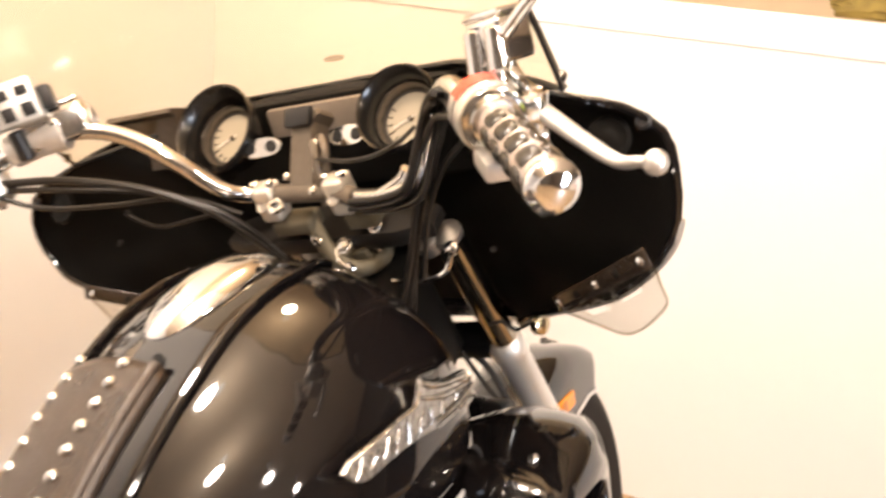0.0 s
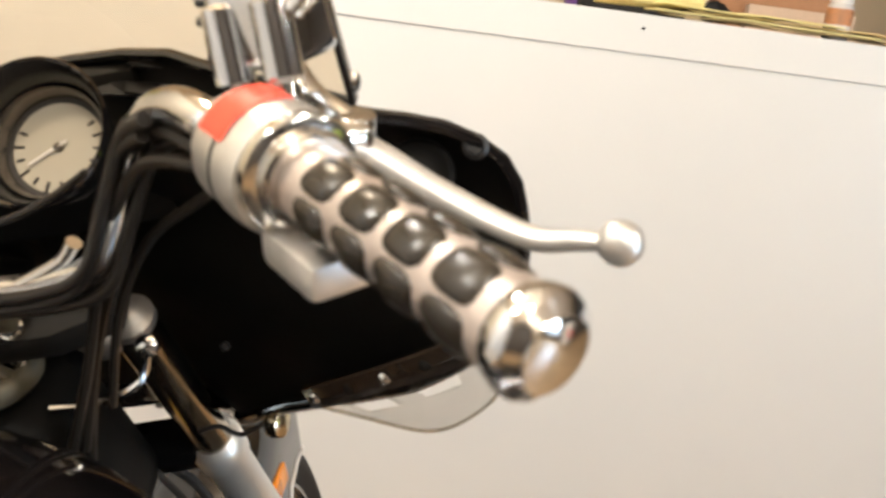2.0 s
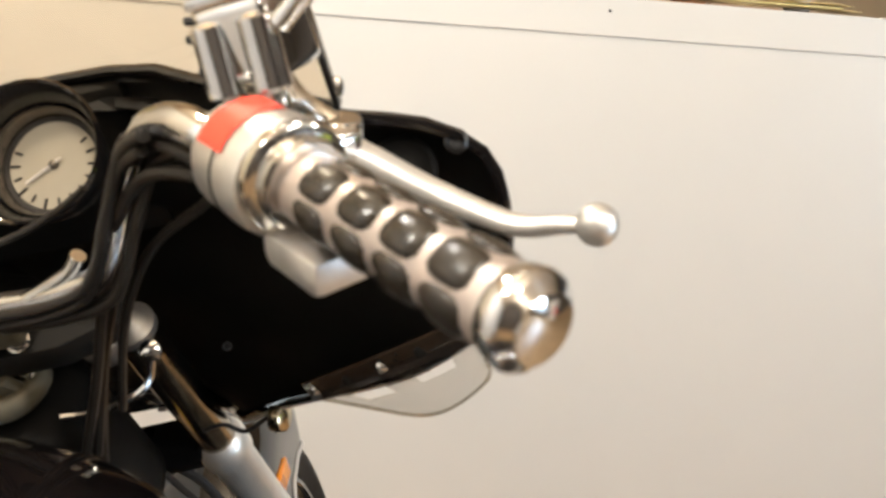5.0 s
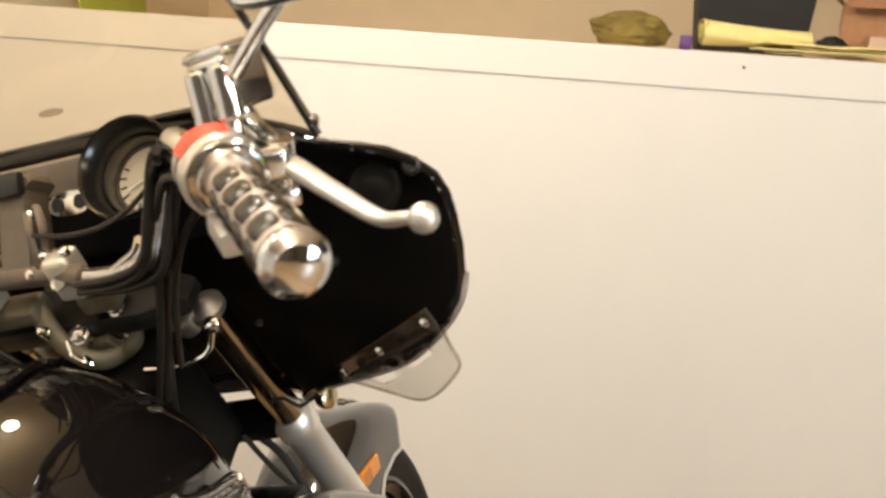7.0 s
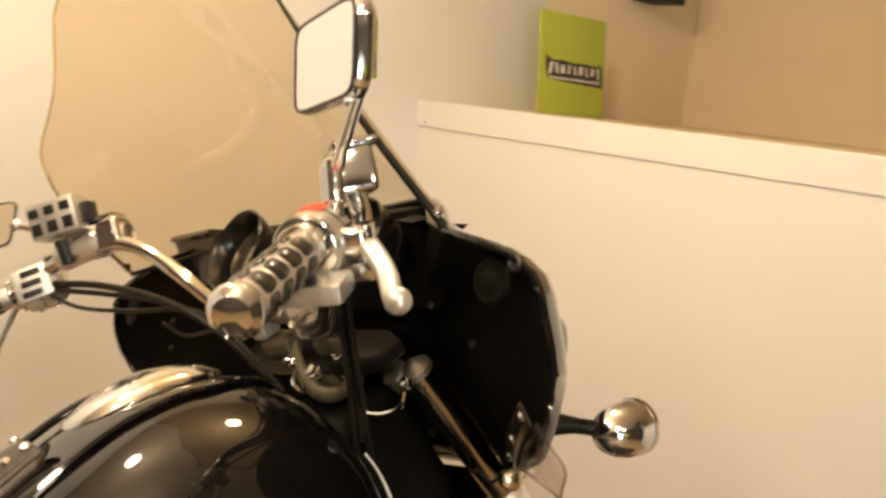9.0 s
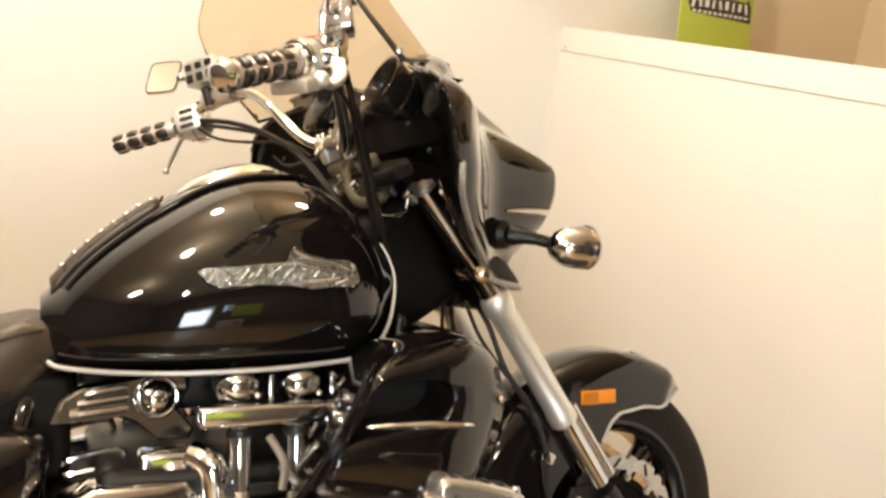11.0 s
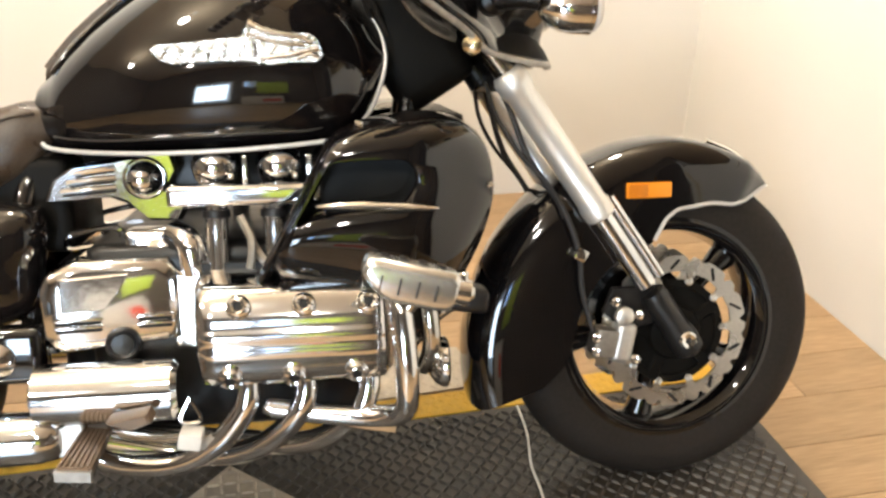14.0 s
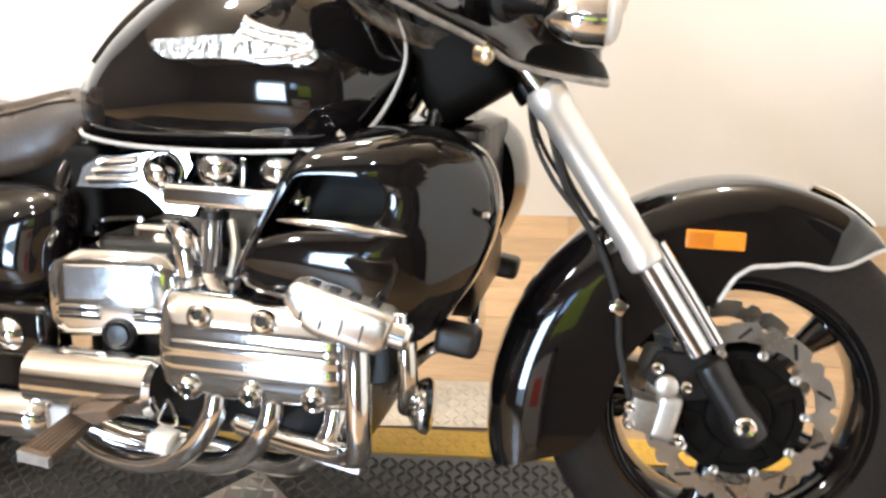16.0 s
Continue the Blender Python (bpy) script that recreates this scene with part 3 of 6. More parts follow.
for i, (w_, h_, lean) in enumerate(((0.016, 0.050, 14), (0.014, 0.042, -10), (0.022, 0.034, 0), (0.012, 0.040, 6), (0.012, 0.038, -14), (0.020, 0.036, 0), (0.010, 0.040, 0), (0.018, 0.034, 8), (0.012, 0.046, -12))):
    part("stroke", box(B(), (0.058 + i * 0.0375, -0.0018, 0.184 + 0.003 * (i % 2)), (w_, 0.0012, h_), 0.0003, Matrix.Rotation(radians(lean), 3, "Y")), PRINT_LIGHT, sign, smooth=0)
for i in range(11):
    part("bar", box(B(), (0.066 + i * 0.0295, -0.0018, 0.146), (0.019, 0.0012, 0.011), 0.0003), PRINT_LIGHT, sign, smooth=0)
box_body = anchor("wall_speaker", "small black speaker box fixed high on the cream wall", "speaker", pose(2.345, LY, 2.20))
part("cabinet", box(B(), (0, -0.09, 0), (0.23, 0.18, 0.30), 0.008), BOX_BLACK, box_body)
part("grille", box(B(), (0, -0.183, 0), (0.20, 0.008, 0.27), 0.003), DARK, box_body)
# ---- the motorcycle ----
LEAN, STEER, HEADING = 14.5, 4.0, -5.5
bike = anchor("motorcycle", "black cruiser motorcycle with chrome engine and batwing fairing, leaning", "motorcycle",
              Matrix.Translation((-0.0038, -0.064, 0.007)) @ Matrix.Rotation(radians(HEADING), 4, "Z") @ Matrix.Rotation(radians(-LEAN), 4, "X"))
_k = V((-math.sin(radians(32.2)), 0, math.cos(radians(32.2))))
_a = V((-0.059, 0, 0.34))
FRONT = Matrix.Translation(_a) @ Matrix.Rotation(radians(STEER), 4, _k) @ Matrix.Translation(-_a)
AX = V((0, 0, 0.34))


def rear(name, bm, mat, label="", smooth=40):
    return part(name, bm, mat, bike, label, smooth=smooth)


def steer(name, bm, mat, label="", smooth=40):
    return part(name, bm, mat, bike, label, FRONT, smooth)


BARS = FRONT @ Matrix.Translation((0, 0.032, 0.010))


def bars(name, bm, mat, label="", smooth=40):
    return part(name, bm, mat, bike, label, BARS, smooth)


def both(make, *args, **kw):
    """The same part on the right and, mirrored, on the left."""
    a = make(args[0], args[1](), *args[2:], **kw)
    b = make(args[0], flip(args[1]()), *args[2:], **kw)
    return a, b


# front wheel
def tyre_bm(c, R, w):
    prof = []
    for i in range(25):
        a = math.pi * i / 24
        prof.append((-math.cos(a) * w / 2, R - 0.075 * (1 - math.sin(a) ** 0.75)))
    prof = [(-w * 0.40, R - 0.118)] + prof + [(w * 0.40, R - 0.118)]
    d = V((0, 1, 0))
    n = 96
    rings = [[c + d * y + V((math.cos(t), 0, math.sin(t))) * r for y, r in prof] for t in (2 * math.pi * k / n for k in range(n))]
    rings.append(rings[0])
    bm = B()
    loft(bm, rings, closed=True, caps=False)
    bmesh.ops.remove_doubles(bm, verts=bm.verts, dist=1e-5)
    return bm


def wheel(make, c, R, w, spokes=5):
    make("tyre", tyre_bm(c, R, w), TYRE, "worn black road tyre")
    rim = B()
    ro = R - 0.108
    prof = [(-w * 0.43, ro + 0.004), (-w * 0.43, ro - 0.006), (-w * 0.36, ro - 0.012), (-w * 0.30, ro - 0.026), (0, ro - 0.034), (w * 0.30, ro - 0.026), (w * 0.36, ro - 0.012), (w * 0.43, ro - 0.006), (w * 0.43, ro + 0.004), (0, ro - 0.012)]
    n = 72
    rings = [[c + V((0, y, 0)) + V((math.cos(t), 0, math.sin(t))) * r for y, r in prof] for t in (2 * math.pi * k / n for k in range(n + 1))]
    loft(rim, rings, True, False)
    bmesh.ops.remove_doubles(rim, verts=rim.verts, dist=1e-5)
    make("rim", rim, BLACK, "gloss black cast rim")
    make("hub", lathe(B(), c - V((0, 0.07, 0)), (0, 1, 0), [(0, 0.04), (0.01, 0.055), (0.05, 0.05), (0.09, 0.05), (0.13, 0.055), (0.14, 0.04)], 28), BLACK)
    for k in range(spokes):
        t = 2 * math.pi * (k + 0.60) / spokes
        e, s = V((math.cos(t), 0, math.sin(t))), V((-math.sin(t), 0, math.cos(t)))
        bm = B()
        rr = []
        for q, (hw, hd) in ((0.045, (0.030, 0.030)), (0.09, (0.022, 0.024)), (0.15, (0.020, 0.022)), (ro - 0.028, (0.034, 0.026))):
            rr.append([c + e * q + s * hw * math.cos(a) + V((0, 1, 0)) * hd * math.sin(a) for a in (2 * math.pi * i / 12 for i in range(12))])
        loft(bm, rr)
        make("spoke", bm, BLACK)


wheel(steer, AX, 0.348, 0.150)


def rotor_bm(y):
    n = 300
    bm = B()
    rings = [[], [], [], []]
    for i in range(n):
        t = 2 * math.pi * i / n
        ph = (t * 10 / (2 * math.pi)) % 1
        far = lambda c, w: max(0.0, 1 - abs((ph - c + 0.5) % 1 - 0.5) / w)
        ro = 0.165 - 0.011 * min(1, 1.6 * far(0.20, 0.09)) - 0.008 * far(0.86, 0.12)
        ri = 0.131 - 0.022 * min(1, 1.5 * far(0.05, 0.13)) + 0.002 * far(0.55, 0.2)
        e = V((math.cos(t), 0, math.sin(t)))
        for q, (r, yy) in enumerate(((ri, -0.0025), (ro, -0.0025), (ro, 0.0025), (ri, 0.0025))):
            rings[q].append(AX + e * r + V((0, y + yy, 0)))
    rings.append(rings[0])
    loft(bm, rings, True, False)
    bmesh.ops.remove_doubles(bm, verts=bm.verts, dist=1e-6)
    return bm


for sy in (-1, 1):
    rotor = steer("brake_rotor", rotor_bm(sy * 0.086), STEEL, "wave-edged steel brake disc", smooth=30)
    part("carrier", lathe(B(), AX + V((0, sy * 0.080, 0)), (0, sy, 0), [(0, 0.112), (0.004, 0.114), (0.0045, 0.098), (-0.004, 0.094), (-0.004, 0.062), (0.006, 0.058), (0.008, 0.05), (0.0, 0.045)], 40), PANEL_BLACK, rotor, "black disc carrier")
    for k in range(5):
        t = 2 * math.pi * (k + 0.4) / 5
        e, s = V((math.cos(t), 0, math.sin(t))), V((-math.sin(t), 0, math.cos(t)))
        arm = B()
        loft(arm, [[AX + e * q + s * u * hw + V((0, sy * yy, 0)) for u, yy in ((-1, 0.081), (-0.7, 0.0865), (0.7, 0.0865), (1, 0.081))] for q, hw in ((0.050, 0.020), (0.075, 0.013), (0.100, 0.018))])
        part("carrier_arm", arm, PANEL_BLACK, rotor)
    for k in range(10):
        t = 2 * math.pi * (k + 0.05) / 10
        e = V((math.cos(t), 0, math.sin(t)))
        part("rivet", lathe(B(), AX + e * 0.113 + V((0, sy * 0.084, 0)), (0, sy, 0), [(0, 0.0085), (0.005, 0.0085), (0.006, 0.006), (0.0045, 0.004)], 12), STEEL, rotor)
        s = V((-math.sin(t + 0.25), 0, math.cos(t + 0.25)))
        c = AX + V((math.cos(t + 0.3), 0, math.sin(t + 0.3))) * 0.147 + V((0, sy * 0.0895, 0))
        d = (V((math.cos(t + 0.3), 0, math.sin(t + 0.3))) * 0.7 + s * (0.7 if k % 2 else -0.7)).normalized()
        w = d.cross(V((0, 1, 0)))
        # dark strip on the disc face paints the shade of a slot
        sl = B()
        loft(sl, [[c + d * u * 0.0145 + w * v * 0.0030 + V((0, sy * h, 0)) for u, v in ((-1, -0.6), (-0.8, -1), (0.8, -1), (1, -0.6), (1, 0.6), (0.8, 1), (-0.8, 1), (-1, 0.6))] for h in (-0.0012, 0.0008)])
        part("slot", sl, DARK, rotor, smooth=0)
    steer("carrier_spider", lathe(B(), AX + V((0, sy * 0.088, 0)), (0, sy, 0), [(0, 0.06), (0.008, 0.055), (0.012, 0.035)], 24), PANEL_BLACK)

# forks
KD = V((-math.sin(radians(34.5)), 0, math.cos(radians(34.5))))


def fork_at(y, s):
    return V((0, y, 0.34)) + KD * s


for sy in (-1, 1):
    y = sy * 0.123
    leg = steer("fork_leg", lathe(B(), fork_at(y, -0.045), KD, [(0, 0.018), (0.012, 0.032), (0.045, 0.034), (0.075, 0.028), (0.15, 0.030), (0.165, 0.026)], 24), SATIN_BLACK, "black fork lower leg")
    part("axle_bolt", lathe(B(), fork_at(y + sy * 0.028, 0), (0, sy, 0), [(0, 0.019), (0.006, 0.019), (0.010, 0.015), (0.008, 0.007), (0.002, 0.006)], 20), CHROME, leg)
    steer("fork_slider", cyl(B(), fork_at(y, 0.14), fork_at(y, 0.36), 0.0225, seg=24), CHROME, "polished inner fork tube")
    steer("fork_tube", lathe(B(), fork_at(y, 0.318), KD, [(0, 0.028), (0.004, 0.032), (0.03, 0.033), (0.036, 0.030), (0.30, 0.030), (0.305, 0.034), (0.335, 0.035), (0.345, 0.030), (0.352, 0.022)], 28), FORK_ALLOY, "satin polished outer fork tube")
    head = V((-0.550, sy * 0.134, 1.104))
    foot = fork_at(y, 0.655)
    up_tube = steer("fork_upper_tube", cyl(B(), foot, head, 0.0245, seg=28), FORK_UPPER, "polished upper fork tube")
    part("cap", lathe(B(), head, head - foot, [(-0.006, 0.0265), (0.004, 0.0265), (0.008, 0.019), (0.014, 0.012), (0.016, 0.0)], 20), CAST, up_tube)
    part("clamp_ear", lathe(B(), head + V((-0.012, -sy * 0.030, -0.006)), (-0.75, -sy * 0.1, 0.6), [(-0.02, 0.022), (0.006, 0.022), (0.010, 0.018), (0.012, 0.008)], 20), CAST, up_tube, "cast clamp ear")
    steer("fork_guard", tube(B(), [fork_at(y - sy * -0.004, 0.15) + V((0.032, 0, 0.012)), fork_at(y, 0.25) + V((0.032, 0, 0.014)), fork_at(y, 0.345) + V((0.03, 0, 0.016))], 0.0115, 10), CHROME, "chrome fork guard strip")
for s, h, w in ((0.672, 0.045, 0.05), (0.925, 0.030, 0.05)):
    bm = B()
    box(bm, fork_at(0, s) + V((0.012, 0, -0.012)), (0.060, 0.215 if s < 0.8 else 0.20, h), 0.014, Matrix.Rotation(radians(-32.6), 3, "Y"))
    steer("triple_clamp", bm, FRAME_BLACK if s < 0.8 else PANEL_BLACK)
steer("steering_stem", cyl(B(), fork_at(0, 0.64) + V((-0.03, 0, 0)), fork_at(0, 0.97) + V((-0.03, 0, 0)), 0.03), FRAME_BLACK)

# front fender
FOUT = [(54, 0.379), (58, 0.390), (66, 0.400), (90, 0.412), (110, 0.413), (140, 0.417), (165, 0.430), (195, 0.455), (199, 0.455)]
FIN = [(54, 0.374), (56, 0.358), (58, 0.335), (61, 0.315), (67, 0.294), (76, 0.284), (83, 0.272), (91, 0.265), (97, 0.248), (102, 0.222), (106, 0.205), (110, 0.205), (125, 0.208), (150, 0.214), (175, 0.222), (188, 0.235), (195, 0.262), (199, 0.31)]


def fender_ring(a, off=0.0):
    e = V((math.cos(radians(a)), 0, math.sin(radians(a))))
    ro, ri = lerp(FOUT, a) - off, lerp(FIN, a)
    hw = 0.098 * min(1.0, 0.50 + (a - 54) / 22) - off
    out = []
    for y, r in ((-1.0, ri), (-1.0, ri + (ro - ri) * 0.35), (-0.99, ri + (ro - ri) * 0.62), (-0.93, ri + (ro - ri) * 0.82), (-0.78, ri + (ro - ri) * 0.94), (-0.45, ro - 0.002), (0, ro + 0.002)):
        out.append(AX + e * r + V((0, y * hw, 0)))
    out += [V((p.x, -p.y, p.z)) for p in out[-2::-1]]
    return out


bm = B()
angles = [54 + 145 * i / 60 for i in range(61)]
loft(bm, [fender_ring(a) + fender_ring(a, 0.004)[::-1] for a in angles], True, True)
fender = steer("front_fender", bm, BLACK, "gloss black front fender", 50)
for sy in (0, -1):
    edge = [fender_ring(a)[sy] + V((0, -0.001 if sy == 0 else 0.001, 0)) for a in [54 + 51 * i / 30 for i in range(31)]]
    part("piping", tube(B(), edge, 0.0042, 8, 2), PIPING, fender, "silver edge piping")
    s = -1 if sy == 0 else 1
    part("reflector", box(B(), (-0.070, s * 0.0995, 0.648), (0.098, 0.008, 0.032), 0.003), ORANGE, fender, "amber side reflector")
    part("reflector_cell", box(B(), (-0.094, s * 0.1038, 0.648), (0.042, 0.002, 0.026), 0.0008), AMBER_DEEP, fender, "deeper amber reflector cell")
part("badge", tube(B(), [AX + V((math.cos(radians(a)), 0, math.sin(radians(a)))) * (lerp(FOUT, a) + 0.006) for a in (58, 63, 69, 76)], 0.011, 10, 4, 0.6), CHROME_WORN, fender, "chrome fender ornament")

# brake calipers and hoses
for sy in (-1, 1):
    y = sy * 0.112
    cal = steer("brake_caliper", box(B(), (-0.128, y, 0.335), (0.046, 0.044, 0.088), 0.015, Matrix.Rotation(radians(12), 3, "Y"), 3), ALLOY, "polished brake caliper")
    part("housing", box(B(), (-0.168, y, 0.338), (0.05, 0.05, 0.06), 0.008, Matrix.Rotation(radians(12), 3, "Y")), CAST, cal)
    part("housing", lathe(B(), V((-0.132, y + sy * 0.018, 0.395)), (0, sy, 0), [(0, 0.02), (0.012, 0.02), (0.016, 0.015)], 16), ALLOY, cal)
    for bx, bz in ((-0.150, 0.425), (-0.098, 0.395), (-0.19, 0.352), (-0.19, 0.322), (-0.105, 0.30)):
        part("bolt", lathe(B(), (bx, y + sy * 0.016, bz), (0, sy, 0), [(0, 0.011), (0.008, 0.011), (0.011, 0.007), (0.008, 0.004)], 12), CHROME, cal)
    steer("caliper_bracket", slab(B(), [(-0.02, 0.42), (-0.06, 0.45), (-0.15, 0.45), (-0.17, 0.40), (-0.12, 0.36), (-0.06, 0.37)], y + sy * 0.004, y - sy * 0.012, 0.003), SATIN_BLACK)
    steer("brake_hose", tube(B(), [(-0.19, y, 0.36), (-0.215, y, 0.45), (-0.225, y + sy * 0.006, 0.53), (-0.26, y + sy * 0.006, 0.62), (-0.325, y - sy * 0.01, 0.72), (-0.36, y - sy * 0.03, 0.82), (-0.38, sy * 0.05, 0.87)], 0.0062, 8, 5), RUBBER, "black rubber brake hose")
    steer("brake_hose", tube(B(), [(-0.255, y, 0.60), (-0.285, y + sy * 0.012, 0.66), (-0.345, y - sy * 0.004, 0.73), (-0.385, y - sy * 0.03, 0.80), (-0.40, sy * 0.05, 0.87)], 0.0045, 8, 5), RUBBER, "thin black rubber hose")
    steer("hose_clip", box(B(), (-0.222, y + sy * 0.008, 0.525), (0.026, 0.018, 0.026), 0.005, Matrix.Rotation(radians(30), 3, "Y")), CHROME_WORN)

# fairing
FY = 0.03
HALF = [(0.0, 1.358, -0.52), (0.17, 1.357, -0.545), (0.285, 1.346, -0.61), (0.383, 1.304, -0.695), (0.451, 1.279, -0.712), (0.506, 1.261, -0.712), (0.547, 1.227, -0.703), (0.556, 1.182, -0.700), (0.547, 1.117, -0.682), (0.516, 1.066, -0.663), (0.435, 1.007, -0.595), (0.332, 0.969, -0.512), (0.255, 0.946, -0.462), (0.213, 0.924, -0.425), (0.172, 0.908, -0.345), (0.108, 0.900, -0.280), (0.0, 0.899, -0.264)]


def rim_ring(n=25):
    pts = glide([V((x, -y, z)) for y, z, x in HALF], 4)
    right = pts[::2]
    left = [V((p.x, -p.y, p.z + 0.022 * max(0.0, min(1.0, (1.15 - p.z) / 0.12)) * min(1.0, -p.y / 0.3))) for p in right[-2:0:-1]]
    return [p + V((0, FY, 0)) for p in right + left]


RIM = rim_ring()
FC = V((-0.280, FY, 1.085))


UPZ = [(0, 1), (0.10, 0.995), (0.18, 0.975), (0.42, 0.84), (0.58, 0.745), (0.80, 0.61), (0.95, 0.50), (1, 0.455)]
LOWZ = [(0, 1), (0.3, 0.97), (0.5, 0.92), (0.75, 0.82), (0.93, 0.72), (1, 0.65)]
SIDEY = [(0, 1), (0.10, 0.972), (0.19, 0.90), (0.286, 0.785), (0.38, 0.670), (0.476, 0.588), (0.57, 0.540), (0.667, 0.513), (0.81, 0.480), (0.95, 0.445), (1, 0.425)]


def eased(table, t, r=0.022):
    """A table's value, with its corners rounded off."""
    return sum(lerp(table, max(0.0, min(1.0, t + r * k))) for k in (-1, 0, 1)) / 3


def shell_ring(t, grow=1.0):
    out = []
    for p in RIM:
        y = FC.y + (p.y - FC.y) * eased(SIDEY, t) * grow
        z = FC.z + (p.z - FC.z) * eased(UPZ if p.z > FC.z else LOWZ, t) * grow
        out.append(V((p.x + (FC.x - p.x) * t, y, z)))
    return out


bm = B()
loft(bm, [shell_ring(t) for t in [0, 0.015] + [k / 30 for k in range(1, 30)] + [0.985, 1.0]] + [[p + V((0.010, 0, 0)) for p in shell_ring(1.0, 0.965)], [p + V((0.014, 0, 0)) for p in shell_ring(1.0, 0.90)]], True, False)
bm.faces.new(list(bm.verts)[-len(RIM):])
shell = steer("fairing_shell", bm, BLACK, "gloss black batwing fairing shell", 60)
def shell_at(t, z, sy):
    """The shell's surface at a station t and a height z, on one side."""
    ring = [p for p in shell_ring(t, 1.004) if (p.y - FY) * sy > 0]
    return min((a.lerp(b, max(0.0, min(1.0, (z - a.z) / (b.z - a.z + 1e-9)))) for a, b in zip(ring, ring[1:])), key=lambda p: abs(p.z - z))


for sy in (-1, 1):
    trim = [p for p in shell_ring(0.015, 1.004) if p.z < 1.125 and (p.y - FY) * sy > 0.02]
    part("piping", tube(B(), trim, lambda t: 0.0060 + 0.0006 * math.sin(t * 420), 8, 12), BRAID, shell, "braided silver edge trim")
    part("blade", tube(B(), [shell_at(q, z, sy) for q, z in ((0.64, 1.060), (0.70, 1.062), (0.78, 1.063), (0.86, 1.064), (0.93, 1.064), (0.985, 1.063))], lambda t: 0.0030 + 0.0065 * min(1, t * 2.5), 10, 5, 0.8), CHROME, shell, "chrome trim blade")
part("headlight_ring", lathe(B(), FC + V((0.008, 0, 0.005)), (1, 0, 0), [(0, 0.088), (0.008, 0.092), (0.016, 0.089), (0.014, 0.083)], 40, False), CHROME, shell, "chrome headlight ring")
part("headlight_lens", lathe(B(), FC + V((0.012, 0, 0.005)), (1, 0, 0), [(0, 0.084), (0.012, 0.080), (0.026, 0.062), (0.033, 0.035), (0.036, 0.0)], 40), PRINT_LIGHT, shell, "pale headlight lens")
rolled = B()
tube(rolled, [p + (FC - p).normalized() * 0.005 for p in RIM + [RIM[0]]], 0.0055, 8, 1)
part("rolled_edge", rolled, BLACK, shell)


def inner_ring(f, depth):
    c = V((-0.43, FY, 1.165))
    out = []
    for p in RIM:
        q = p.lerp(c, f)
        x = p.x + (c.x - p.x) * f
        out.append(V((x + depth, q.y, q.z)))
    return out


bm = B()
loft(bm, [inner_ring(0.0, 0.001), inner_ring(0.03, 0.008), inner_ring(0.10, 0.012), inner_ring(0.25, 0.012), inner_ring(0.45, 0.015), inner_ring(0.7, 0.02), inner_ring(0.93, 0.02)], True, False)
bm.faces.new([v for v in bm.verts][-len(RIM):])
inner = steer("inner_panel", bm, PANEL_BLACK, "satin black inner fairing panel", 60)
for sy in (-1, 1):
    cy = FY + sy * 0.455
    part("speaker", lathe(B(), (-0.694, cy + sy * 0.022, 1.224), (-1, 0, 0.18), [(0, 0.029), (0.004, 0.028), (0.006, 0.024), (0.004, 0.018), (0.007, 0.010), (0.008, 0.003)], 28), PANEL_BLACK, inner, "round black vent")
    for by, bz, r in ((0.524, 1.240, 0.012), (0.35, 1.20, 0.006), (0.40, 1.15, 0.006), (0.28, 1.09, 0.005)):
        part("screw", lathe(B(), ((-0.706 if by > 0.5 else -0.690) + (1.243 - bz) * 0.35, FY + sy * by, bz), (-1, 0, 0.25), [(0, r * 0.85), (0.004, r * 0.85), (0.006, r * 0.6), (0.003, r * 0.45)], 14), SATIN_BLACK, inner)
# dash along the top
dash = B()


def dash_x(y):
    return -0.555 + 0.05 * (1 - min(1.0, ((y - FY) / 0.36) ** 2))


loft(dash, [[V((x, y, z)) for x, z in ((dash_x(y) + 0.03 - 0.13 * ((y - FY) / 0.27) ** 2, 1.338 - 0.35 * (y - FY) ** 2), (dash_x(y) - 0.055, 1.352 - 0.45 * (y - FY) ** 2), (dash_x(y) - 0.062, 1.340 - 0.45 * (y - FY) ** 2), (dash_x(y) - 0.01, 1.325 - 0.35 * (y - FY) ** 2), (-0.535, 1.30), (-0.52, 1.31))] for y in np.linspace(FY - 0.27, FY + 0.27, 28)], True, True)
steer("dash", dash, FRAME_BLACK, "black dash ledge under the windshield")
wing_dash = B()
loft(wing_dash, [[V((x + 0.012 * max(0.0, (0.2 - y)), y, z)) for x, z in ((-0.575, 1.350), (-0.655, 1.357), (-0.662, 1.350), (-0.650, 1.343), (-0.632, 1.262), (-0.575, 1.262))] for y in np.linspace(0.262, 0.405, 8)], True, True)
steer("dash_wing", wing_dash, BAND, "dark brown dash cover beside the gauge", 30)
bars("dash_panel", box(B(), (-0.575, 0.005, 1.298), (0.02, 0.19, 0.046), 0.005, Matrix.Rotation(radians(-14), 3, "Y")), DASH_GREY, "bronze-grey dash panel")
bars("dash_back", box(B(), (-0.540, 0.01, 1.262), (0.05, 0.50, 0.15), 0.01, Matrix.Rotation(radians(-14), 3, "Y")), PANEL_BLACK)
GDIR = V((-0.90, 0.0, 0.42)).normalized()
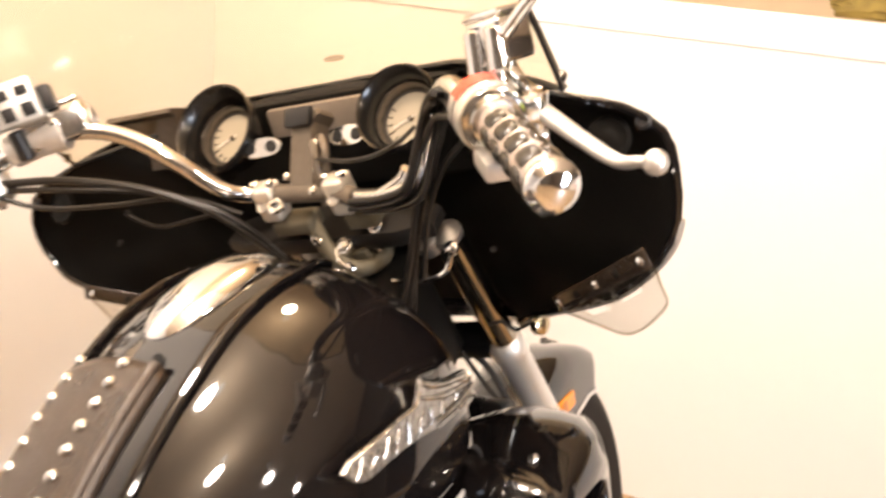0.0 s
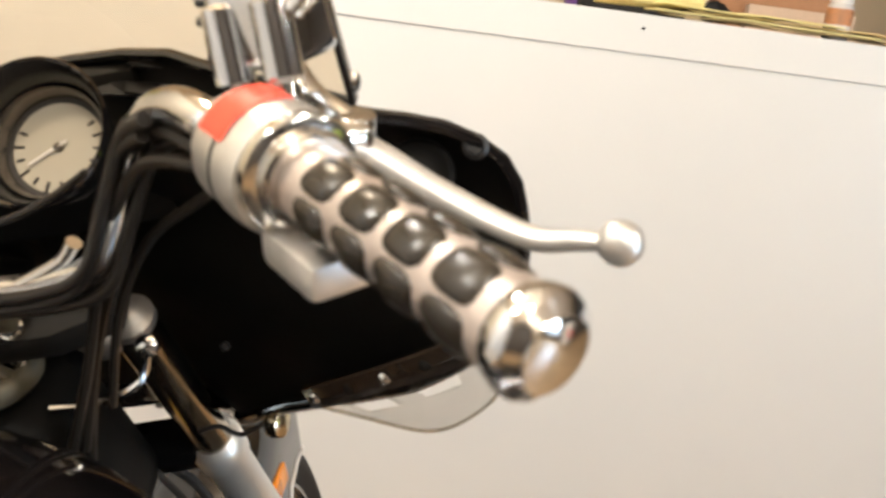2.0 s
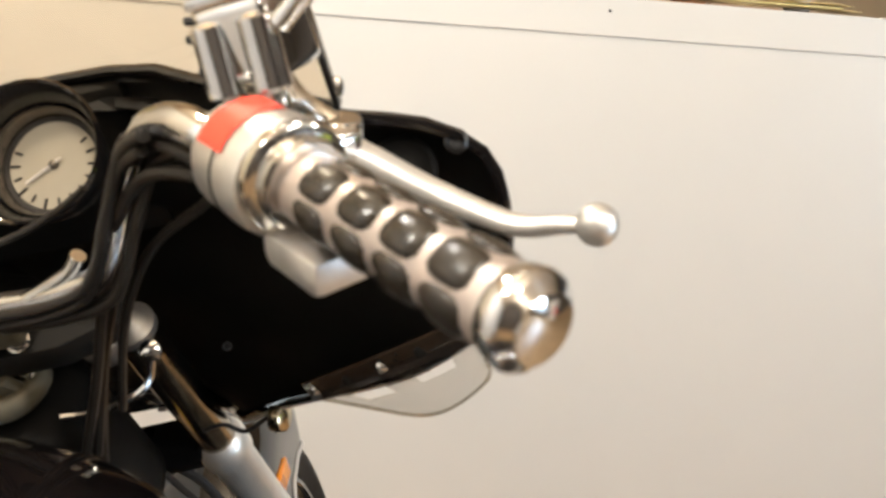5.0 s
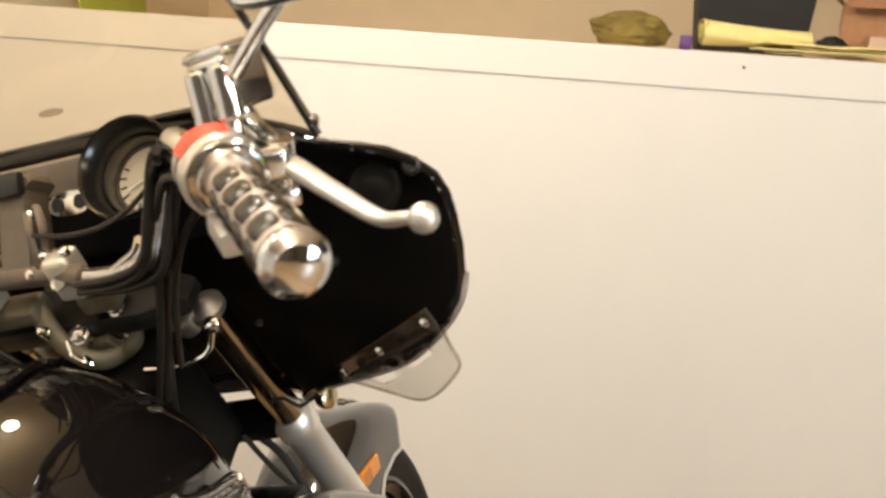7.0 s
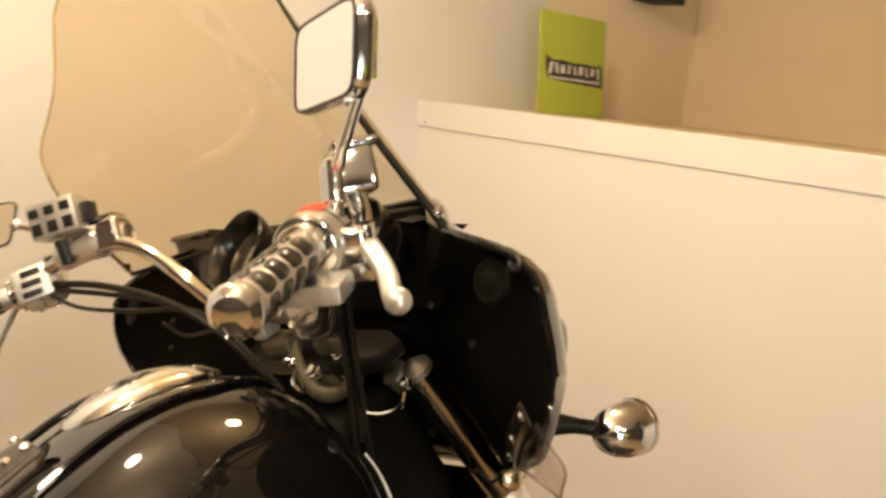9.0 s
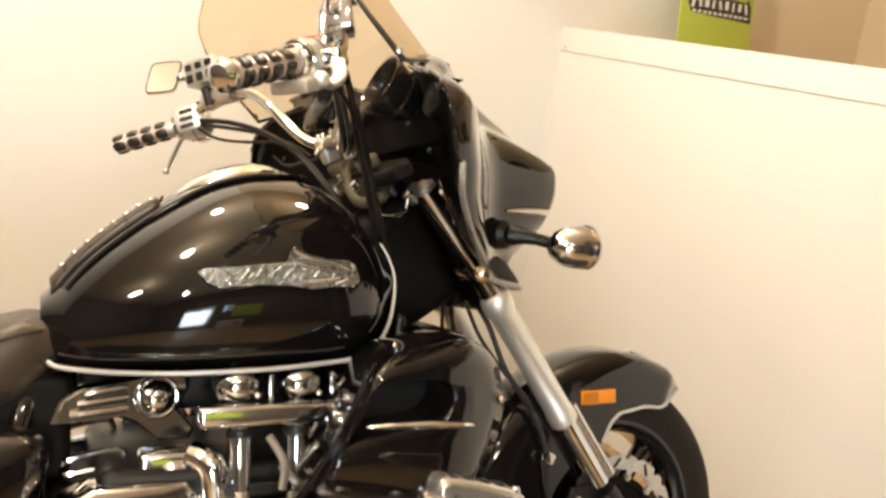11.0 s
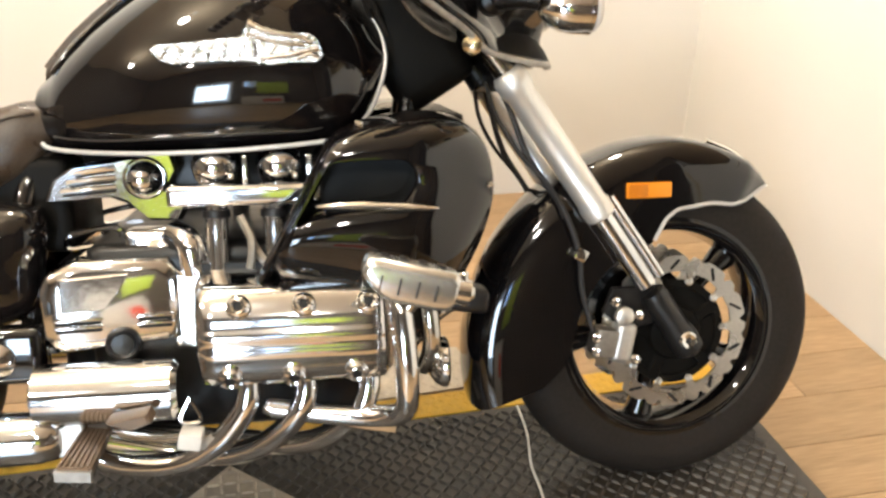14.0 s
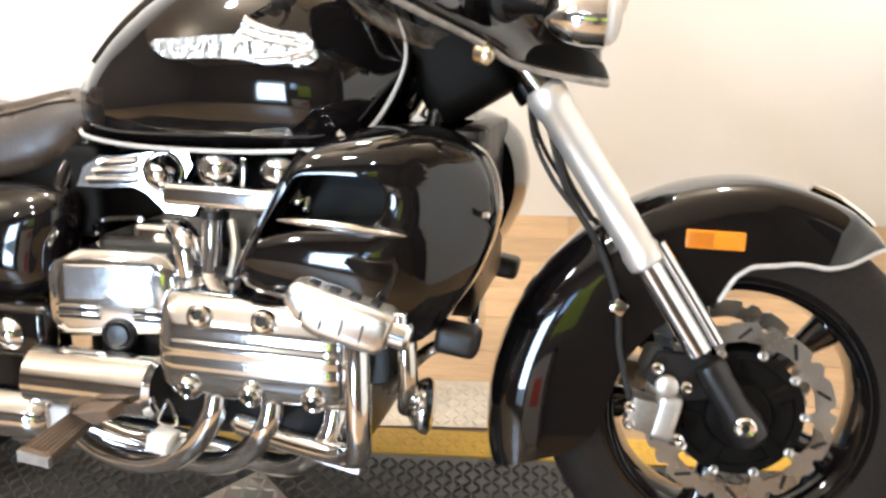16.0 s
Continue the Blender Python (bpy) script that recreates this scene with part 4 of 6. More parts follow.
for gy, gz, gs in ((-0.172, 1.270, 0.93), (0.155, 1.281, 1.08)):
    g = V((-0.606, gy, gz))
    pod = bars("gauge", lathe(B(), g, GDIR, [(h, r * gs) for h, r in ((-0.03, 0.032), (-0.01, 0.049), (0.036, 0.065), (0.052, 0.068), (0.055, 0.0665), (0.052, 0.0635), (0.030, 0.057), (0.006, 0.052), (0.004, 0.046))], 40), GAUGE_BLACK, "round gauge in a deep black cup")
    part("bezel", lathe(B(), g + GDIR * 0.006, GDIR, [(0, 0.0515), (0.014, 0.0520), (0.018, 0.0495), (0.014, 0.0470), (0.001, 0.045)], 40, False), BEZEL, pod, "thin chrome ring")
    part("rim", lathe(B(), g + GDIR * 0.050, GDIR, [(0, 0.068 * gs), (0.003, 0.0693 * gs), (0.006, 0.0675 * gs), (0.004, 0.065 * gs)], 40, False), BLACK, pod, "gloss black rim")
    part("dial", lathe(B(), g + GDIR * 0.005, GDIR, [(0, 0.045), (0.001, 0.045)], 40), WHITE_FACE, pod, "pale dial face")
    d, u, w = frame_of(GDIR)
    for k in range(13):
        a = radians(-30 + 20 * k)
        e = u * math.cos(a) + w * math.sin(a)
        part("tick", cyl(B(), g + d * 0.0066 + e * 0.031, g + d * 0.0066 + e * (0.041 if k % 2 else 0.038), 0.0013, seg=6), PRINT_DARK, pod)
    part("dark_band", lathe(B(), g + d * 0.006, d, [(0, 0.045), (0.0008, 0.045), (0.0009, 0.0405), (0.0001, 0.0405)], 40, False), PRINT_DARK, pod, "dark numeral band")
    part("needle", cyl(B(), g + d * 0.009 - u * 0.008 - w * 0.004, g + d * 0.009 + u * 0.026 + w * 0.012, 0.0013, seg=6), PRINT_LIGHT, pod, "thin pale needle")
    part("needle_hub", lathe(B(), g + d * 0.006, d, [(0, 0.0042), (0.004, 0.0035), (0.005, 0.0015)], 14), BEZEL, pod)
for py, s in ((-0.085, -1), (0.072, 1)):
    br = bars("bracket_plate", slab(B(), [(0.036 * math.copysign(abs(math.cos(a)) ** 0.8, math.cos(a)), 0.0155 * math.sin(a)) for a in (2 * math.pi * i / 28 for i in range(28))], 0.0, 0.005, 0.0012), CHROME_WORN, "oval polished bracket plate with two holes")
    br.matrix_local = BARS @ Matrix.Translation((-0.652, py, 1.264)) @ Matrix.Rotation(radians(-90 + 10 * s), 4, "Z") @ Matrix.Rotation(radians(-14), 4, "X")
    # dark discs on the plate paint the shade of its two holes
    for dx in (-0.018, 0.018):
        part("hole", lathe(B(), (dx, -0.001, 0), (0, -1, 0), [(-0.003, 0.0088), (0.0008, 0.0088)], 16), DARK, br)

# windshield
SH = V((-0.68, 0.0, 0.733)).normalized()
SHW = [(0, 0.412), (0.10, 0.414), (0.20, 0.407), (0.27, 0.388), (0.33, 0.345), (0.38, 0.305), (0.44, 0.268), (0.49, 0.232), (0.53, 0.185), (0.55, 0.10)]


def shield_pt(u, v):
    """u: -1 right to 1 left, v: 0 at the base to 1 at the top."""
    h = v * 0.55
    y = u * lerp(SHW, h)
    q = (y / 0.41) ** 2
    return V((-0.732 + 0.225 * (1 - q), y + 0.0, 1.289 + 0.066 * (1 - q))) + SH * h


bm = B()
loft(bm, [[shield_pt(-1 + 2 * i / 40, v / 30) for i in range(41)] for v in range(31)], closed=False)
shield = steer("windshield", bm, SHIELD, "light tinted clear acrylic windshield", 80)
for u in (-1, 1):
    rows = []
    for k in range(11):
        p, w = shield_pt(u, 0.005 + k * 0.042), 0.009 * (1 - k / 10.5) ** 0.7
        rows.append([p, p + V((w, u * 0.002, 0.001)), p + V((w, u * 0.004, 0.001)), p + V((0, u * 0.003, 0))])
    part("side_trim", loft(B(), rows), BEZEL, shield, "tapered bronze-tinted side strip")
    q = shield_pt(u, 0.03)
    part("trim_screw", lathe(B(), q + V((0.004, u * 0.002, 0.004)), (0, u, 0), [(0, 0.007), (0.005, 0.007), (0.007, 0.004)], 12), CHROME, shield)
etch = B()
v0 = min((k / 200 for k in range(60)), key=lambda v: abs(shield_pt(0.04, v).z - 1.391))
etch.faces.new([etch.verts.new(shield_pt(0.04 + 0.046 * math.cos(a), v0 + 0.012 * math.sin(a)) + V((-0.003, 0, 0.001))) for a in (2 * math.pi * k / 24 for k in range(24))])
part("etched_mark", etch, ETCH, shield, "faint oval etched mark", smooth=0)
part("edge_trim", tube(B(), [shield_pt(-1, v / 12) for v in range(13)], 0.0025, 8, 2), FRAME_BLACK, shield, "dark polished edge")
part("edge_trim", tube(B(), [shield_pt(1, v / 12) for v in range(13)], 0.002, 8, 2), SHIELD, shield)
part("base_trim", tube(B(), [shield_pt(-1 + 2 * i / 16, 0.005) for i in range(17)], 0.004, 8, 2), FRAME_BLACK, shield)

# lower wind deflectors
for sy in (-1, 1):
    A_, B_, C_, D_ = V((-0.507, 0.318, 0.966)), V((-0.680, 0.510, 1.064)), V((-0.634, 0.508, 1.003)), V((-0.530, 0.410, 0.936))
    if sy < 0:
        A_, B_, C_, D_ = (V((p.x, -p.y + 0.03, p.z)) for p in (A_, B_, C_, D_))
    grid = []
    for j in range(9):
        v = j / 8
        grid.append([A_.lerp(B_, i / 12).lerp(D_.lerp(C_, i / 12), v) + V((-0.006 * math.sin(math.pi * i / 12), 0, -0.012 * v * math.sin(math.pi * i / 12))) for i in range(13)])
    bm = B()
    loft(bm, grid, closed=False)
    bm.faces.ensure_lookup_table()
    slots = [bm.faces[j * 12 + i] for j in (1, 2) for i in (2, 3, 4, 7, 8, 9)]
    bmesh.ops.delete(bm, geom=slots, context="FACES")
    wing = steer("wind_deflector", bm, CLEAR_ACRYLIC, "clear acrylic wind deflector with two slots", 80)
    wing.modifiers.new("thick", "SOLIDIFY").thickness = 0.003
    rim_line = [p for p in (grid[0][0], grid[4][0], grid[8][0], grid[8][4], grid[8][8], grid[8][12], grid[4][12], grid[0][12])]
    part("edge", tube(B(), rim_line, 0.002, 6, 4), SMOKE, wing)
    lift = V((-0.006, sy * -0.008, 0.026))
    band = loft(B(), [[A_.lerp(B_, i / 12) + lift * k + V((-0.006 - 0.006 * math.sin(math.pi * i / 12), 0, 0)) for k in (0.0, 0.5, 0.9, 1.0)] for i in range(13)], closed=False)
    strap = part("mounting_band", band, BAND, wing, "dark smoked mounting band")
    strap.modifiers.new("thick", "SOLIDIFY").thickness = 0.003
    for f in (0.05, 0.28, 0.50, 0.72, 0.94):
        p = A_.lerp(B_, f) + lift * 0.5 + V((-0.008 - 0.006 * math.sin(math.pi * f), 0, 0))
        part("screw", lathe(B(), p + V((-0.001, 0, 0)), (-1, 0, 0.2), [(0, 0.006), (0.003, 0.006), (0.0045, 0.003)], 12), CHROME if f in (0.05, 0.50, 0.94) else PANEL_BLACK, wing)

# turn signals
for sy in (-1, 1):
    sy0 = sy * 0.334 + 0.004
    sig = steer("turn_signal", lathe(B(), (-0.376, sy0, 0.991), (1, 0, -0.03), [(0, 0.004), (0.005, 0.016), (0.017, 0.029), (0.036, 0.038), (0.058, 0.0425), (0.086, 0.0425)], 32), CHROME, "chrome bullet turn signal")
    part("ring", lathe(B(), (-0.290, sy0, 0.989), (1, 0, -0.03), [(-0.004, 0.0435), (0.003, 0.044), (0.006, 0.040)], 32), CHROME_WORN, sig)
    part("lens", lathe(B(), (-0.290, sy0, 0.989), (1, 0, -0.03), [(0, 0.039), (0.012, 0.038), (0.020, 0.030), (0.025, 0.012)], 28), PRINT_LIGHT, sig, "clear lens")
    part("stem", tube(B(), [(-0.425, sy * 0.265, 1.010), (-0.395, sy * 0.290, 1.006), (-0.352, sy * 0.318, 0.994)], lambda t: 0.021 - 0.009 * min(1, t * 1.6), 12, 4), FRAME_BLACK, sig, "black stem")
    part("base", lathe(B(), (-0.435, sy * 0.235, 1.012), (0.3, sy, 0), [(0, 0.03), (0.02, 0.028), (0.03, 0.016)], 18), FRAME_BLACK, sig)
    nub = steer("fairing_knob", lathe(B(), (-0.463, sy * 0.222, 0.936), (-0.35, sy, -0.1), [(0, 0.012), (0.003, 0.017), (0.010, 0.0185), (0.017, 0.017), (0.020, 0.012), (0.021, 0.0)], 18), BRASS, "small brass-coloured knob")
    part("wire", tube(B(), [(-0.463, sy * 0.232, 0.944), (-0.468, sy * 0.205, 0.932), (-0.462, sy * 0.185, 0.925), (-0.465, sy * 0.165, 0.94), (-0.46, sy * 0.14, 0.935)], 0.0028, 6, 5), RUBBER, nub)
steer("clamp_hook", tube(B(), [(-0.60, -0.165, 1.085), (-0.60, -0.15, 1.055), (-0.61, -0.115, 1.045), (-0.62, -0.07, 1.05)], 0.004, 8, 5), CHROME, "bent chrome wire hook")
steer("hook_bolt", lathe(B(), (-0.595, -0.165, 1.088), (-1, 0, 0.3), [(0, 0.011), (0.006, 0.011), (0.009, 0.006)], 14), CHROME)
# handlebars
PHASE = radians(335)
BAR_R = [(-0.680, -0.060, 1.188), (-0.695, -0.120, 1.177), (-0.720, -0.188, 1.180), (-0.742, -0.240, 1.196), (-0.770, -0.280, 1.248), (-0.798, -0.314, 1.290), (-0.830, -0.343, 1.302), (-0.868, -0.375, 1.295), (-0.922, -0.437, 1.255), (-1.030, -0.518, 1.214)]
BAR_L = [(-0.680, 0.064, 1.195), (-0.715, 0.104, 1.212), (-0.757, 0.145, 1.264), (-0.785, 0.195, 1.306), (-0.815, 0.245, 1.326), (-0.850, 0.305, 1.322), (-0.885, 0.375, 1.292), (-0.925, 0.440, 1.256), (-1.035, 0.515, 1.222)]
tb = B()
tube(tb, BAR_R[::-1] + BAR_L, 0.0125, 16, 6)
for dx, dy, dz, r in ((0.015, 0.004, -0.006, 0.0045), (0.010, 0.004, -0.016, 0.0040), (0.020, 0.004, -0.020, 0.0050), (-0.014, 0.010, -0.004, 0.0050), (-0.007, 0.016, -0.014, 0.0045), (-0.004, -0.004, -0.019, 0.0050)):
    bars("wire_loom", tube(B(), [V(p) + V((dx, dy, dz)) for p in BAR_R[1:7]], r, 10, 6), CABLE, "black wiring along the bar")
handlebar = bars("handlebar", tb, CHROME, "chrome pullback handlebar")
part("sleeve", tube(B(), [V(BAR_R[1]) + V((0, 0.008, 0)), BAR_R[0], BAR_L[0]], 0.0145, 14, 6), IGN_GREY, handlebar, "dark brown sleeve between the risers")
GRIPS = ((-1, V((-0.922, -0.439, 1.256)), V((-1.061, -0.541, 1.200)), V((-0.929, -0.590, 1.202))),
         (1, V((-0.925, 0.432, 1.256)), V((-1.053, 0.507, 1.209)), V((-0.924, 0.537, 1.159))))


for sy, g0, g1, tip in GRIPS:
    ga = (g1 - g0).normalized()
    d, u, w = frame_of(ga)
    L = (g1 - g0).length
    grip = bars("grip", lathe(B(), g0, ga, [(-0.004, 0.0180), (0.0, 0.0205), (0.006, 0.0212), (L * 0.5, 0.0205), (L - 0.034, 0.0208), (L - 0.022, 0.0222), (L - 0.016, 0.0222)], 32), GRIP_ALLOY, "satin alloy grip with rounded rubber pads")
    for row in range(5):
        a = PHASE + 2 * math.pi * (row + 0.5) / 5
        e = u * math.cos(a) + w * math.sin(a)
        f = d.cross(e)
        for k in range(4):
            pad = B()
            made = bmesh.ops.create_uvsphere(pad, u_segments=20, v_segments=9, radius=1.0)["verts"]
            for v in made:
                q = math.hypot(v.co.x, v.co.y)
                if q > 1e-6:
                    c_, s_ = abs(v.co.x) / q, abs(v.co.y) / q
                    grow = (c_ ** 3 + s_ ** 3) ** (-1 / 3)
                    v.co.x, v.co.y = v.co.x * grow, v.co.y * grow
            m = Matrix((d * 0.0160, f * 0.0118, e * 0.0058)).transposed().to_4x4()
            m.translation = g0 + d * (0.030 + 0.0355 * k) + e * 0.0184
            bmesh.ops.transform(pad, matrix=m, verts=made)
            part("pad", pad, PAD_RUBBER, grip, "rounded black rubber pad")
    if sy < 0:
        end = lathe(B(), g1 - d * 0.024, d, [(0, 0.0200), (0.003, 0.0225), (0.008, 0.0242), (0.012, 0.0248), (0.0155, 0.0246), (0.0185, 0.0228), (0.0215, 0.0180), (0.0235, 0.0170), (0.0255, 0.0095), (0.0262, 0.0)], 32)
    else:
        end = lathe(B(), g1 - d * 0.022, d, [(0, 0.0195), (0.003, 0.0215), (0.008, 0.0215), (0.014, 0.0195), (0.018, 0.012), (0.019, 0.0)], 28)
    bars("grip_end", end, CHROME, "domed chrome bar end")
    for s, r in ((-0.006, 0.0280), (-0.016, 0.0340), (-0.026, 0.0325)):
        bars("collar", lathe(B(), g0 + d * s, d, [(-0.005, r * 0.92), (-0.003, r), (0.003, r), (0.005, r * 0.92)], 32), CHROME_WORN if s > -0.02 else ALLOY)
    # switch housing
    up = (V((0, 0, 1)) - d * d.z).normalized()
    fw = d.cross(up) * (1 if d.cross(up).x > 0 else -1)
    turn = Matrix((d, fw, up)).transposed()
    hc = g0 - up * 0.004
    hs = lathe(B(), hc - d * 0.092, d, [(0, 0.020), (0.008, 0.031), (0.020, 0.0362), (0.058, 0.0372), (0.070, 0.0355)], 32)
    house = bars("switch_housing", hs, ALLOY, "polished alloy switch housing")
    part("seam", lathe(B(), hc - d * 0.048, d, [(-0.001, 0.0374), (0.001, 0.0374)], 32), DARK, house)
    for q in (-1, 1):
        part("screw", lathe(B(), g0 - d * (0.048 - q * 0.014) - up * 0.038 + fw * 0.004, -up, [(0, 0.005), (0.006, 0.005), (0.007, 0.003)], 12), CHROME, house)
    if sy < 0:
        stick = B()
        arc = []
        for q in (-0.079, -0.063, -0.047):
            arc.append([hc + d * q * 0.86 + (up * math.cos(a) - fw * math.sin(a)) * 0.0380 for a in (radians(-20 + 11 * i) for i in range(8))])
        loft(stick, arc, False, False)
        part("sticker", stick, RED, house, "red warning sticker")
        part("lower_switch", box(B(), V((-0.914, -0.446, 1.219)), (0.056, 0.070, 0.022), 0.006, turn), ALLOY, house, "pale alloy lower switch block")
        part("switch_rocker", box(B(), V((-0.928, -0.462, 1.222)), (0.012, 0.010, 0.026), 0.003, turn), SATIN_BLACK, house)
    else:
        part("switch_block", box(B(), g0 - d * 0.045 + up * 0.004 - fw * 0.026, (0.060, 0.034, 0.056), 0.006, turn), ALLOY, house, "alloy switch block")
        for q in (-0.017, 0.0, 0.017):
            part("button", box(B(), g0 - d * (0.045 + q * 0.2) + up * (0.004 + q) - fw * 0.044, (0.032, 0.005, 0.010), 0.0015, turn), SATIN_BLACK, house, "black push button")
        part("button", box(B(), g0 - d * 0.085 + up * 0.030 - fw * 0.020, (0.022, 0.020, 0.016), 0.002, turn), SATIN_BLACK, house, "black push button")
    # lever
    if sy < 0:
        piv, bend, mid = V((-0.853, -0.455, 1.264)), V((-0.866, -0.500, 1.230)), V((-0.898, -0.545, 1.205))
    else:
        piv, bend, mid = g0 - d * 0.045 + fw * 0.062, g0 + d * 0.0 + fw * 0.070 - up * 0.006, (g0 + fw * 0.070).lerp(tip, 0.5)
    base = piv - d * 0.028 - fw * 0.020
    lever = bars("brake_lever" if sy < 0 else "clutch_lever", tube(B(), [base, piv, bend, mid, mid.lerp(tip, 0.6), tip], (lambda t: 0.0150 - 0.0080 * min(1, t * 1.1)) if sy < 0 else (lambda t: 0.009 - 0.004 * t), 14, 6, 0.72), ALLOY, "satin alloy hand lever with ball end")
    part("ball_end", ball(B(), tip, 0.0125 if sy < 0 else 0.009), ALLOY, lever)
    part("pivot", cyl(B(), piv - up * 0.022, piv + up * 0.020, 0.0125), CHROME_WORN, lever)
    part("perch", box(B(), piv.lerp(g0 - d * 0.06, 0.45), (0.046, 0.060, 0.032), 0.009, turn, 3), CHROME_WORN, lever)
    part("clamp", box(B(), piv.lerp(g0 - d * 0.06, 0.2) - up * 0.030, (0.034, 0.040, 0.022), 0.006, turn, 2), CHROME_WORN, lever)
# brake fluid reservoir
rc, rt = V((-0.836, -0.418, 1.342)), Matrix.Rotation(radians(-28), 3, "Z") @ Matrix.Rotation(radians(-8), 3, "Y")
res = bars("reservoir", box(B(), rc, (0.046, 0.056, 0.050), 0.007, rt, 3), CHROME, "chrome fluid reservoir on the bar")
part("lid", box(B(), rc + V((0, 0, 0.028)), (0.052, 0.062, 0.009), 0.004, rt), CHROME, res)
for q in (-0.018, 0.018):
    p = rc + rt @ V((-0.022, q, -0.004))
    part("rib", cyl(B(), p - V((0, 0, 0.028)), p + V((0, 0, 0.020)), 0.0120, seg=18, edge=0.003), CHROME, res)
    part("foot", cyl(B(), p - V((0.002, 0, 0.058)), p - V((0, 0, 0.028)), 0.0080), CHROME_WORN, res)
part("neck", tube(B(), [rc - V((0, 0, 0.02)), rc + V((0.0, -0.012, -0.048)), V((-0.853, -0.452, 1.275))], 0.0115, 12, 4), CHROME_WORN, res)
for q in range(4):
    p = rc + rt @ V((0.004 - 0.004 * (q % 2), 0.030, 0.014 - q * 0.011))
    part("cable_end", cyl(B(), p, p + rt @ V((-0.004, 0.022, 0.004)), 0.0030), SATIN_BLACK, res)
part("cable_block", box(B(), rc + rt @ V((0.004, 0.030, -0.004)), (0.030, 0.012, 0.046), 0.003, rt), SATIN_BLACK, res)


# mirrors
def mirror(name, bl, br, tl, root, joint, label):
    bl, br, tl = V(bl), V(br), V(tl)
    ex, ez = br - bl, tl - bl
    N = ex.cross(ez).normalized()
    if N.x > 0:
        N = -N
    c = bl + ex / 2 + ez / 2

    def ring(sc, off):
        out = []
        for i in range(48):
            a = 2 * math.pi * i / 48
            ca, sa = math.cos(a), math.sin(a)
            px = math.copysign(abs(ca) ** 0.30, ca) * 0.5 * sc
            pz = math.copysign(abs(sa) ** 0.30, sa) * 0.5 * sc
            out.append(c + ex * px + ez * pz + N * off)
        return out
    bm = B()
    loft(bm, [ring(0.93, 0.0015), ring(0.945, 0.004), ring(0.99, 0.004), ring(1.03, -0.001), ring(1.02, -0.010), ring(0.85, -0.020), ring(0.5, -0.026)])
    ob = bars(name, bm, CHROME, label)
    bm = B()
    bm.faces.new([bm.verts.new(p) for p in ring(0.955, 0.0045)])
    part("glass", bm, MIRROR, ob, "mirror glass", smooth=0)
    part("glass_seal", tube(B(), ring(0.965, 0.004) + [ring(0.965, 0.004)[0]], 0.0018, 6, 1), SATIN_BLACK, ob)
    part("stalk", tube(B(), [root, V(root).lerp(V(joint), 0.5) + V((0, 0, 0.004)), joint], lambda t: 0.0075 - 0.0015 * t, 12, 5), CHROME, ob, "chrome stalk")
    back = c - N * 0.022
    part("joint", ball(B(), joint, 0.0105), CHROME, ob)
    part("neck", tube(B(), [joint, V(joint).lerp(back, 0.6), back], 0.007, 10, 3), CHROME, ob)
    return ob


mirror("mirror", (-0.942, -0.480, 1.381), (-0.972, -0.612, 1.372), (-0.946, -0.498, 1.460), (-0.868, -0.438, 1.345), (-0.905, -0.540, 1.411), "rectangular chrome rear-view mirror")
mirror("mirror", (-0.998, 0.430, 1.330), (-0.932, 0.400, 1.339), (-0.981, 0.430, 1.405), (-0.890, 0.360, 1.350), (-0.922, 0.395, 1.372), "small rectangular chrome rear-view mirror")
# auxiliary switch box on the left bar
AUX = Matrix.Rotation(radians(38), 3, "Z") @ Matrix.Rotation(radians(-12), 3, "X")
ac = V((-0.882, 0.308, 1.374))
aux = bars("switch_box", box(B(), ac, (0.050, 0.085, 0.060), 0.006, AUX), ALLOY, "silver auxiliary switch box")
for i in range(2):
    for j in range(3):
        part("button", box(B(), ac + AUX @ V((-0.026, -0.028 + j * 0.028, -0.014 + i * 0.027)), (0.006, 0.017, 0.014 if i else 0.019), 0.0015, AUX), SATIN_BLACK, aux, "black push button")
for j in range(2):
    part("button", box(B(), ac + AUX @ V((0.004 - 0.020 * (j - 0.5), 0.0435, 0.0)), (0.015, 0.005, 0.036), 0.0015, AUX), SATIN_BLACK, aux, "black push button")
part("end_knob", box(B(), ac + AUX @ V((0.004, -0.050, -0.004)), (0.028, 0.018, 0.034), 0.004, AUX), SATIN_BLACK, aux)
part("mount", cyl(B(), ac - V((0, 0, 0.035)), ac + V((0.012, 0.0, -0.075)), 0.012), SATIN_BLACK, aux)
clampb = bars("bar_clamp_box", box(B(), (-0.826, 0.285, 1.338), (0.056, 0.092, 0.052), 0.008, AUX, 3), CHROME_WORN, "polished clamp block on the bar")
part("lid", box(B(), V((-0.826, 0.285, 1.338)) + AUX @ V((0, 0, 0.029)), (0.050, 0.084, 0.008), 0.003, AUX), CHROME_WORN, clampb)
part("bore", lathe(B(), V((-0.826, 0.285, 1.338)) + AUX @ V((0.004, -0.046, -0.006)), AUX @ V((0, -1, 0)), [(0, 0.022), (0.004, 0.021), (0.005, 0.016), (0.001, 0.014)], 20), CAST, clampb, "round boss")
part("bolt", lathe(B(), V((-0.826, 0.285, 1.338)) + AUX @ V((-0.027, 0, 0.004)), AUX @ V((-1, 0, 0)), [(0, 0.008), (0.004, 0.008), (0.006, 0.005)], 12), CHROME, clampb)
bars("bar_cuff", tube(B(), [(-0.832, 0.268, 1.328), (-0.850, 0.305, 1.323), (-0.868, 0.342, 1.312)], 0.024, 16, 4), ALLOY, "alloy cuff round the bar")
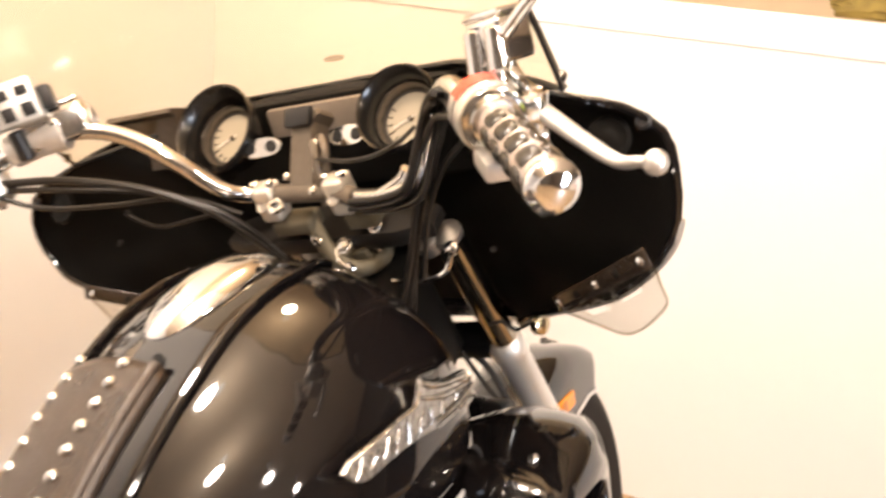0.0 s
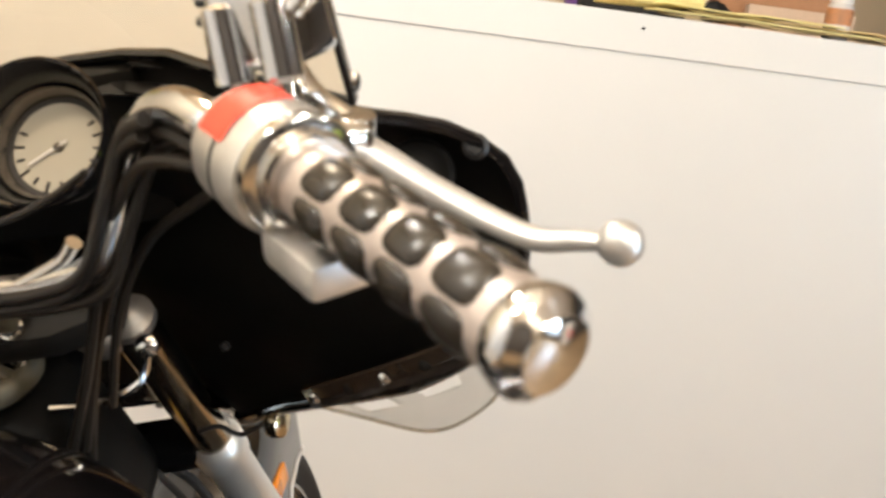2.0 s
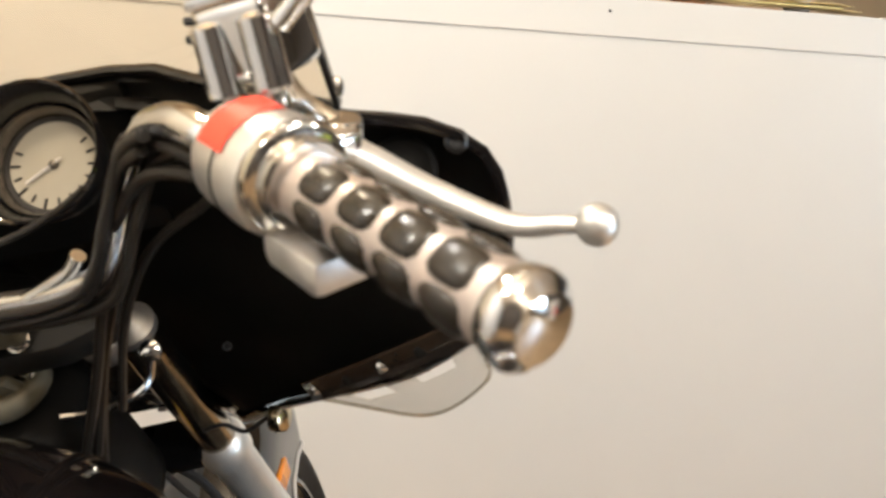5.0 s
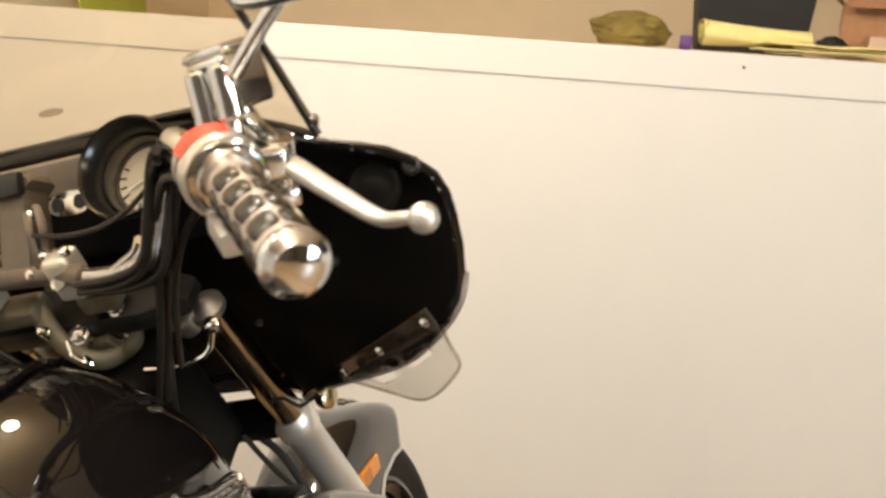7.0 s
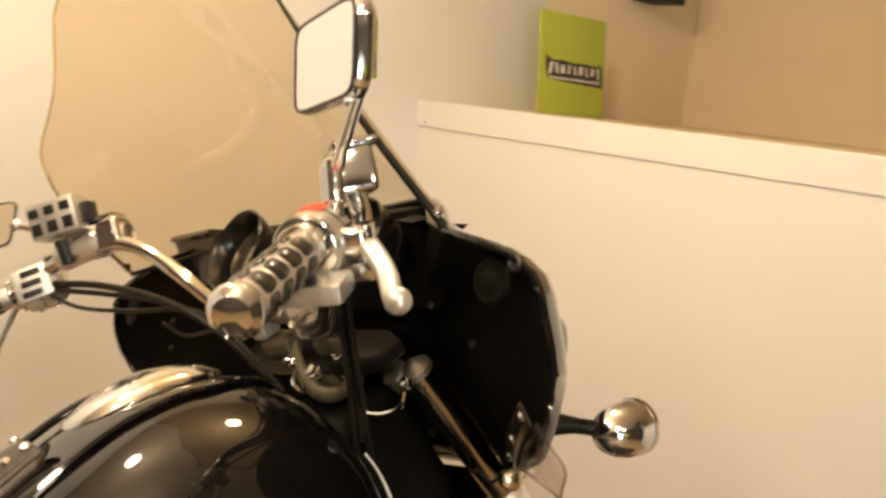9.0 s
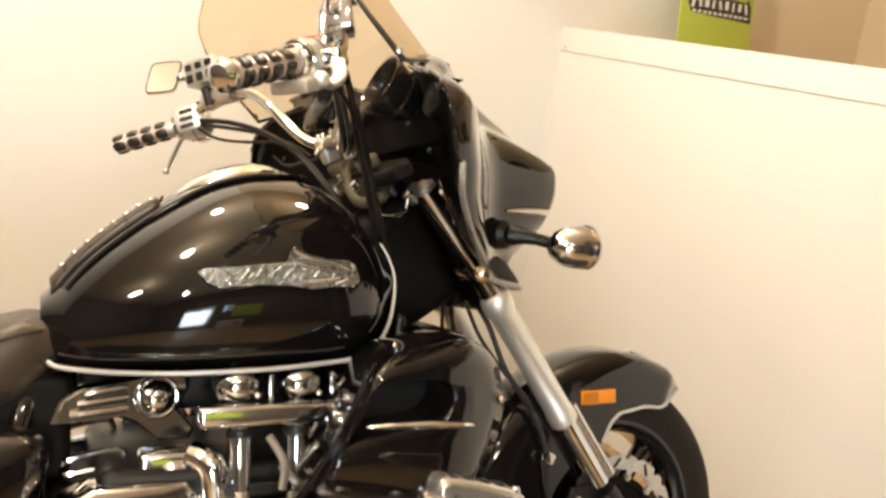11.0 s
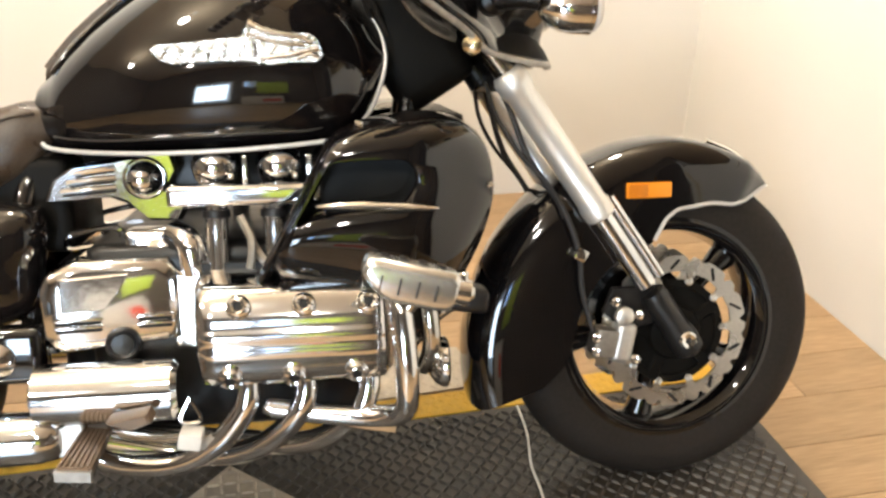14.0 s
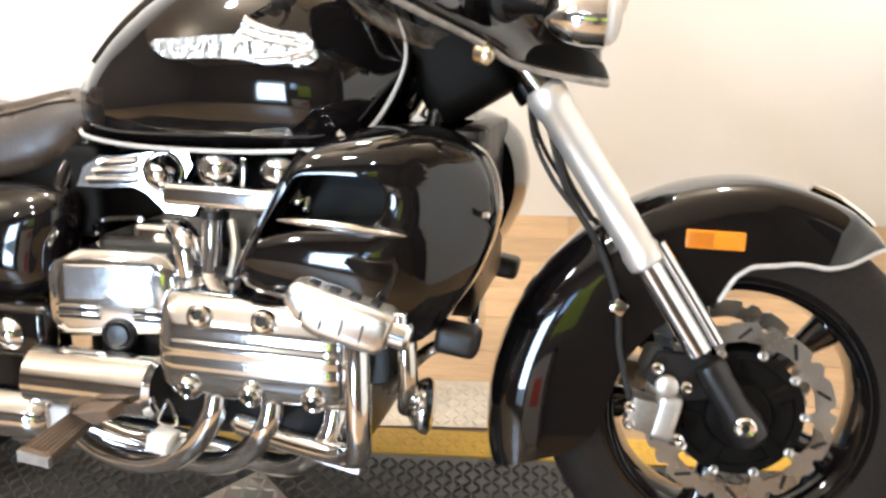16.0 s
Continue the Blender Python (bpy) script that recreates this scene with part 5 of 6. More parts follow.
# risers and clutter at the steering head
for y in (-0.077, 0.050):
    rz = bars("bar_riser", box(B(), (-0.676, y, 1.184), (0.036, 0.036, 0.058), 0.008, Matrix.Rotation(radians(-25), 3, "Y"), 3), RISER, "pale polished handlebar riser")
    part("recess", lathe(B(), (-0.697, y, 1.178), (-0.9, 0, 0.35), [(0, 0.010), (0.003, 0.010), (0.0005, 0.007)], 16), CAST, rz)
    for q in (-0.013, 0.013):
        part("bolt", lathe(B(), (-0.690, y + q, 1.208), (-0.5, 0, 0.85), [(0, 0.007), (0.008, 0.007), (0.010, 0.004)], 10), CHROME, rz)
ign = bars("ignition_block", slab(B(), [(-0.021, -0.066), (0.021, -0.066), (0.022, -0.03), (0.019, 0.045), (0.030, 0.056), (0.026, 0.064), (-0.026, 0.064), (-0.030, 0.056), (-0.019, 0.045), (-0.022, -0.03)], 0.0, 0.045, 0.004), IGN_GREY, "dark ignition switch block with a cowl")
ign.matrix_local = BARS @ Matrix.Translation((-0.675, -0.018, 1.248)) @ Matrix.Rotation(radians(-90), 4, "Z") @ Matrix.Rotation(radians(-16), 4, "X")
part("cowl", box(B(), (0, -0.006, 0.052), (0.046, 0.014, 0.030), 0.006), SATIN_BLACK, ign)
for x, z in ((0.025, 0.012), (0.027, -0.026), (-0.025, -0.032), (0.020, -0.058)):
    part("bolt", lathe(B(), (x, 0.004, z), (0, -1, 0), [(0, 0.006), (0.008, 0.006), (0.010, 0.003)], 10), CHROME_WORN, ign)
part("wing_nut", tube(B(), [(-0.040, -0.004, -0.066), (-0.050, -0.010, -0.074), (-0.040, -0.014, -0.084), (-0.026, -0.010, -0.078), (-0.040, -0.004, -0.066)], 0.0045, 8, 4), CHROME, ign)
for pts, r in (([(-0.868, -0.378, 1.285), (-0.835, -0.345, 1.300), (-0.790, -0.300, 1.290), (-0.745, -0.262, 1.235), (-0.700, -0.215, 1.160), (-0.650, -0.160, 1.06), (-0.600, -0.11, 0.95)], 0.0070),
               ([(-0.866, -0.372, 1.275), (-0.825, -0.330, 1.290), (-0.775, -0.285, 1.262), (-0.730, -0.248, 1.200), (-0.685, -0.195, 1.12), (-0.630, -0.13, 1.00)], 0.0065),
               ([(-0.868, -0.375, 1.265), (-0.820, -0.320, 1.270), (-0.770, -0.268, 1.232), (-0.720, -0.222, 1.170), (-0.675, -0.17, 1.08), (-0.620, -0.10, 0.97)], 0.0060),
               ([(-0.872, -0.390, 1.262), (-0.810, -0.345, 1.240), (-0.750, -0.280, 1.205), (-0.705, -0.225, 1.140), (-0.66, -0.18, 1.05)], 0.0050),
               ([(-0.690, -0.050, 1.238), (-0.705, -0.110, 1.230), (-0.712, -0.160, 1.232), (-0.720, -0.205, 1.245), (-0.740, -0.245, 1.262)], 0.0036),
               ([(-0.895, 0.385, 1.270), (-0.835, 0.300, 1.262), (-0.775, 0.205, 1.232), (-0.720, 0.125, 1.180), (-0.66, 0.06, 1.09)], 0.0075),
               ([(-0.890, 0.380, 1.262), (-0.825, 0.280, 1.245), (-0.760, 0.185, 1.220), (-0.705, 0.100, 1.165), (-0.65, 0.04, 1.07)], 0.0055),
               ([(-0.900, 0.395, 1.270), (-0.850, 0.340, 1.228), (-0.790, 0.260, 1.214), (-0.735, 0.165, 1.208), (-0.70, 0.09, 1.172)], 0.0045),
               ([(-0.72, 0.30, 1.19), (-0.70, 0.26, 1.165), (-0.68, 0.20, 1.170), (-0.66, 0.14, 1.175)], 0.0040)):
    bars("control_cable", tube(B(), pts, r * 0.82, 8, 6), CABLE, "black control cable")
bars("chrome_pipe", tube(B(), [(-0.700, -0.135, 1.178), (-0.716, -0.165, 1.183), (-0.730, -0.205, 1.198), (-0.738, -0.222, 1.212)], 0.0065, 10, 5), CHROME, "short chrome tube")
bars("chrome_pipe", tube(B(), [(-0.690, -0.120, 1.165), (-0.705, -0.150, 1.166), (-0.715, -0.168, 1.172)], 0.004, 10, 4), CHROME_WORN, "short chrome tube")
rear("neck_block", box(B(), (-0.548, 0, 0.955), (0.17, 0.17, 0.25), 0.04, Matrix.Rotation(radians(-32), 3, "Y"), 3), PANEL_BLACK, "black steering head cover")
yoke = bars("top_yoke", slab(B(), [(-0.19, -0.020), (-0.15, -0.040), (-0.06, -0.045), (0.06, -0.045), (0.15, -0.040), (0.19, -0.020), (0.19, 0.020), (0.14, 0.038), (-0.14, 0.038), (-0.19, 0.020)], 0.0, 0.028, 0.006), YOKE_DARK, "black cast metal top yoke")
yoke.matrix_local = BARS @ Matrix.Translation((-0.600, 0.0, 1.112)) @ Matrix.Rotation(radians(-32), 4, "Y") @ Matrix.Rotation(radians(-90), 4, "Z") @ Matrix.Rotation(radians(90), 4, "X")
casting = bars("head_casting", tube(B(), [(-0.650, 0.002, 1.150), (-0.655, -0.010, 1.122), (-0.652, -0.026, 1.092), (-0.646, -0.050, 1.070), (-0.632, -0.074, 1.066), (-0.608, -0.090, 1.078), (-0.600, -0.086, 1.098), (-0.598, -0.076, 1.122)], 0.0135, 12, 5, 0.75), YOKE_OLIVE, "olive-grey curved casting at the steering head")
part("web", slab(B(), [(-0.016, -0.020), (-0.040, -0.036), (-0.066, -0.040), (-0.084, -0.026), (-0.076, -0.006), (-0.046, -0.012)], 0.0, 0.012, 0.003), YOKE_OLIVE, casting, "flat cast web").matrix_local = Matrix.Translation((-0.638, 0.0, 1.104)) @ Matrix.Rotation(radians(-38), 4, "Y") @ Matrix.Rotation(radians(90), 4, "Z")
for by, bz, bx, r in ((-0.047, 1.104, -0.650, 0.0105), (-0.086, 1.090, -0.618, 0.006), (-0.014, 1.118, -0.668, 0.006), (-0.100, 1.128, -0.640, 0.009)):
    part("bolt", lathe(B(), (bx, by, bz), (-0.8, 0, 0.5), [(-0.012, r * 1.25), (0, r * 1.25), (0.001, r), (0.007, r), (0.010, r * 0.5)], 12), CHROME_WORN, casting)
bars("riser_base", box(B(), (-0.652, 0.026, 1.146), (0.040, 0.074, 0.028), 0.009, Matrix.Rotation(radians(-30), 3, "Y"), 3), YOKE_OLIVE, "olive-grey cast base under the riser")
bars("riser_base", box(B(), (-0.640, -0.086, 1.146), (0.040, 0.050, 0.030), 0.009, Matrix.Rotation(radians(-30), 3, "Y"), 3), YOKE_OLIVE, "olive-grey cast base under the riser")
for pts in ([(-0.672, -0.040, 1.262), (-0.690, -0.052, 1.240), (-0.688, -0.050, 1.205), (-0.676, -0.046, 1.170)], [(-0.668, -0.052, 1.268), (-0.684, -0.066, 1.244), (-0.684, -0.062, 1.215), (-0.670, -0.058, 1.175)]):
    bars("switch_lead", tube(B(), pts, 0.0055, 8, 5), IGN_GREY, "dark brown switch lead")
bars("wire_loop", tube(B(), [(-0.690, -0.060, 1.105), (-0.705, -0.075, 1.090), (-0.700, -0.090, 1.078), (-0.690, -0.078, 1.084)], 0.0035, 8, 5), CHROME, "small bent chrome clip")

# fuel tank
TT = [(-1.245, 0.865), (-1.23, 0.905), (-1.16, 0.972), (-1.09, 1.028), (-0.975, 1.100), (-0.90, 1.126), (-0.857, 1.132), (-0.774, 1.126), (-0.714, 1.098), (-0.66, 1.055), (-0.62, 0.99), (-0.598, 0.93)]
TB = [(-1.245, 0.785), (-1.22, 0.768), (-1.1, 0.765), (-0.95, 0.766), (-0.73, 0.774), (-0.70, 0.779), (-0.665, 0.794), (-0.635, 0.823), (-0.612, 0.87), (-0.598, 0.91)]
TW = [(-1.245, 0.085), (-1.22, 0.125), (-1.15, 0.180), (-1.05, 0.226), (-0.95, 0.246), (-0.85, 0.252), (-0.75, 0.248), (-0.68, 0.228), (-0.63, 0.180), (-0.598, 0.12)]
TSEC = [(0, 0), (0.5, 0.0), (0.72, 0.0), (0.81, 0.018), (0.875, 0.062), (0.938, 0.125), (0.981, 0.21), (1.0, 0.32), (0.985, 0.46), (0.93, 0.60), (0.82, 0.75), (0.65, 0.87), (0.42, 0.955), (0.2, 0.99), (0, 1.0)]


def smoothed(tbl, x, r=0.02):
    return sum(lerp(tbl, x + r * k) for k in (-1.5, -0.75, 0, 0.75, 1.5)) / 5


bm = B()
xs = [-1.245 + 0.647 * (0.5 - 0.5 * math.cos(math.pi * i / 56)) for i in range(57)]
rings = []
for x in xs:
    z0, z1, w = smoothed(TB, x, 0.012), smoothed(TT, x), smoothed(TW, x)
    half = [V((x, -u * w, z0 + (z1 - z0) * v)) for u, v in TSEC]
    rings.append(half + [V((p.x, -p.y, p.z)) for p in half[-2:0:-1]])
loft(bm, rings)
tank = rear("fuel_tank", bm, BLACK, "gloss black fuel tank", 70)
tank.modifiers.new("round", "SUBSURF").render_levels = 1


def top_pt(x, y, lift=0.0):
    z0, z1, w = smoothed(TB, x, 0.012), smoothed(TT, x), smoothed(TW, x)
    v = float(np.interp(abs(y) / w, [0, 0.2, 0.42, 0.65, 0.82, 0.93], [1.0, 0.99, 0.955, 0.87, 0.75, 0.60]))
    return V((x, y, z0 + (z1 - z0) * v + lift))


for sy in (-1, 1):
    seam = [(-1.235, 0.094 * sy, 0.790), (-1.222, 0.122 * sy, 0.770), (-1.15, 0.160 * sy, 0.763), (-1.05, 0.198 * sy, 0.762), (-0.95, 0.216 * sy, 0.764), (-0.85, 0.222 * sy, 0.768), (-0.74, 0.217 * sy, 0.776), (-0.70, 0.212 * sy, 0.782), (-0.66, 0.198 * sy, 0.799), (-0.630, 0.184 * sy, 0.835), (-0.610, 0.160 * sy, 0.880), (-0.600, 0.138 * sy, 0.925), (-0.607, 0.120 * sy, 0.965), (-0.622, 0.108 * sy, 0.995)]
    part("seam_flange", loft(B(), [[V(q), V((q[0], q[1] * 0.76, q[2] + 0.005)), V((q[0], q[1] * 0.76, q[2] + 0.008)), V((q[0], q[1], q[2] + 0.003))] for q in seam[1:9]], True, True), BLACK, tank)
    part("piping", tube(B(), seam, lambda t: 0.0042 - 0.0026 * max(0.0, t - 0.72) / 0.28, 8, 5), PIPING, tank, "silver piping along the tank seam")
    em = B()
    wing = [(-1.004, 0.940), (-0.992, 0.948), (-0.948, 0.951), (-0.896, 0.957), (-0.852, 0.961), (-0.842, 0.977), (-0.837, 0.989), (-0.815, 0.978), (-0.778, 0.968), (-0.734, 0.965), (-0.720, 0.953), (-0.714, 0.930), (-0.724, 0.917), (-0.768, 0.917), (-0.803, 0.913), (-0.844, 0.919), (-0.897, 0.920), (-0.970, 0.916), (-0.988, 0.923)]
    slab(em, wing, sy * 0.2460, sy * 0.2545, 0.0025)
    emblem = part("emblem", em, EMBLEM, tank, "chrome winged tank emblem")
    rng = random.Random(5)
    for k in range(9):
        x = -0.985 + k * 0.026
        part("feather", tube(B(), [(x, sy * 0.2535, 0.924 + 0.002 * rng.random()), (x + 0.012 * rng.random(), sy * 0.2548, 0.936), (x + 0.016 * rng.random(), sy * 0.2535, 0.946 + 0.0006 * k)], 0.0018 + 0.0012 * rng.random(), 6, 3), EMBLEM, emblem)
    for x0, z0, x1, z1, x2, z2, r in ((-0.838, 0.982, -0.805, 0.968, -0.740, 0.958, 0.0045), (-0.842, 0.965, -0.800, 0.952, -0.745, 0.946, 0.004), (-0.820, 0.925, -0.770, 0.930, -0.722, 0.940, 0.005), (-0.760, 0.922, -0.735, 0.932, -0.722, 0.925, 0.004), (-0.755, 0.960, -0.735, 0.950, -0.728, 0.958, 0.004)):
        part("feather", tube(B(), [(x0, sy * 0.2530, z0), (x1, sy * 0.2560, z1), (x2, sy * 0.2535, z2)], r, 8, 4), EMBLEM, emblem)
    part("bead", tube(B(), [top_pt(x, sy * (0.098 - 0.05 * max(0, (x + 0.85) / 0.15)), 0.003) for x in np.linspace(-1.205, -0.74, 14)], 0.006, 8, 3), BLACK, tank, "raised bead along the tank top")
# studded strip on the tank: a padded leather panel standing proud of the paint
STRIP_Y = [-0.062, -0.060, -0.054, -0.044, -0.036, -0.028, 0.0, 0.03, 0.06, 0.085, 0.102, 0.108, 0.110]
STRIP_H = [0.0, 0.010, 0.017, 0.017, 0.012, 0.014, 0.016, 0.017, 0.016, 0.014, 0.012, 0.008, 0.0]
bib = B()
rows = []
for x in np.linspace(-1.228, -1.046, 16):
    k = min(1.0, (-1.042 - x) / 0.012 + 0.55)
    rows.append([top_pt(x, y, h * k) for y, h in zip(STRIP_Y, STRIP_H)])
loft(bib, rows, closed=False)
strip = rear("tank_strip", bib, LEATHER, "black leather tank strip with chrome studs", 60)
strip.modifiers.new("thick", "SOLIDIFY").thickness = 0.004
for sy, x0 in ((-0.006, -1.054), (0.082, -1.045)):
    for k in range(8):
        p = top_pt(x0 - 0.0222 * k, sy, 0.015)
        part("stud", lathe(B(), p, (-0.3, sy, 1), [(0, 0.0078), (0.003, 0.0072), (0.006, 0.0043), (0.0070, 0.0)], 12), CHROME, strip, "domed chrome stud")
part("edge_roll", tube(B(), [top_pt(x, -0.050, 0.014) for x in (-1.226, -1.18, -1.13, -1.085, -1.048)], 0.0075, 10, 5), LEATHER, strip, "padded leather edge")
# dark disc on the solid roll paints the shade of a hollow end
part("end_hollow", lathe(B(), top_pt(-1.0435, -0.048, 0.011), (1, 0, -0.45), [(0, 0.0105), (0.003, 0.0100), (0.004, 0.0)], 16), DARK, strip, "dark disc painting shade into the open end of the padded edge")
cap = B()
rings = []
for f, h in ((1.0, 0.0), (0.97, 0.006), (0.75, 0.013), (0.4, 0.017), (0.05, 0.018)):
    rings.append([top_pt(-0.900 + 0.108 * f * math.cos(a), -0.004 + 0.057 * f * math.sin(a), h) for a in (2 * math.pi * i / 36 for i in range(36))])
loft(cap, rings)
rear("filler_panel", cap, CHROME, "oval chrome filler panel")

# seat and rear
ST = [(-1.215, 0.835), (-1.24, 0.858), (-1.29, 0.846), (-1.36, 0.826), (-1.45, 0.806), (-1.55, 0.800), (-1.66, 0.815), (-1.74, 0.862), (-1.80, 0.905), (-1.95, 0.915), (-2.10, 0.90)]
SB = [(-1.215, 0.79), (-1.24, 0.735), (-1.30, 0.695), (-1.40, 0.668), (-1.55, 0.662), (-1.70, 0.70), (-1.80, 0.77), (-2.10, 0.80)]
SW = [(-1.215, 0.105), (-1.26, 0.130), (-1.40, 0.155), (-1.55, 0.185), (-1.70, 0.175), (-1.90, 0.150), (-2.10, 0.10)]
ST, SB, SW = (t[::-1] for t in (ST, SB, SW))
bm = B()
rings = []
for x in np.linspace(-2.10, -1.215, 50):
    z0, z1, w = smoothed(SB, x), smoothed(ST, x), smoothed(SW, x)
    half = [V((x, -u * w, z0 + (z1 - z0) * v)) for u, v in ((0, 0), (0.8, 0), (0.95, 0.08), (1.0, 0.3), (0.99, 0.6), (0.93, 0.85), (0.80, 0.97), (0.5, 1.0), (0, 0.985))]
    rings.append(half + [V((p.x, -p.y, p.z)) for p in half[-2:0:-1]])
loft(bm, rings)
seat = rear("seat", bm, LEATHER, "black leather seat with a stepped saddle", 70)
for sy in (-1, 1):
    part("welt", tube(B(), [(x, sy * (smoothed(SW, x) * 0.94), smoothed(SB, x) + (smoothed(ST, x) - smoothed(SB, x)) * 0.84) for x in np.linspace(-2.0, -1.24, 20)], 0.004, 6, 2), LEATHER, seat)


def rear_fender():
    bm = B()
    rings = []
    c = V((-1.72, 0, 0.33))
    for a in np.linspace(15, 185, 40):
        e = V((math.cos(radians(a)), 0, math.sin(radians(a))))
        rings.append([c + e * r + V((0, y, 0)) for y, r in ((-0.11, 0.27), (-0.112, 0.34), (-0.09, 0.375), (0, 0.385), (0.09, 0.375), (0.112, 0.34), (0.11, 0.27), (0.10, 0.27), (0.10, 0.34), (0, 0.375), (-0.10, 0.34), (-0.10, 0.27))])
    loft(bm, rings)
    return bm


rear("rear_fender", rear_fender(), BLACK, "gloss black rear fender")
wheel(rear, V((-1.72, 0, 0.33)), 0.335, 0.18)


def side_cover():
    line = curve_pts([(-1.235, 0.662), (-1.24, 0.55), (-1.27, 0.462), (-1.45, 0.44), (-1.58, 0.50), (-1.58, 0.65), (-1.41, 0.672)], 40)
    c = V((-1.40, 0.56))
    return loft(B(), [[V((p.lerp(c, f).x, y, p.lerp(c, f).y)) for p in line] for f, y in ((0.06, -0.10), (0.01, -0.13), (0.0, -0.16), (0.03, -0.185), (0.10, -0.203), (0.25, -0.218), (0.5, -0.230), (0.75, -0.236), (0.97, -0.238))])


both(rear, "side_cover", side_cover, BLACK, label="gloss black side cover")


def bag_bar():
    bm = B()
    box(bm, (-1.33, -0.235, 0.415), (0.21, 0.05, 0.105), 0.02, None, 3)
    return bm


both(rear, "peg_mount", bag_bar, BLACK, label="black passenger peg mount")
for sy in (-1, 1):
    rear("chrome_disc", lathe(B(), (-1.300, sy * 0.257, 0.412), (0, sy, 0), [(0, 0.030), (0.006, 0.031), (0.010, 0.026), (0.012, 0.022), (0.019, 0.012), (0.020, 0.0)], 28), CHROME, "domed chrome cover disc")
    for bx in (-1.245, -1.21):
        rear("frame_bolt", lathe(B(), (bx, sy * 0.215, 0.352), (0, sy, 0), [(0, 0.011), (0.008, 0.010), (0.010, 0.005)], 12), CHROME_WORN)
    rear("frame_rail", tube(B(), [(-0.60, sy * 0.06, 0.90), (-0.72, sy * 0.07, 0.79), (-1.0, sy * 0.065, 0.775), (-1.2, sy * 0.07, 0.765), (-1.268, sy * 0.11, 0.69), (-1.272, sy * 0.15, 0.55), (-1.262, sy * 0.17, 0.42), (-1.25, sy * 0.17, 0.30)], 0.020, 12, 6), BLACK, "gloss black frame rail")
    rear("down_tube", tube(B(), [(-0.54, sy * 0.05, 0.95), (-0.58, sy * 0.08, 0.70), (-0.64, sy * 0.09, 0.42), (-0.72, sy * 0.10, 0.25), (-1.25, sy * 0.15, 0.24)], 0.018, 12, 6), FRAME_BLACK)

rear("frame_cover", box(B(), (-1.36, 0, 0.66), (0.34, 0.24, 0.18), 0.02, None, 3), PANEL_BLACK, "black frame cover under the seat")
# engine
rear("crankcase", box(B(), (-0.895, 0, 0.42), (0.52, 0.42, 0.36), 0.03, None, 3), FRAME_BLACK, "dark crankcase")
rear("gearbox", box(B(), (-1.10, 0, 0.44), (0.26, 0.26, 0.24), 0.03, None, 3), FRAME_BLACK)
rear("airbox", box(B(), (-0.90, 0, 0.72), (0.55, 0.17, 0.10), 0.02), FRAME_BLACK)
rear("radiator", box(B(), (-0.485, 0, 0.66), (0.05, 0.36, 0.32), 0.01), FRAME_BLACK, "black radiator behind the front wheel")
VC = [(-0.235, 0.556), (-0.315, 0.552), (-0.345, 0.545), (-0.360, 0.530), (-0.368, 0.508), (-0.3735, 0.494), (-0.3722, 0.486), (-0.3760, 0.479), (-0.3790, 0.469), (-0.3785, 0.461), (-0.3755, 0.454), (-0.3785, 0.446), (-0.3795, 0.436), (-0.3770, 0.427), (-0.3728, 0.420), (-0.3718, 0.412), (-0.366, 0.398), (-0.352, 0.378), (-0.31, 0.366), (-0.235, 0.362)]


def cover_bm():
    bm = B()
    rings = []
    for x, s in ((-0.944, 0.90), (-0.938, 0.955), (-0.926, 0.99), (-0.91, 1.0), (-0.66, 1.0), (-0.642, 0.99), (-0.630, 0.955), (-0.624, 0.90)):
        rings.append([V((x + 0.05 * (0.47 - z) * 0.6, -0.20 + (y + 0.20) * s, 0.468 + (z - 0.468) * (0.5 + 0.5 * s))) for y, z in VC])
    loft(bm, rings)
    return bm


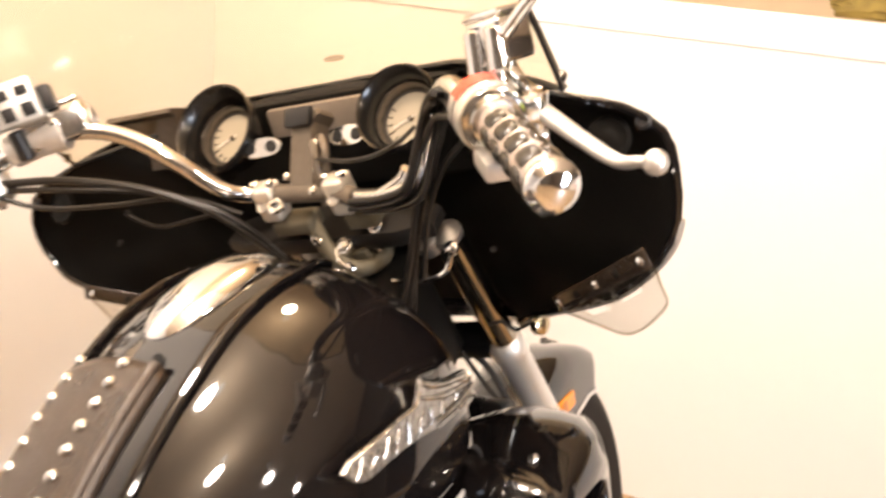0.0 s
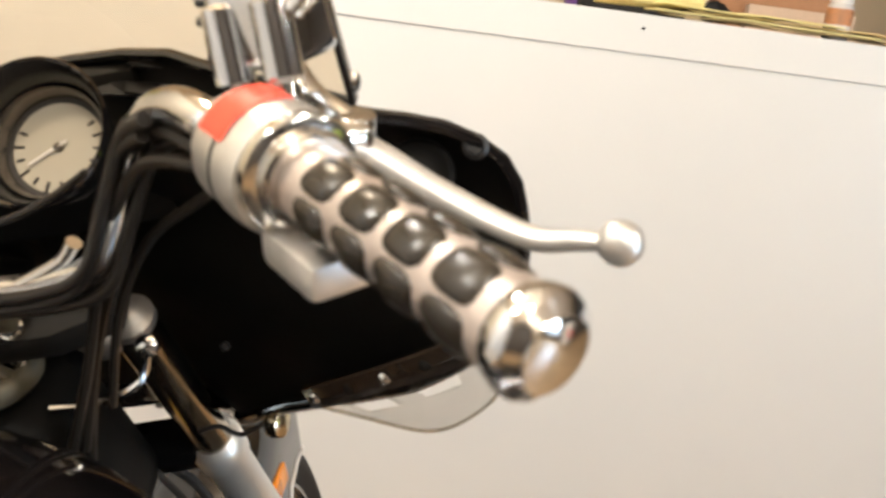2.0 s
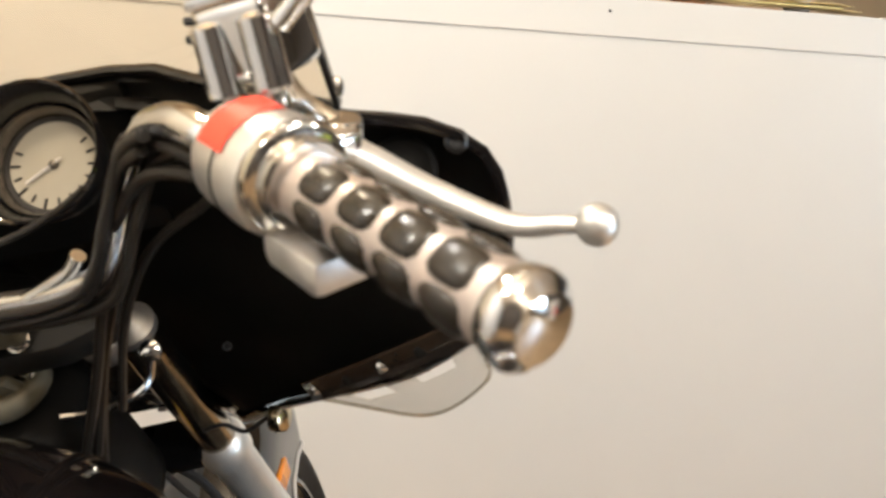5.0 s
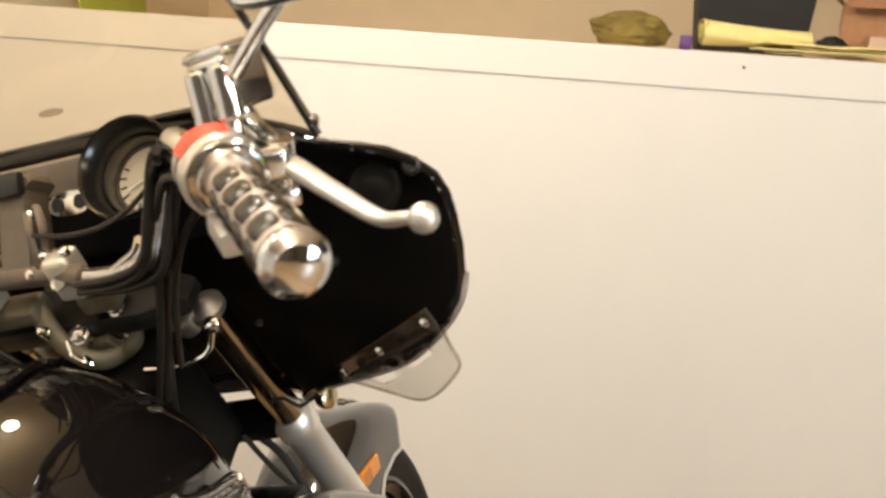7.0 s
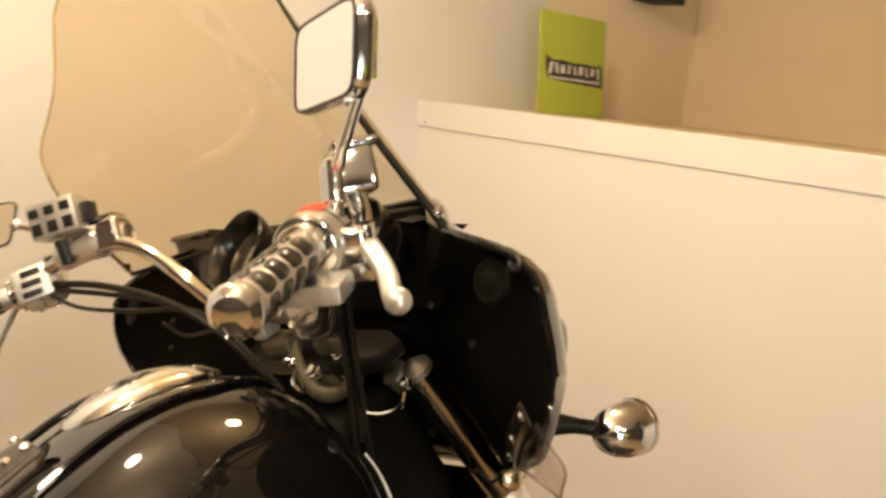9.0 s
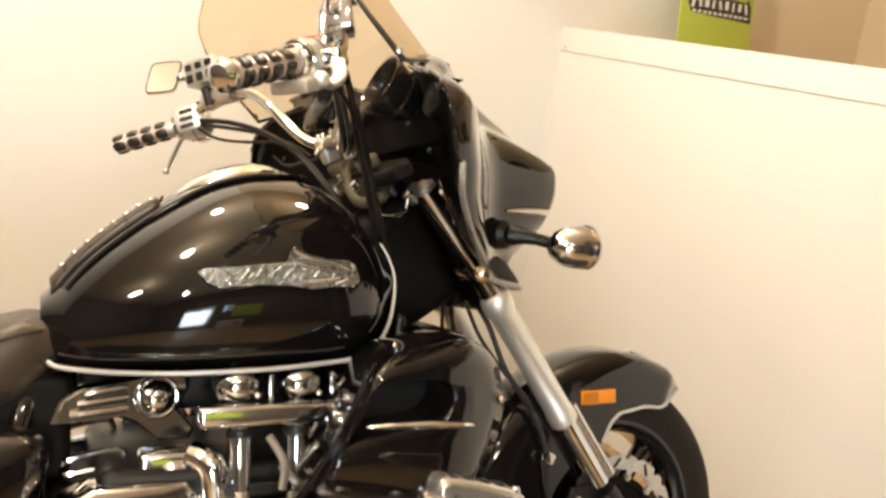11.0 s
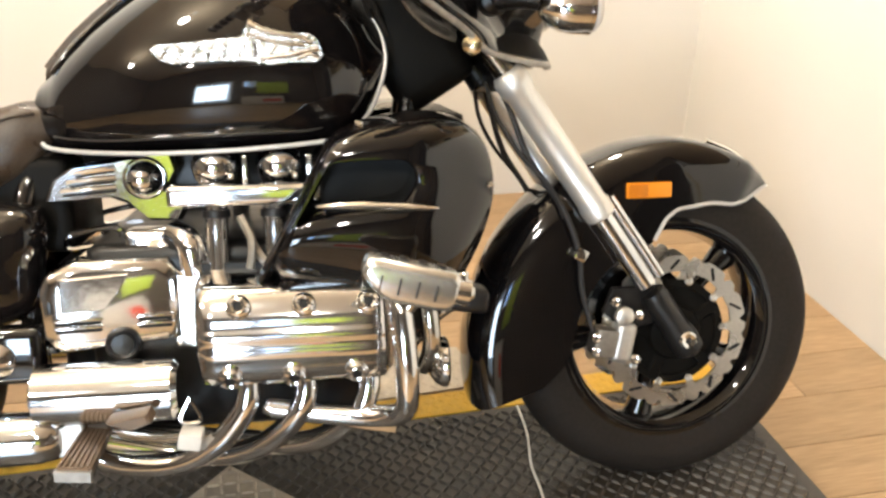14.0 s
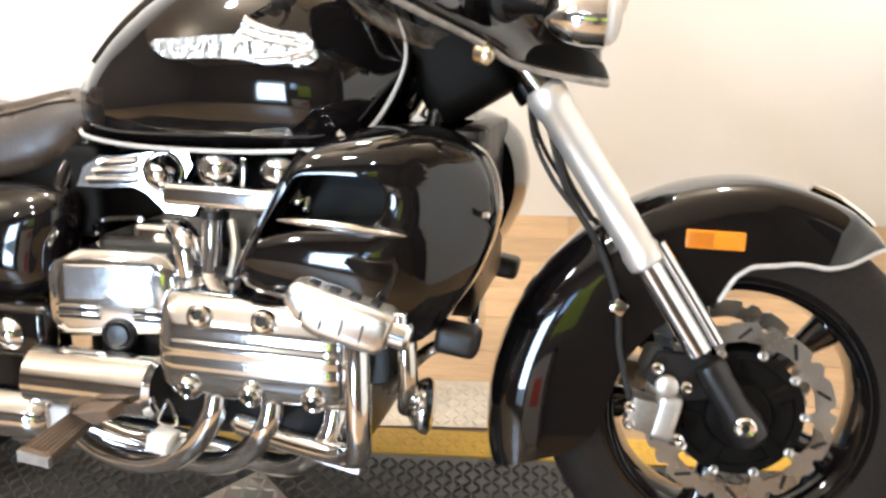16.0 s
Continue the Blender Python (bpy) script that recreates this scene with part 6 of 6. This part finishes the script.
for sy in (-1, 1):
    cover = rear("valve_cover", cover_bm() if sy < 0 else flip(cover_bm()), CHROME, "ribbed chrome valve cover", 55)
    for bx, bz, by in ((-0.870, 0.519, 0.364), (-0.762, 0.519, 0.364), (-0.654, 0.519, 0.364), (-0.890, 0.397, 0.365), (-0.783, 0.397, 0.365), (-0.677, 0.399, 0.365)):
        n = V((0, sy * 1.0, 0.45 if bz > 0.45 else -0.35)).normalized()
        part("bolt", lathe(B(), V((bx, sy * by, bz)), n, [(-0.01, 0.021), (0.006, 0.021), (0.011, 0.018), (0.014, 0.012), (0.012, 0.0085), (0.004, 0.0075)], 20), CHROME, cover, "domed chrome cover bolt")
        # dark hex plug paints the shade inside the bolt's recess
        part("socket", lathe(B(), V((bx, sy * by, bz)) + n * 0.0075, n, [(0, 0.0078), (0.003, 0.0078)], 6), DARK, cover)
    part("gasket", box(B(), (-0.785, sy * 0.232, 0.468), (0.32, 0.014, 0.20), 0.004), FRAME_BLACK, cover)
    part("front_plate", slab(B(), [(-0.628, 0.55), (-0.612, 0.53), (-0.606, 0.45), (-0.612, 0.39), (-0.63, 0.375)], sy * 0.22, sy * 0.335, 0.006), CHROME_WORN, cover)
    # intake
    rail = rear("intake_rail", box(B(), (-0.86, sy * 0.232, 0.690), (0.27, 0.036, 0.038), 0.010, None, 3), CHROME, "chrome intake rail")
    for x in (-0.916, -0.802, -0.700):
        part("carburettor", lathe(B(), (x, sy * 0.150, 0.737), (0, sy, -0.12), [(0, 0.041), (0.022, 0.044), (0.040, 0.041), (0.054, 0.032), (0.062, 0.019), (0.065, 0.008), (0.065, 0.0)], 28), CHROME, rail, "round chrome carburettor cap")
        part("carburettor_bracket", box(B(), (x + 0.055, sy * 0.195, 0.730), (0.010, 0.04, 0.052), 0.003), CHROME_WORN, rail)
        part("carburettor_screw", lathe(B(), (x + 0.030, sy * 0.208, 0.718), (0, sy, 0), [(0, 0.006), (0.006, 0.006), (0.008, 0.003)], 10), CHROME_WORN, rail)
    for x in (-0.916, -0.813, -0.70):
        part("runner", tube(B(), [(x, sy * 0.205, 0.675), (x, sy * 0.210, 0.640), (x, sy * 0.215, 0.590), (x, sy * 0.225, 0.540)], 0.022, 14, 5), CHROME, rail, "chrome intake runner")
        part("runner_clamp", lathe(B(), (x, sy * 0.208, 0.652), (0, sy * 0.1, -0.9), [(-0.008, 0.022), (-0.006, 0.025), (0.006, 0.025), (0.008, 0.022)], 20), SATIN_BLACK, rail)
    for pts in ([(-0.85, sy * 0.25, 0.60), (-0.83, sy * 0.27, 0.575), (-0.80, sy * 0.26, 0.555)], [(-0.87, sy * 0.24, 0.65), (-0.85, sy * 0.27, 0.61), (-0.855, sy * 0.28, 0.565)]):
        rear("plug_lead", tube(B(), pts, 0.008, 8, 5), CAST)
    tri = [(-1.225, 0.674), (-1.212, 0.713), (-1.177, 0.736), (-1.104, 0.747), (-1.001, 0.762), (-0.991, 0.725), (-1.012, 0.685), (-0.98, 0.646), (-0.991, 0.627), (-1.045, 0.629), (-1.082, 0.661), (-1.115, 0.676), (-1.18, 0.674)]
    tc = rear("throttle_cover", slab(B(), tri, sy * 0.100, sy * 0.140, 0.008), CHROME, "pressed chrome throttle cover")
    for k in range(3):
        part("louver", tube(B(), [(-1.195 + 0.012 * k, sy * 0.142, 0.690 + 0.016 * k), (-1.145, sy * 0.145, 0.693 + 0.017 * k), (-1.100, sy * 0.142, 0.695 + 0.018 * k)], 0.0055, 8, 4), CHROME, tc)
        # dark line under each louver paints the shade it would hold
        part("louver_gap", tube(B(), [(-1.192 + 0.012 * k, sy * 0.1405, 0.684 + 0.016 * k), (-1.145, sy * 0.1425, 0.687 + 0.017 * k), (-1.102, sy * 0.1405, 0.689 + 0.018 * k)], 0.0030, 6, 4), DARK, tc)
    part("dome", lathe(B(), (-1.050, sy * 0.136, 0.710), (0, sy, 0), [(0, 0.040), (0.006, 0.040), (0.009, 0.036), (0.008, 0.033), (0.016, 0.030), (0.022, 0.024), (0.026, 0.018), (0.034, 0.016), (0.037, 0.010), (0.037, 0.0)], 28), CHROME, tc, "round chrome cap")
    # rear chrome cases
    rc = [(-1.226, 0.531), (-1.212, 0.557), (-1.163, 0.58), (-1.005, 0.576), (-0.983, 0.547), (-0.985, 0.425), (-1.206, 0.413), (-1.226, 0.444)]
    cc = V((-1.105, 0.497))
    case = rear("engine_case", loft(B(), [[V((cc.x + (x - cc.x) * f, sy * y, cc.y + (z - cc.y) * f)) for x, z in rc] for f, y in ((0.98, 0.14), (1.0, 0.145), (1.0, 0.222), (0.975, 0.232), (0.92, 0.237), (0.75, 0.2405), (0.5, 0.243), (0.25, 0.2445), (0.02, 0.245))]), CHROME, "chrome engine side case")
    for x0, x1 in ((-1.198, -1.122), (-1.060, -1.004)):
        for z in (0.470, 0.456):
            # dark strip on the uncut case paints the shade of a slot
            part("vent", box(B(), ((x0 + x1) / 2, sy * 0.2425, z), (x1 - x0, 0.006, 0.0056), 0.001), DARK, case, "dark strip painting the shade of a vent slot")
            part("rib", box(B(), ((x0 + x1) / 2, sy * 0.2435, z + 0.0066), (x1 - x0 + 0.006, 0.010, 0.005), 0.002), CHROME, case)
    part("panel", slab(B(), [(-1.188, 0.551), (-1.070, 0.556), (-1.088, 0.521), (-1.113, 0.490), (-1.188, 0.488)], sy * 0.232, sy * 0.2465, 0.005), CHROME, case, "raised chrome panel")
    part("plug", lathe(B(), (-1.089, sy * 0.234, 0.427), (0, sy, 0), [(0, 0.030), (0.014, 0.030), (0.016, 0.026), (0.012, 0.021)], 24), SATIN_BLACK, case)
    part("plug_cap", lathe(B(), (-1.089, sy * 0.244, 0.427), (0, sy, 0), [(0, 0.021), (0.006, 0.019), (0.008, 0.0)], 20), SATIN_BLACK, case, "black plastic plug")
    part("mark", box(B(), (-1.205, sy * 0.2375, 0.500), (0.010, 0.003, 0.024), 0.001), SATIN_BLACK, case)
    for ob in (case, *case.children, tc, *tc.children):
        for v in ob.data.vertices:
            v.co.y -= sy * 0.115 * (v.co.x + 1.095)
    rear("thermostat_case", box(B(), (-1.036, sy * 0.165, 0.596), (0.098, 0.06, 0.052), 0.012, None, 3), CHROME, "small chrome engine case")
    rear("flange", lathe(B(), (-1.020, sy * 0.19, 0.590), (0, sy, 0.4), [(0, 0.026), (0.008, 0.026), (0.011, 0.020), (0.011, 0.0)], 20), CHROME_WORN)
    rear("case_elbow", tube(B(), [(-0.995, sy * 0.19, 0.615), (-0.966, sy * 0.215, 0.600), (-0.958, sy * 0.215, 0.545)], 0.026, 14, 5), CHROME)
    rear("case_plate", slab(B(), [(-1.005, 0.545), (-0.945, 0.555), (-0.940, 0.40), (-1.000, 0.405)], sy * 0.18, sy * 0.222, 0.008), CHROME_WORN, "polished metal joint plate")
    rear("chrome_trim_rib", tube(B(), [(-1.204, sy * 0.118, 0.582), (-1.195, sy * 0.124, 0.604), (-1.120, sy * 0.126, 0.618), (-1.102, sy * 0.125, 0.606), (-1.112, sy * 0.124, 0.592), (-1.190, sy * 0.120, 0.577), (-1.204, sy * 0.118, 0.584)], 0.0065, 8, 5), CHROME, "looped chrome trim")
    rear("collector_shield", lathe(B(), (-1.238, sy * 0.275, 0.349), (1, 0, 0), [(0, 0.044), (0.006, 0.056), (0.238, 0.056), (0.248, 0.046)], 32), CHROME, "chrome collector shield")
    rear("muffler", lathe(B(), (-1.205, sy * 0.285, 0.275), (-1, 0, -0.01), [(-0.01, 0.030), (0.0, 0.040), (0.03, 0.046), (0.20, 0.050), (0.80, 0.056), (0.84, 0.052), (0.85, 0.040), (0.80, 0.036)], 32), CHROME, "long chrome muffler")
    for i, x in enumerate((-0.865, -0.765, -0.655)):
        rear("header_pipe", tube(B(), [(x, sy * 0.312, 0.390), (x - 0.002, sy * 0.322, 0.345), (x - 0.018, sy * 0.322, 0.308), (x - 0.055, sy * 0.315 - sy * 0.01 * i, 0.262), (x - 0.105, sy * 0.300 - sy * 0.02 * i, 0.226), (x - 0.170, sy * 0.285 - sy * 0.03 * i, 0.208), (x - 0.26, sy * 0.27 - sy * 0.03 * i, 0.215), (-1.20, sy * 0.262, 0.27)], 0.0215, 16, 6), CHROME, "chrome exhaust header pipe")
    if sy < 0:
        guard = rear("engine_guard", tube(B(), [(-0.622, sy * 0.30, 0.562), (-0.606, sy * 0.372, 0.540), (-0.597, sy * 0.398, 0.47), (-0.593, sy * 0.402, 0.39), (-0.598, sy * 0.385, 0.328), (-0.640, sy * 0.345, 0.303), (-0.74, sy * 0.320, 0.304), (-0.828, sy * 0.306, 0.315)], 0.0200, 14, 6), CHROME, "chrome engine guard tube")
        part("end_ball", ball(B(), (-0.832, sy * 0.304, 0.316), 0.017), CHROME, guard)
        part("skid", slab(B(), [(-0.74, 0.292), (-0.66, 0.305), (-0.600, 0.300), (-0.606, 0.262), (-0.66, 0.268)], sy * 0.30, sy * 0.335, 0.006), CHROME, guard, "chrome lower plate")
    if sy < 0:
        rear("front_pipe", tube(B(), [(-0.555, sy * 0.26, 0.52), (-0.545, sy * 0.30, 0.49), (-0.54, sy * 0.30, 0.41), (-0.55, sy * 0.26, 0.36)], 0.017, 12, 5), CHROME_WORN)
    rear("water_pipe", lathe(B(), (-0.60, sy * 0.24, 0.455), (0, sy, 0), [(0, 0.05), (0.05, 0.05), (0.058, 0.044), (0.058, 0.03)], 24), FRAME_BLACK)
    rear("horn", lathe(B(), (-0.518, sy * 0.272, 0.372), (1, 0, 0), [(-0.03, 0.015), (-0.012, 0.040), (0.0, 0.047), (0.008, 0.047), (0.012, 0.040), (0.014, 0.0)], 28), CHROME, "round chrome horn")
    # radiator shroud
    out = [(-0.824, 0.560), (-0.810, 0.600), (-0.765, 0.690), (-0.722, 0.775), (-0.690, 0.805), (-0.636, 0.822), (-0.560, 0.832), (-0.498, 0.824), (-0.448, 0.795), (-0.424, 0.755), (-0.414, 0.690), (-0.430, 0.625), (-0.461, 0.561), (-0.500, 0.505), (-0.545, 0.478), (-0.62, 0.492), (-0.72, 0.520), (-0.80, 0.540)]
    hole = [(-0.768, 0.655), (-0.740, 0.705), (-0.712, 0.750), (-0.68, 0.757), (-0.63, 0.758), (-0.59, 0.757), (-0.572, 0.742), (-0.570, 0.720), (-0.580, 0.700), (-0.596, 0.686), (-0.64, 0.678), (-0.70, 0.672), (-0.745, 0.662)]
    N = 60
    o2, h2 = curve_pts(out, N), curve_pts(hole, N)
    oc = V((-0.655, 0.715))

    def start(poly):
        k = min(range(N), key=lambda i: abs(math.atan2(poly[i].y - oc.y, poly[i].x - oc.x) - math.pi * 0.98))
        q = poly[k:] + poly[:k]
        a = (q[1] - oc).angle_signed(q[0] - oc)
        return q if a > 0 else [q[0]] + q[:0:-1]
    o2, h2 = start(o2), start(h2)
    cen = V((-0.60, 0.66))

    def rg(f, y, inset=0.0):
        ring = []
        for a, b in zip(o2, h2):
            p = a.lerp(b, f)
            p = p.lerp(cen, inset)
            fr = max(0.0, min(1.0, (p.x + 0.58) / 0.16))
            ring.append(V((p.x, sy * (y - (0.035 if y < 0.33 else 0.10) * fr ** 2), p.y)))
        return ring
    bm = B()
    loft(bm, [rg(0, 0.14, 0.10), rg(0, 0.20, 0.02), rg(0, 0.25, 0.0), rg(0, 0.285, 0.015), rg(0, 0.318, 0.055), rg(0.30, 0.352), rg(0.65, 0.366), rg(0.96, 0.366), rg(0.99, 0.362), rg(1.0, 0.352), rg(1.0, 0.235)], True, True)
    pod = rear("radiator_shroud", bm, BLACK, "gloss black radiator side shroud with an air scoop", 60)
    # near-black sheet inside the hole paints the shade of the scoop
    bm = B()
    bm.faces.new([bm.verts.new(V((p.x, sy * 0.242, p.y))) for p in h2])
    part("scoop", bm, DARK, pod, "dark sheet painting shade into the scoop mouth", smooth=0)
    part("blade", tube(B(), [(-0.735, sy * 0.370, 0.686), (-0.69, sy * 0.384, 0.690), (-0.63, sy * 0.390, 0.689), (-0.57, sy * 0.386, 0.683), (-0.533, sy * 0.374, 0.678)], lambda t: 0.003 + 0.008 * math.sin(math.pi * min(1, t * 1.02 + 0.0)) ** 0.7, 10, 6, 0.7), CHROME, pod, "chrome blade trim")
    part("strake", tube(B(), [(-0.835, sy * 0.30, 0.545), (-0.79, sy * 0.33, 0.625), (-0.745, sy * 0.335, 0.710), (-0.705, sy * 0.325, 0.785)], 0.020, 12, 6, 0.5), BLACK, pod)
    for sx_, sz_ in ((-0.66, 0.812), (-0.60, 0.80), (-0.545, 0.60), (-0.43, 0.70)):
        part("screw", lathe(B(), (sx_, sy * (0.295 if sx_ < -0.5 else 0.28), sz_), (0.1, sy, 0.3), [(0, 0.007), (0.010, 0.007), (0.013, 0.004)], 12), CHROME, pod)
    rear("lower_rail", tube(B(), [(-0.83, sy * 0.27, 0.545), (-0.74, sy * 0.30, 0.550), (-0.64, sy * 0.30, 0.545)], 0.017, 12, 4), BLACK)
    # highway peg
    pl, pr = V((-0.668, sy * 0.492, 0.604)), V((-0.520, sy * 0.490, 0.567))
    dd = pr - pl
    d3 = dd.normalized()
    n3 = V((-d3.z, 0, d3.x))
    PLEN = dd.length

    def peg_ring(y, inset):
        line = [(0.0, 0.020), (0.004, 0.029), (0.014, 0.033), (PLEN - 0.012, 0.032), (PLEN, 0.024), (PLEN, -0.020), (PLEN - 0.010, -0.032), (PLEN - 0.03, -0.034), (0.052, -0.034), (0.036, -0.029), (0.010, -0.008), (0.0, 0.002)]
        c = (PLEN / 2, 0.0)
        return [V((pl.x, 0, pl.z)) + d3 * (a + (c[0] - a) * inset * 0.25) + n3 * (b + (c[1] - b) * inset) + V((0, sy * y, 0)) for a, b in line]
    peg = rear("highway_peg", loft(B(), [peg_ring(0.462, 0.25), peg_ring(0.468, 0.08), peg_ring(0.480, 0.0), peg_ring(0.508, 0.0), peg_ring(0.518, 0.06), peg_ring(0.523, 0.20), peg_ring(0.525, 0.45)]), PEG_ALLOY, "pale alloy highway peg with thin slits")
    for k in range(4):
        # thin dark strip on the uncut peg paints the shade of a slit
        part("slit", box(B(), pl + d3 * (0.030 + k * 0.029) - n3 * 0.004 + V((0, sy * 0.031, 0)), (0.0022, 0.008, 0.026), 0.0004, Matrix((d3, V((0, 1, 0)), n3)).transposed()), DARK, peg, "dark strip painting the shade of a slit")
    for k in range(4):
        part("stud", box(B(), pl + d3 * (0.030 + k * 0.030) + n3 * 0.033 + V((0, sy * 0.004, 0)), (0.014, 0.020, 0.006), 0.002, Matrix((d3, V((0, 1, 0)), n3)).transposed()), SATIN_BLACK, peg, "black rubber stud")
    part("knuckle", lathe(B(), pr, d3, [(-0.006, 0.014), (0.0, 0.021), (0.02, 0.021), (0.026, 0.015)], 18), CHROME, peg)
    part("bolt", lathe(B(), pr + d3 * 0.010 + V((0, 0, 0.018)), V((0, 0, 1)), [(0, 0.010), (0.012, 0.010), (0.015, 0.006)], 12), CHROME, peg)
    part("arm", tube(B(), [pr + d3 * 0.01, (-0.53, sy * 0.45, 0.555), (-0.57, sy * 0.40, 0.535), (-0.600, sy * 0.392, 0.50)], 0.013, 12, 5), CHROME_WORN, peg)
    rear("toe_lever", tube(B(), [(-0.585, sy * 0.235, 0.375), (-0.555, sy * 0.25, 0.420), (-0.520, sy * 0.262, 0.462), (-0.480, sy * 0.272, 0.488)], 0.011, 12, 5), CHROME_WORN, "chrome toe lever arm")
    rear("toe_rubber", box(B(), (-0.467, sy * 0.265, 0.491), (0.072, 0.062, 0.046), 0.016, Matrix.Rotation(radians(8), 3, "Y"), 4), SATIN_BLACK, "rounded black rubber toe pad")
# foot controls
p0, p1 = V((-1.135, -0.283, 0.283)), V((-1.145, -0.420, 0.264))
pd = (p1 - p0).normalized()
ps = V((1, 0, -0.10)).normalized()
peg = rear("foot_peg", loft(B(), [[p0.lerp(p1, f) + ps * u * w + V((0, 0, h)) for u, h in ((-1, 0.004), (-0.94, 0.008), (0.94, 0.008), (1, 0.004), (1, -0.004), (0.94, -0.008), (-0.94, -0.008), (-1, -0.004))] for f, w in ((0, 0.018), (0.06, 0.024), (0.5, 0.027), (0.94, 0.029), (1.0, 0.026))]), BRONZE, "flat bronze-coloured metal footpeg")
for k in range(6):
    part("rib", tube(B(), [p0.lerp(p1, 0.12) + ps * (-0.018 + k * 0.0072) + V((0, 0, 0.0088)), p0.lerp(p1, 0.94) + ps * (-0.022 + k * 0.0088) + V((0, 0, 0.0088))], 0.0022, 6, 2), BRONZE, peg)
part("tip", loft(B(), [[p1 + pd * e + ps * u * 0.029 + V((0, 0, h)) for u, h in ((-1, 0.006), (1, 0.006), (1, -0.012), (-1, -0.012))] for e in (-0.006, 0.003)]), CAST, peg, "bare worn edge")
rear("peg_blade", slab(B(), [(-1.097, 0.333), (-1.029, 0.346), (-1.022, 0.330), (-1.058, 0.316)], -0.335, -0.385, 0.004), BRONZE, "folded bronze-coloured pedal blade")
rear("peg_bracket", tube(B(), [(-1.135, -0.29, 0.283), (-1.13, -0.25, 0.295), (-1.13, -0.20, 0.30)], 0.019, 12, 4), CAST)
rear("peg_plate", slab(B(), [(-1.225, 0.335), (-1.175, 0.338), (-1.155, 0.30), (-1.16, 0.255), (-1.20, 0.24), (-1.225, 0.28)], -0.29, -0.305, 0.004), ALLOY, "bare alloy hanger plate")
rear("plate_bolt", lathe(B(), (-1.195, -0.304, 0.312), (0, -1, 0), [(0, 0.014), (0.006, 0.014), (0.008, 0.009), (0.005, 0.006)], 16), CHROME)
pedal = rear("brake_pedal", tube(B(), [(-1.11, -0.28, 0.275), (-1.04, -0.295, 0.265), (-0.972, -0.305, 0.270)], 0.010, 10, 4), CHROME_WORN, "chrome brake pedal arm")
part("pad", box(B(), (-0.972, -0.310, 0.268), (0.040, 0.050, 0.030), 0.005, Matrix.Rotation(radians(10), 3, "Y")), PRINT_LIGHT, pedal, "pale metal pedal pad")
part("spring", tube(B(), [(-0.975, -0.283, 0.333), (-0.992, -0.290, 0.292), (-0.956, -0.290, 0.292), (-0.975, -0.283, 0.333)], 0.004, 8, 4), CHROME, pedal)
rear("side_stand", tube(B(), [(-1.0, 0.17, 0.24), (-1.02, 0.26, 0.12), (-1.04, 0.335, -0.075)], 0.015, 12, 4), FRAME_BLACK, "black side stand")
strap = thing("pull_cord", tube(B(), [(-0.245, 0.205, 0.004), (-0.250, 0.117, 0.004), (-0.264, 0.045, 0.004), (-0.278, -0.017, 0.004), (-0.283, -0.105, 0.004), (-0.300, -0.26, 0.004)], 0.0032, 6, 6), PRINT_LIGHT, "thin white cord lying on the mat", "cord")

# ---- floor planks ----
PW, PL = 0.19, 1.24
plank_mesh = {}


def plank_data(length, width):
    key = (round(length, 3), round(width, 3))
    if key not in plank_mesh:
        bm = B()
        box(bm, (0, 0, 0), (length - 0.0025, width - 0.002, 0.012), 0.0012, None, 1)
        me = bpy.data.meshes.new("plank")
        bm.to_mesh(me)
        bm.free()
        me.materials.append(OAK)
        plank_mesh[key] = me
    return plank_mesh[key]


row, y = 0, LY
while y > RY + 0.05:
    w = min(PW, y - RY)
    x = BX - (0.41 * row) % PL
    while x < WX:
        a, b = max(x, BX), min(x + PL, WX)
        if b - a > 0.05:
            ob = new("plank", plank_data(b - a, w))
            ob.parent = floor
            ob.location = ((a + b) / 2, y - w / 2, FLOOR - 0.006)
        x += PL
    y -= w
    row += 1
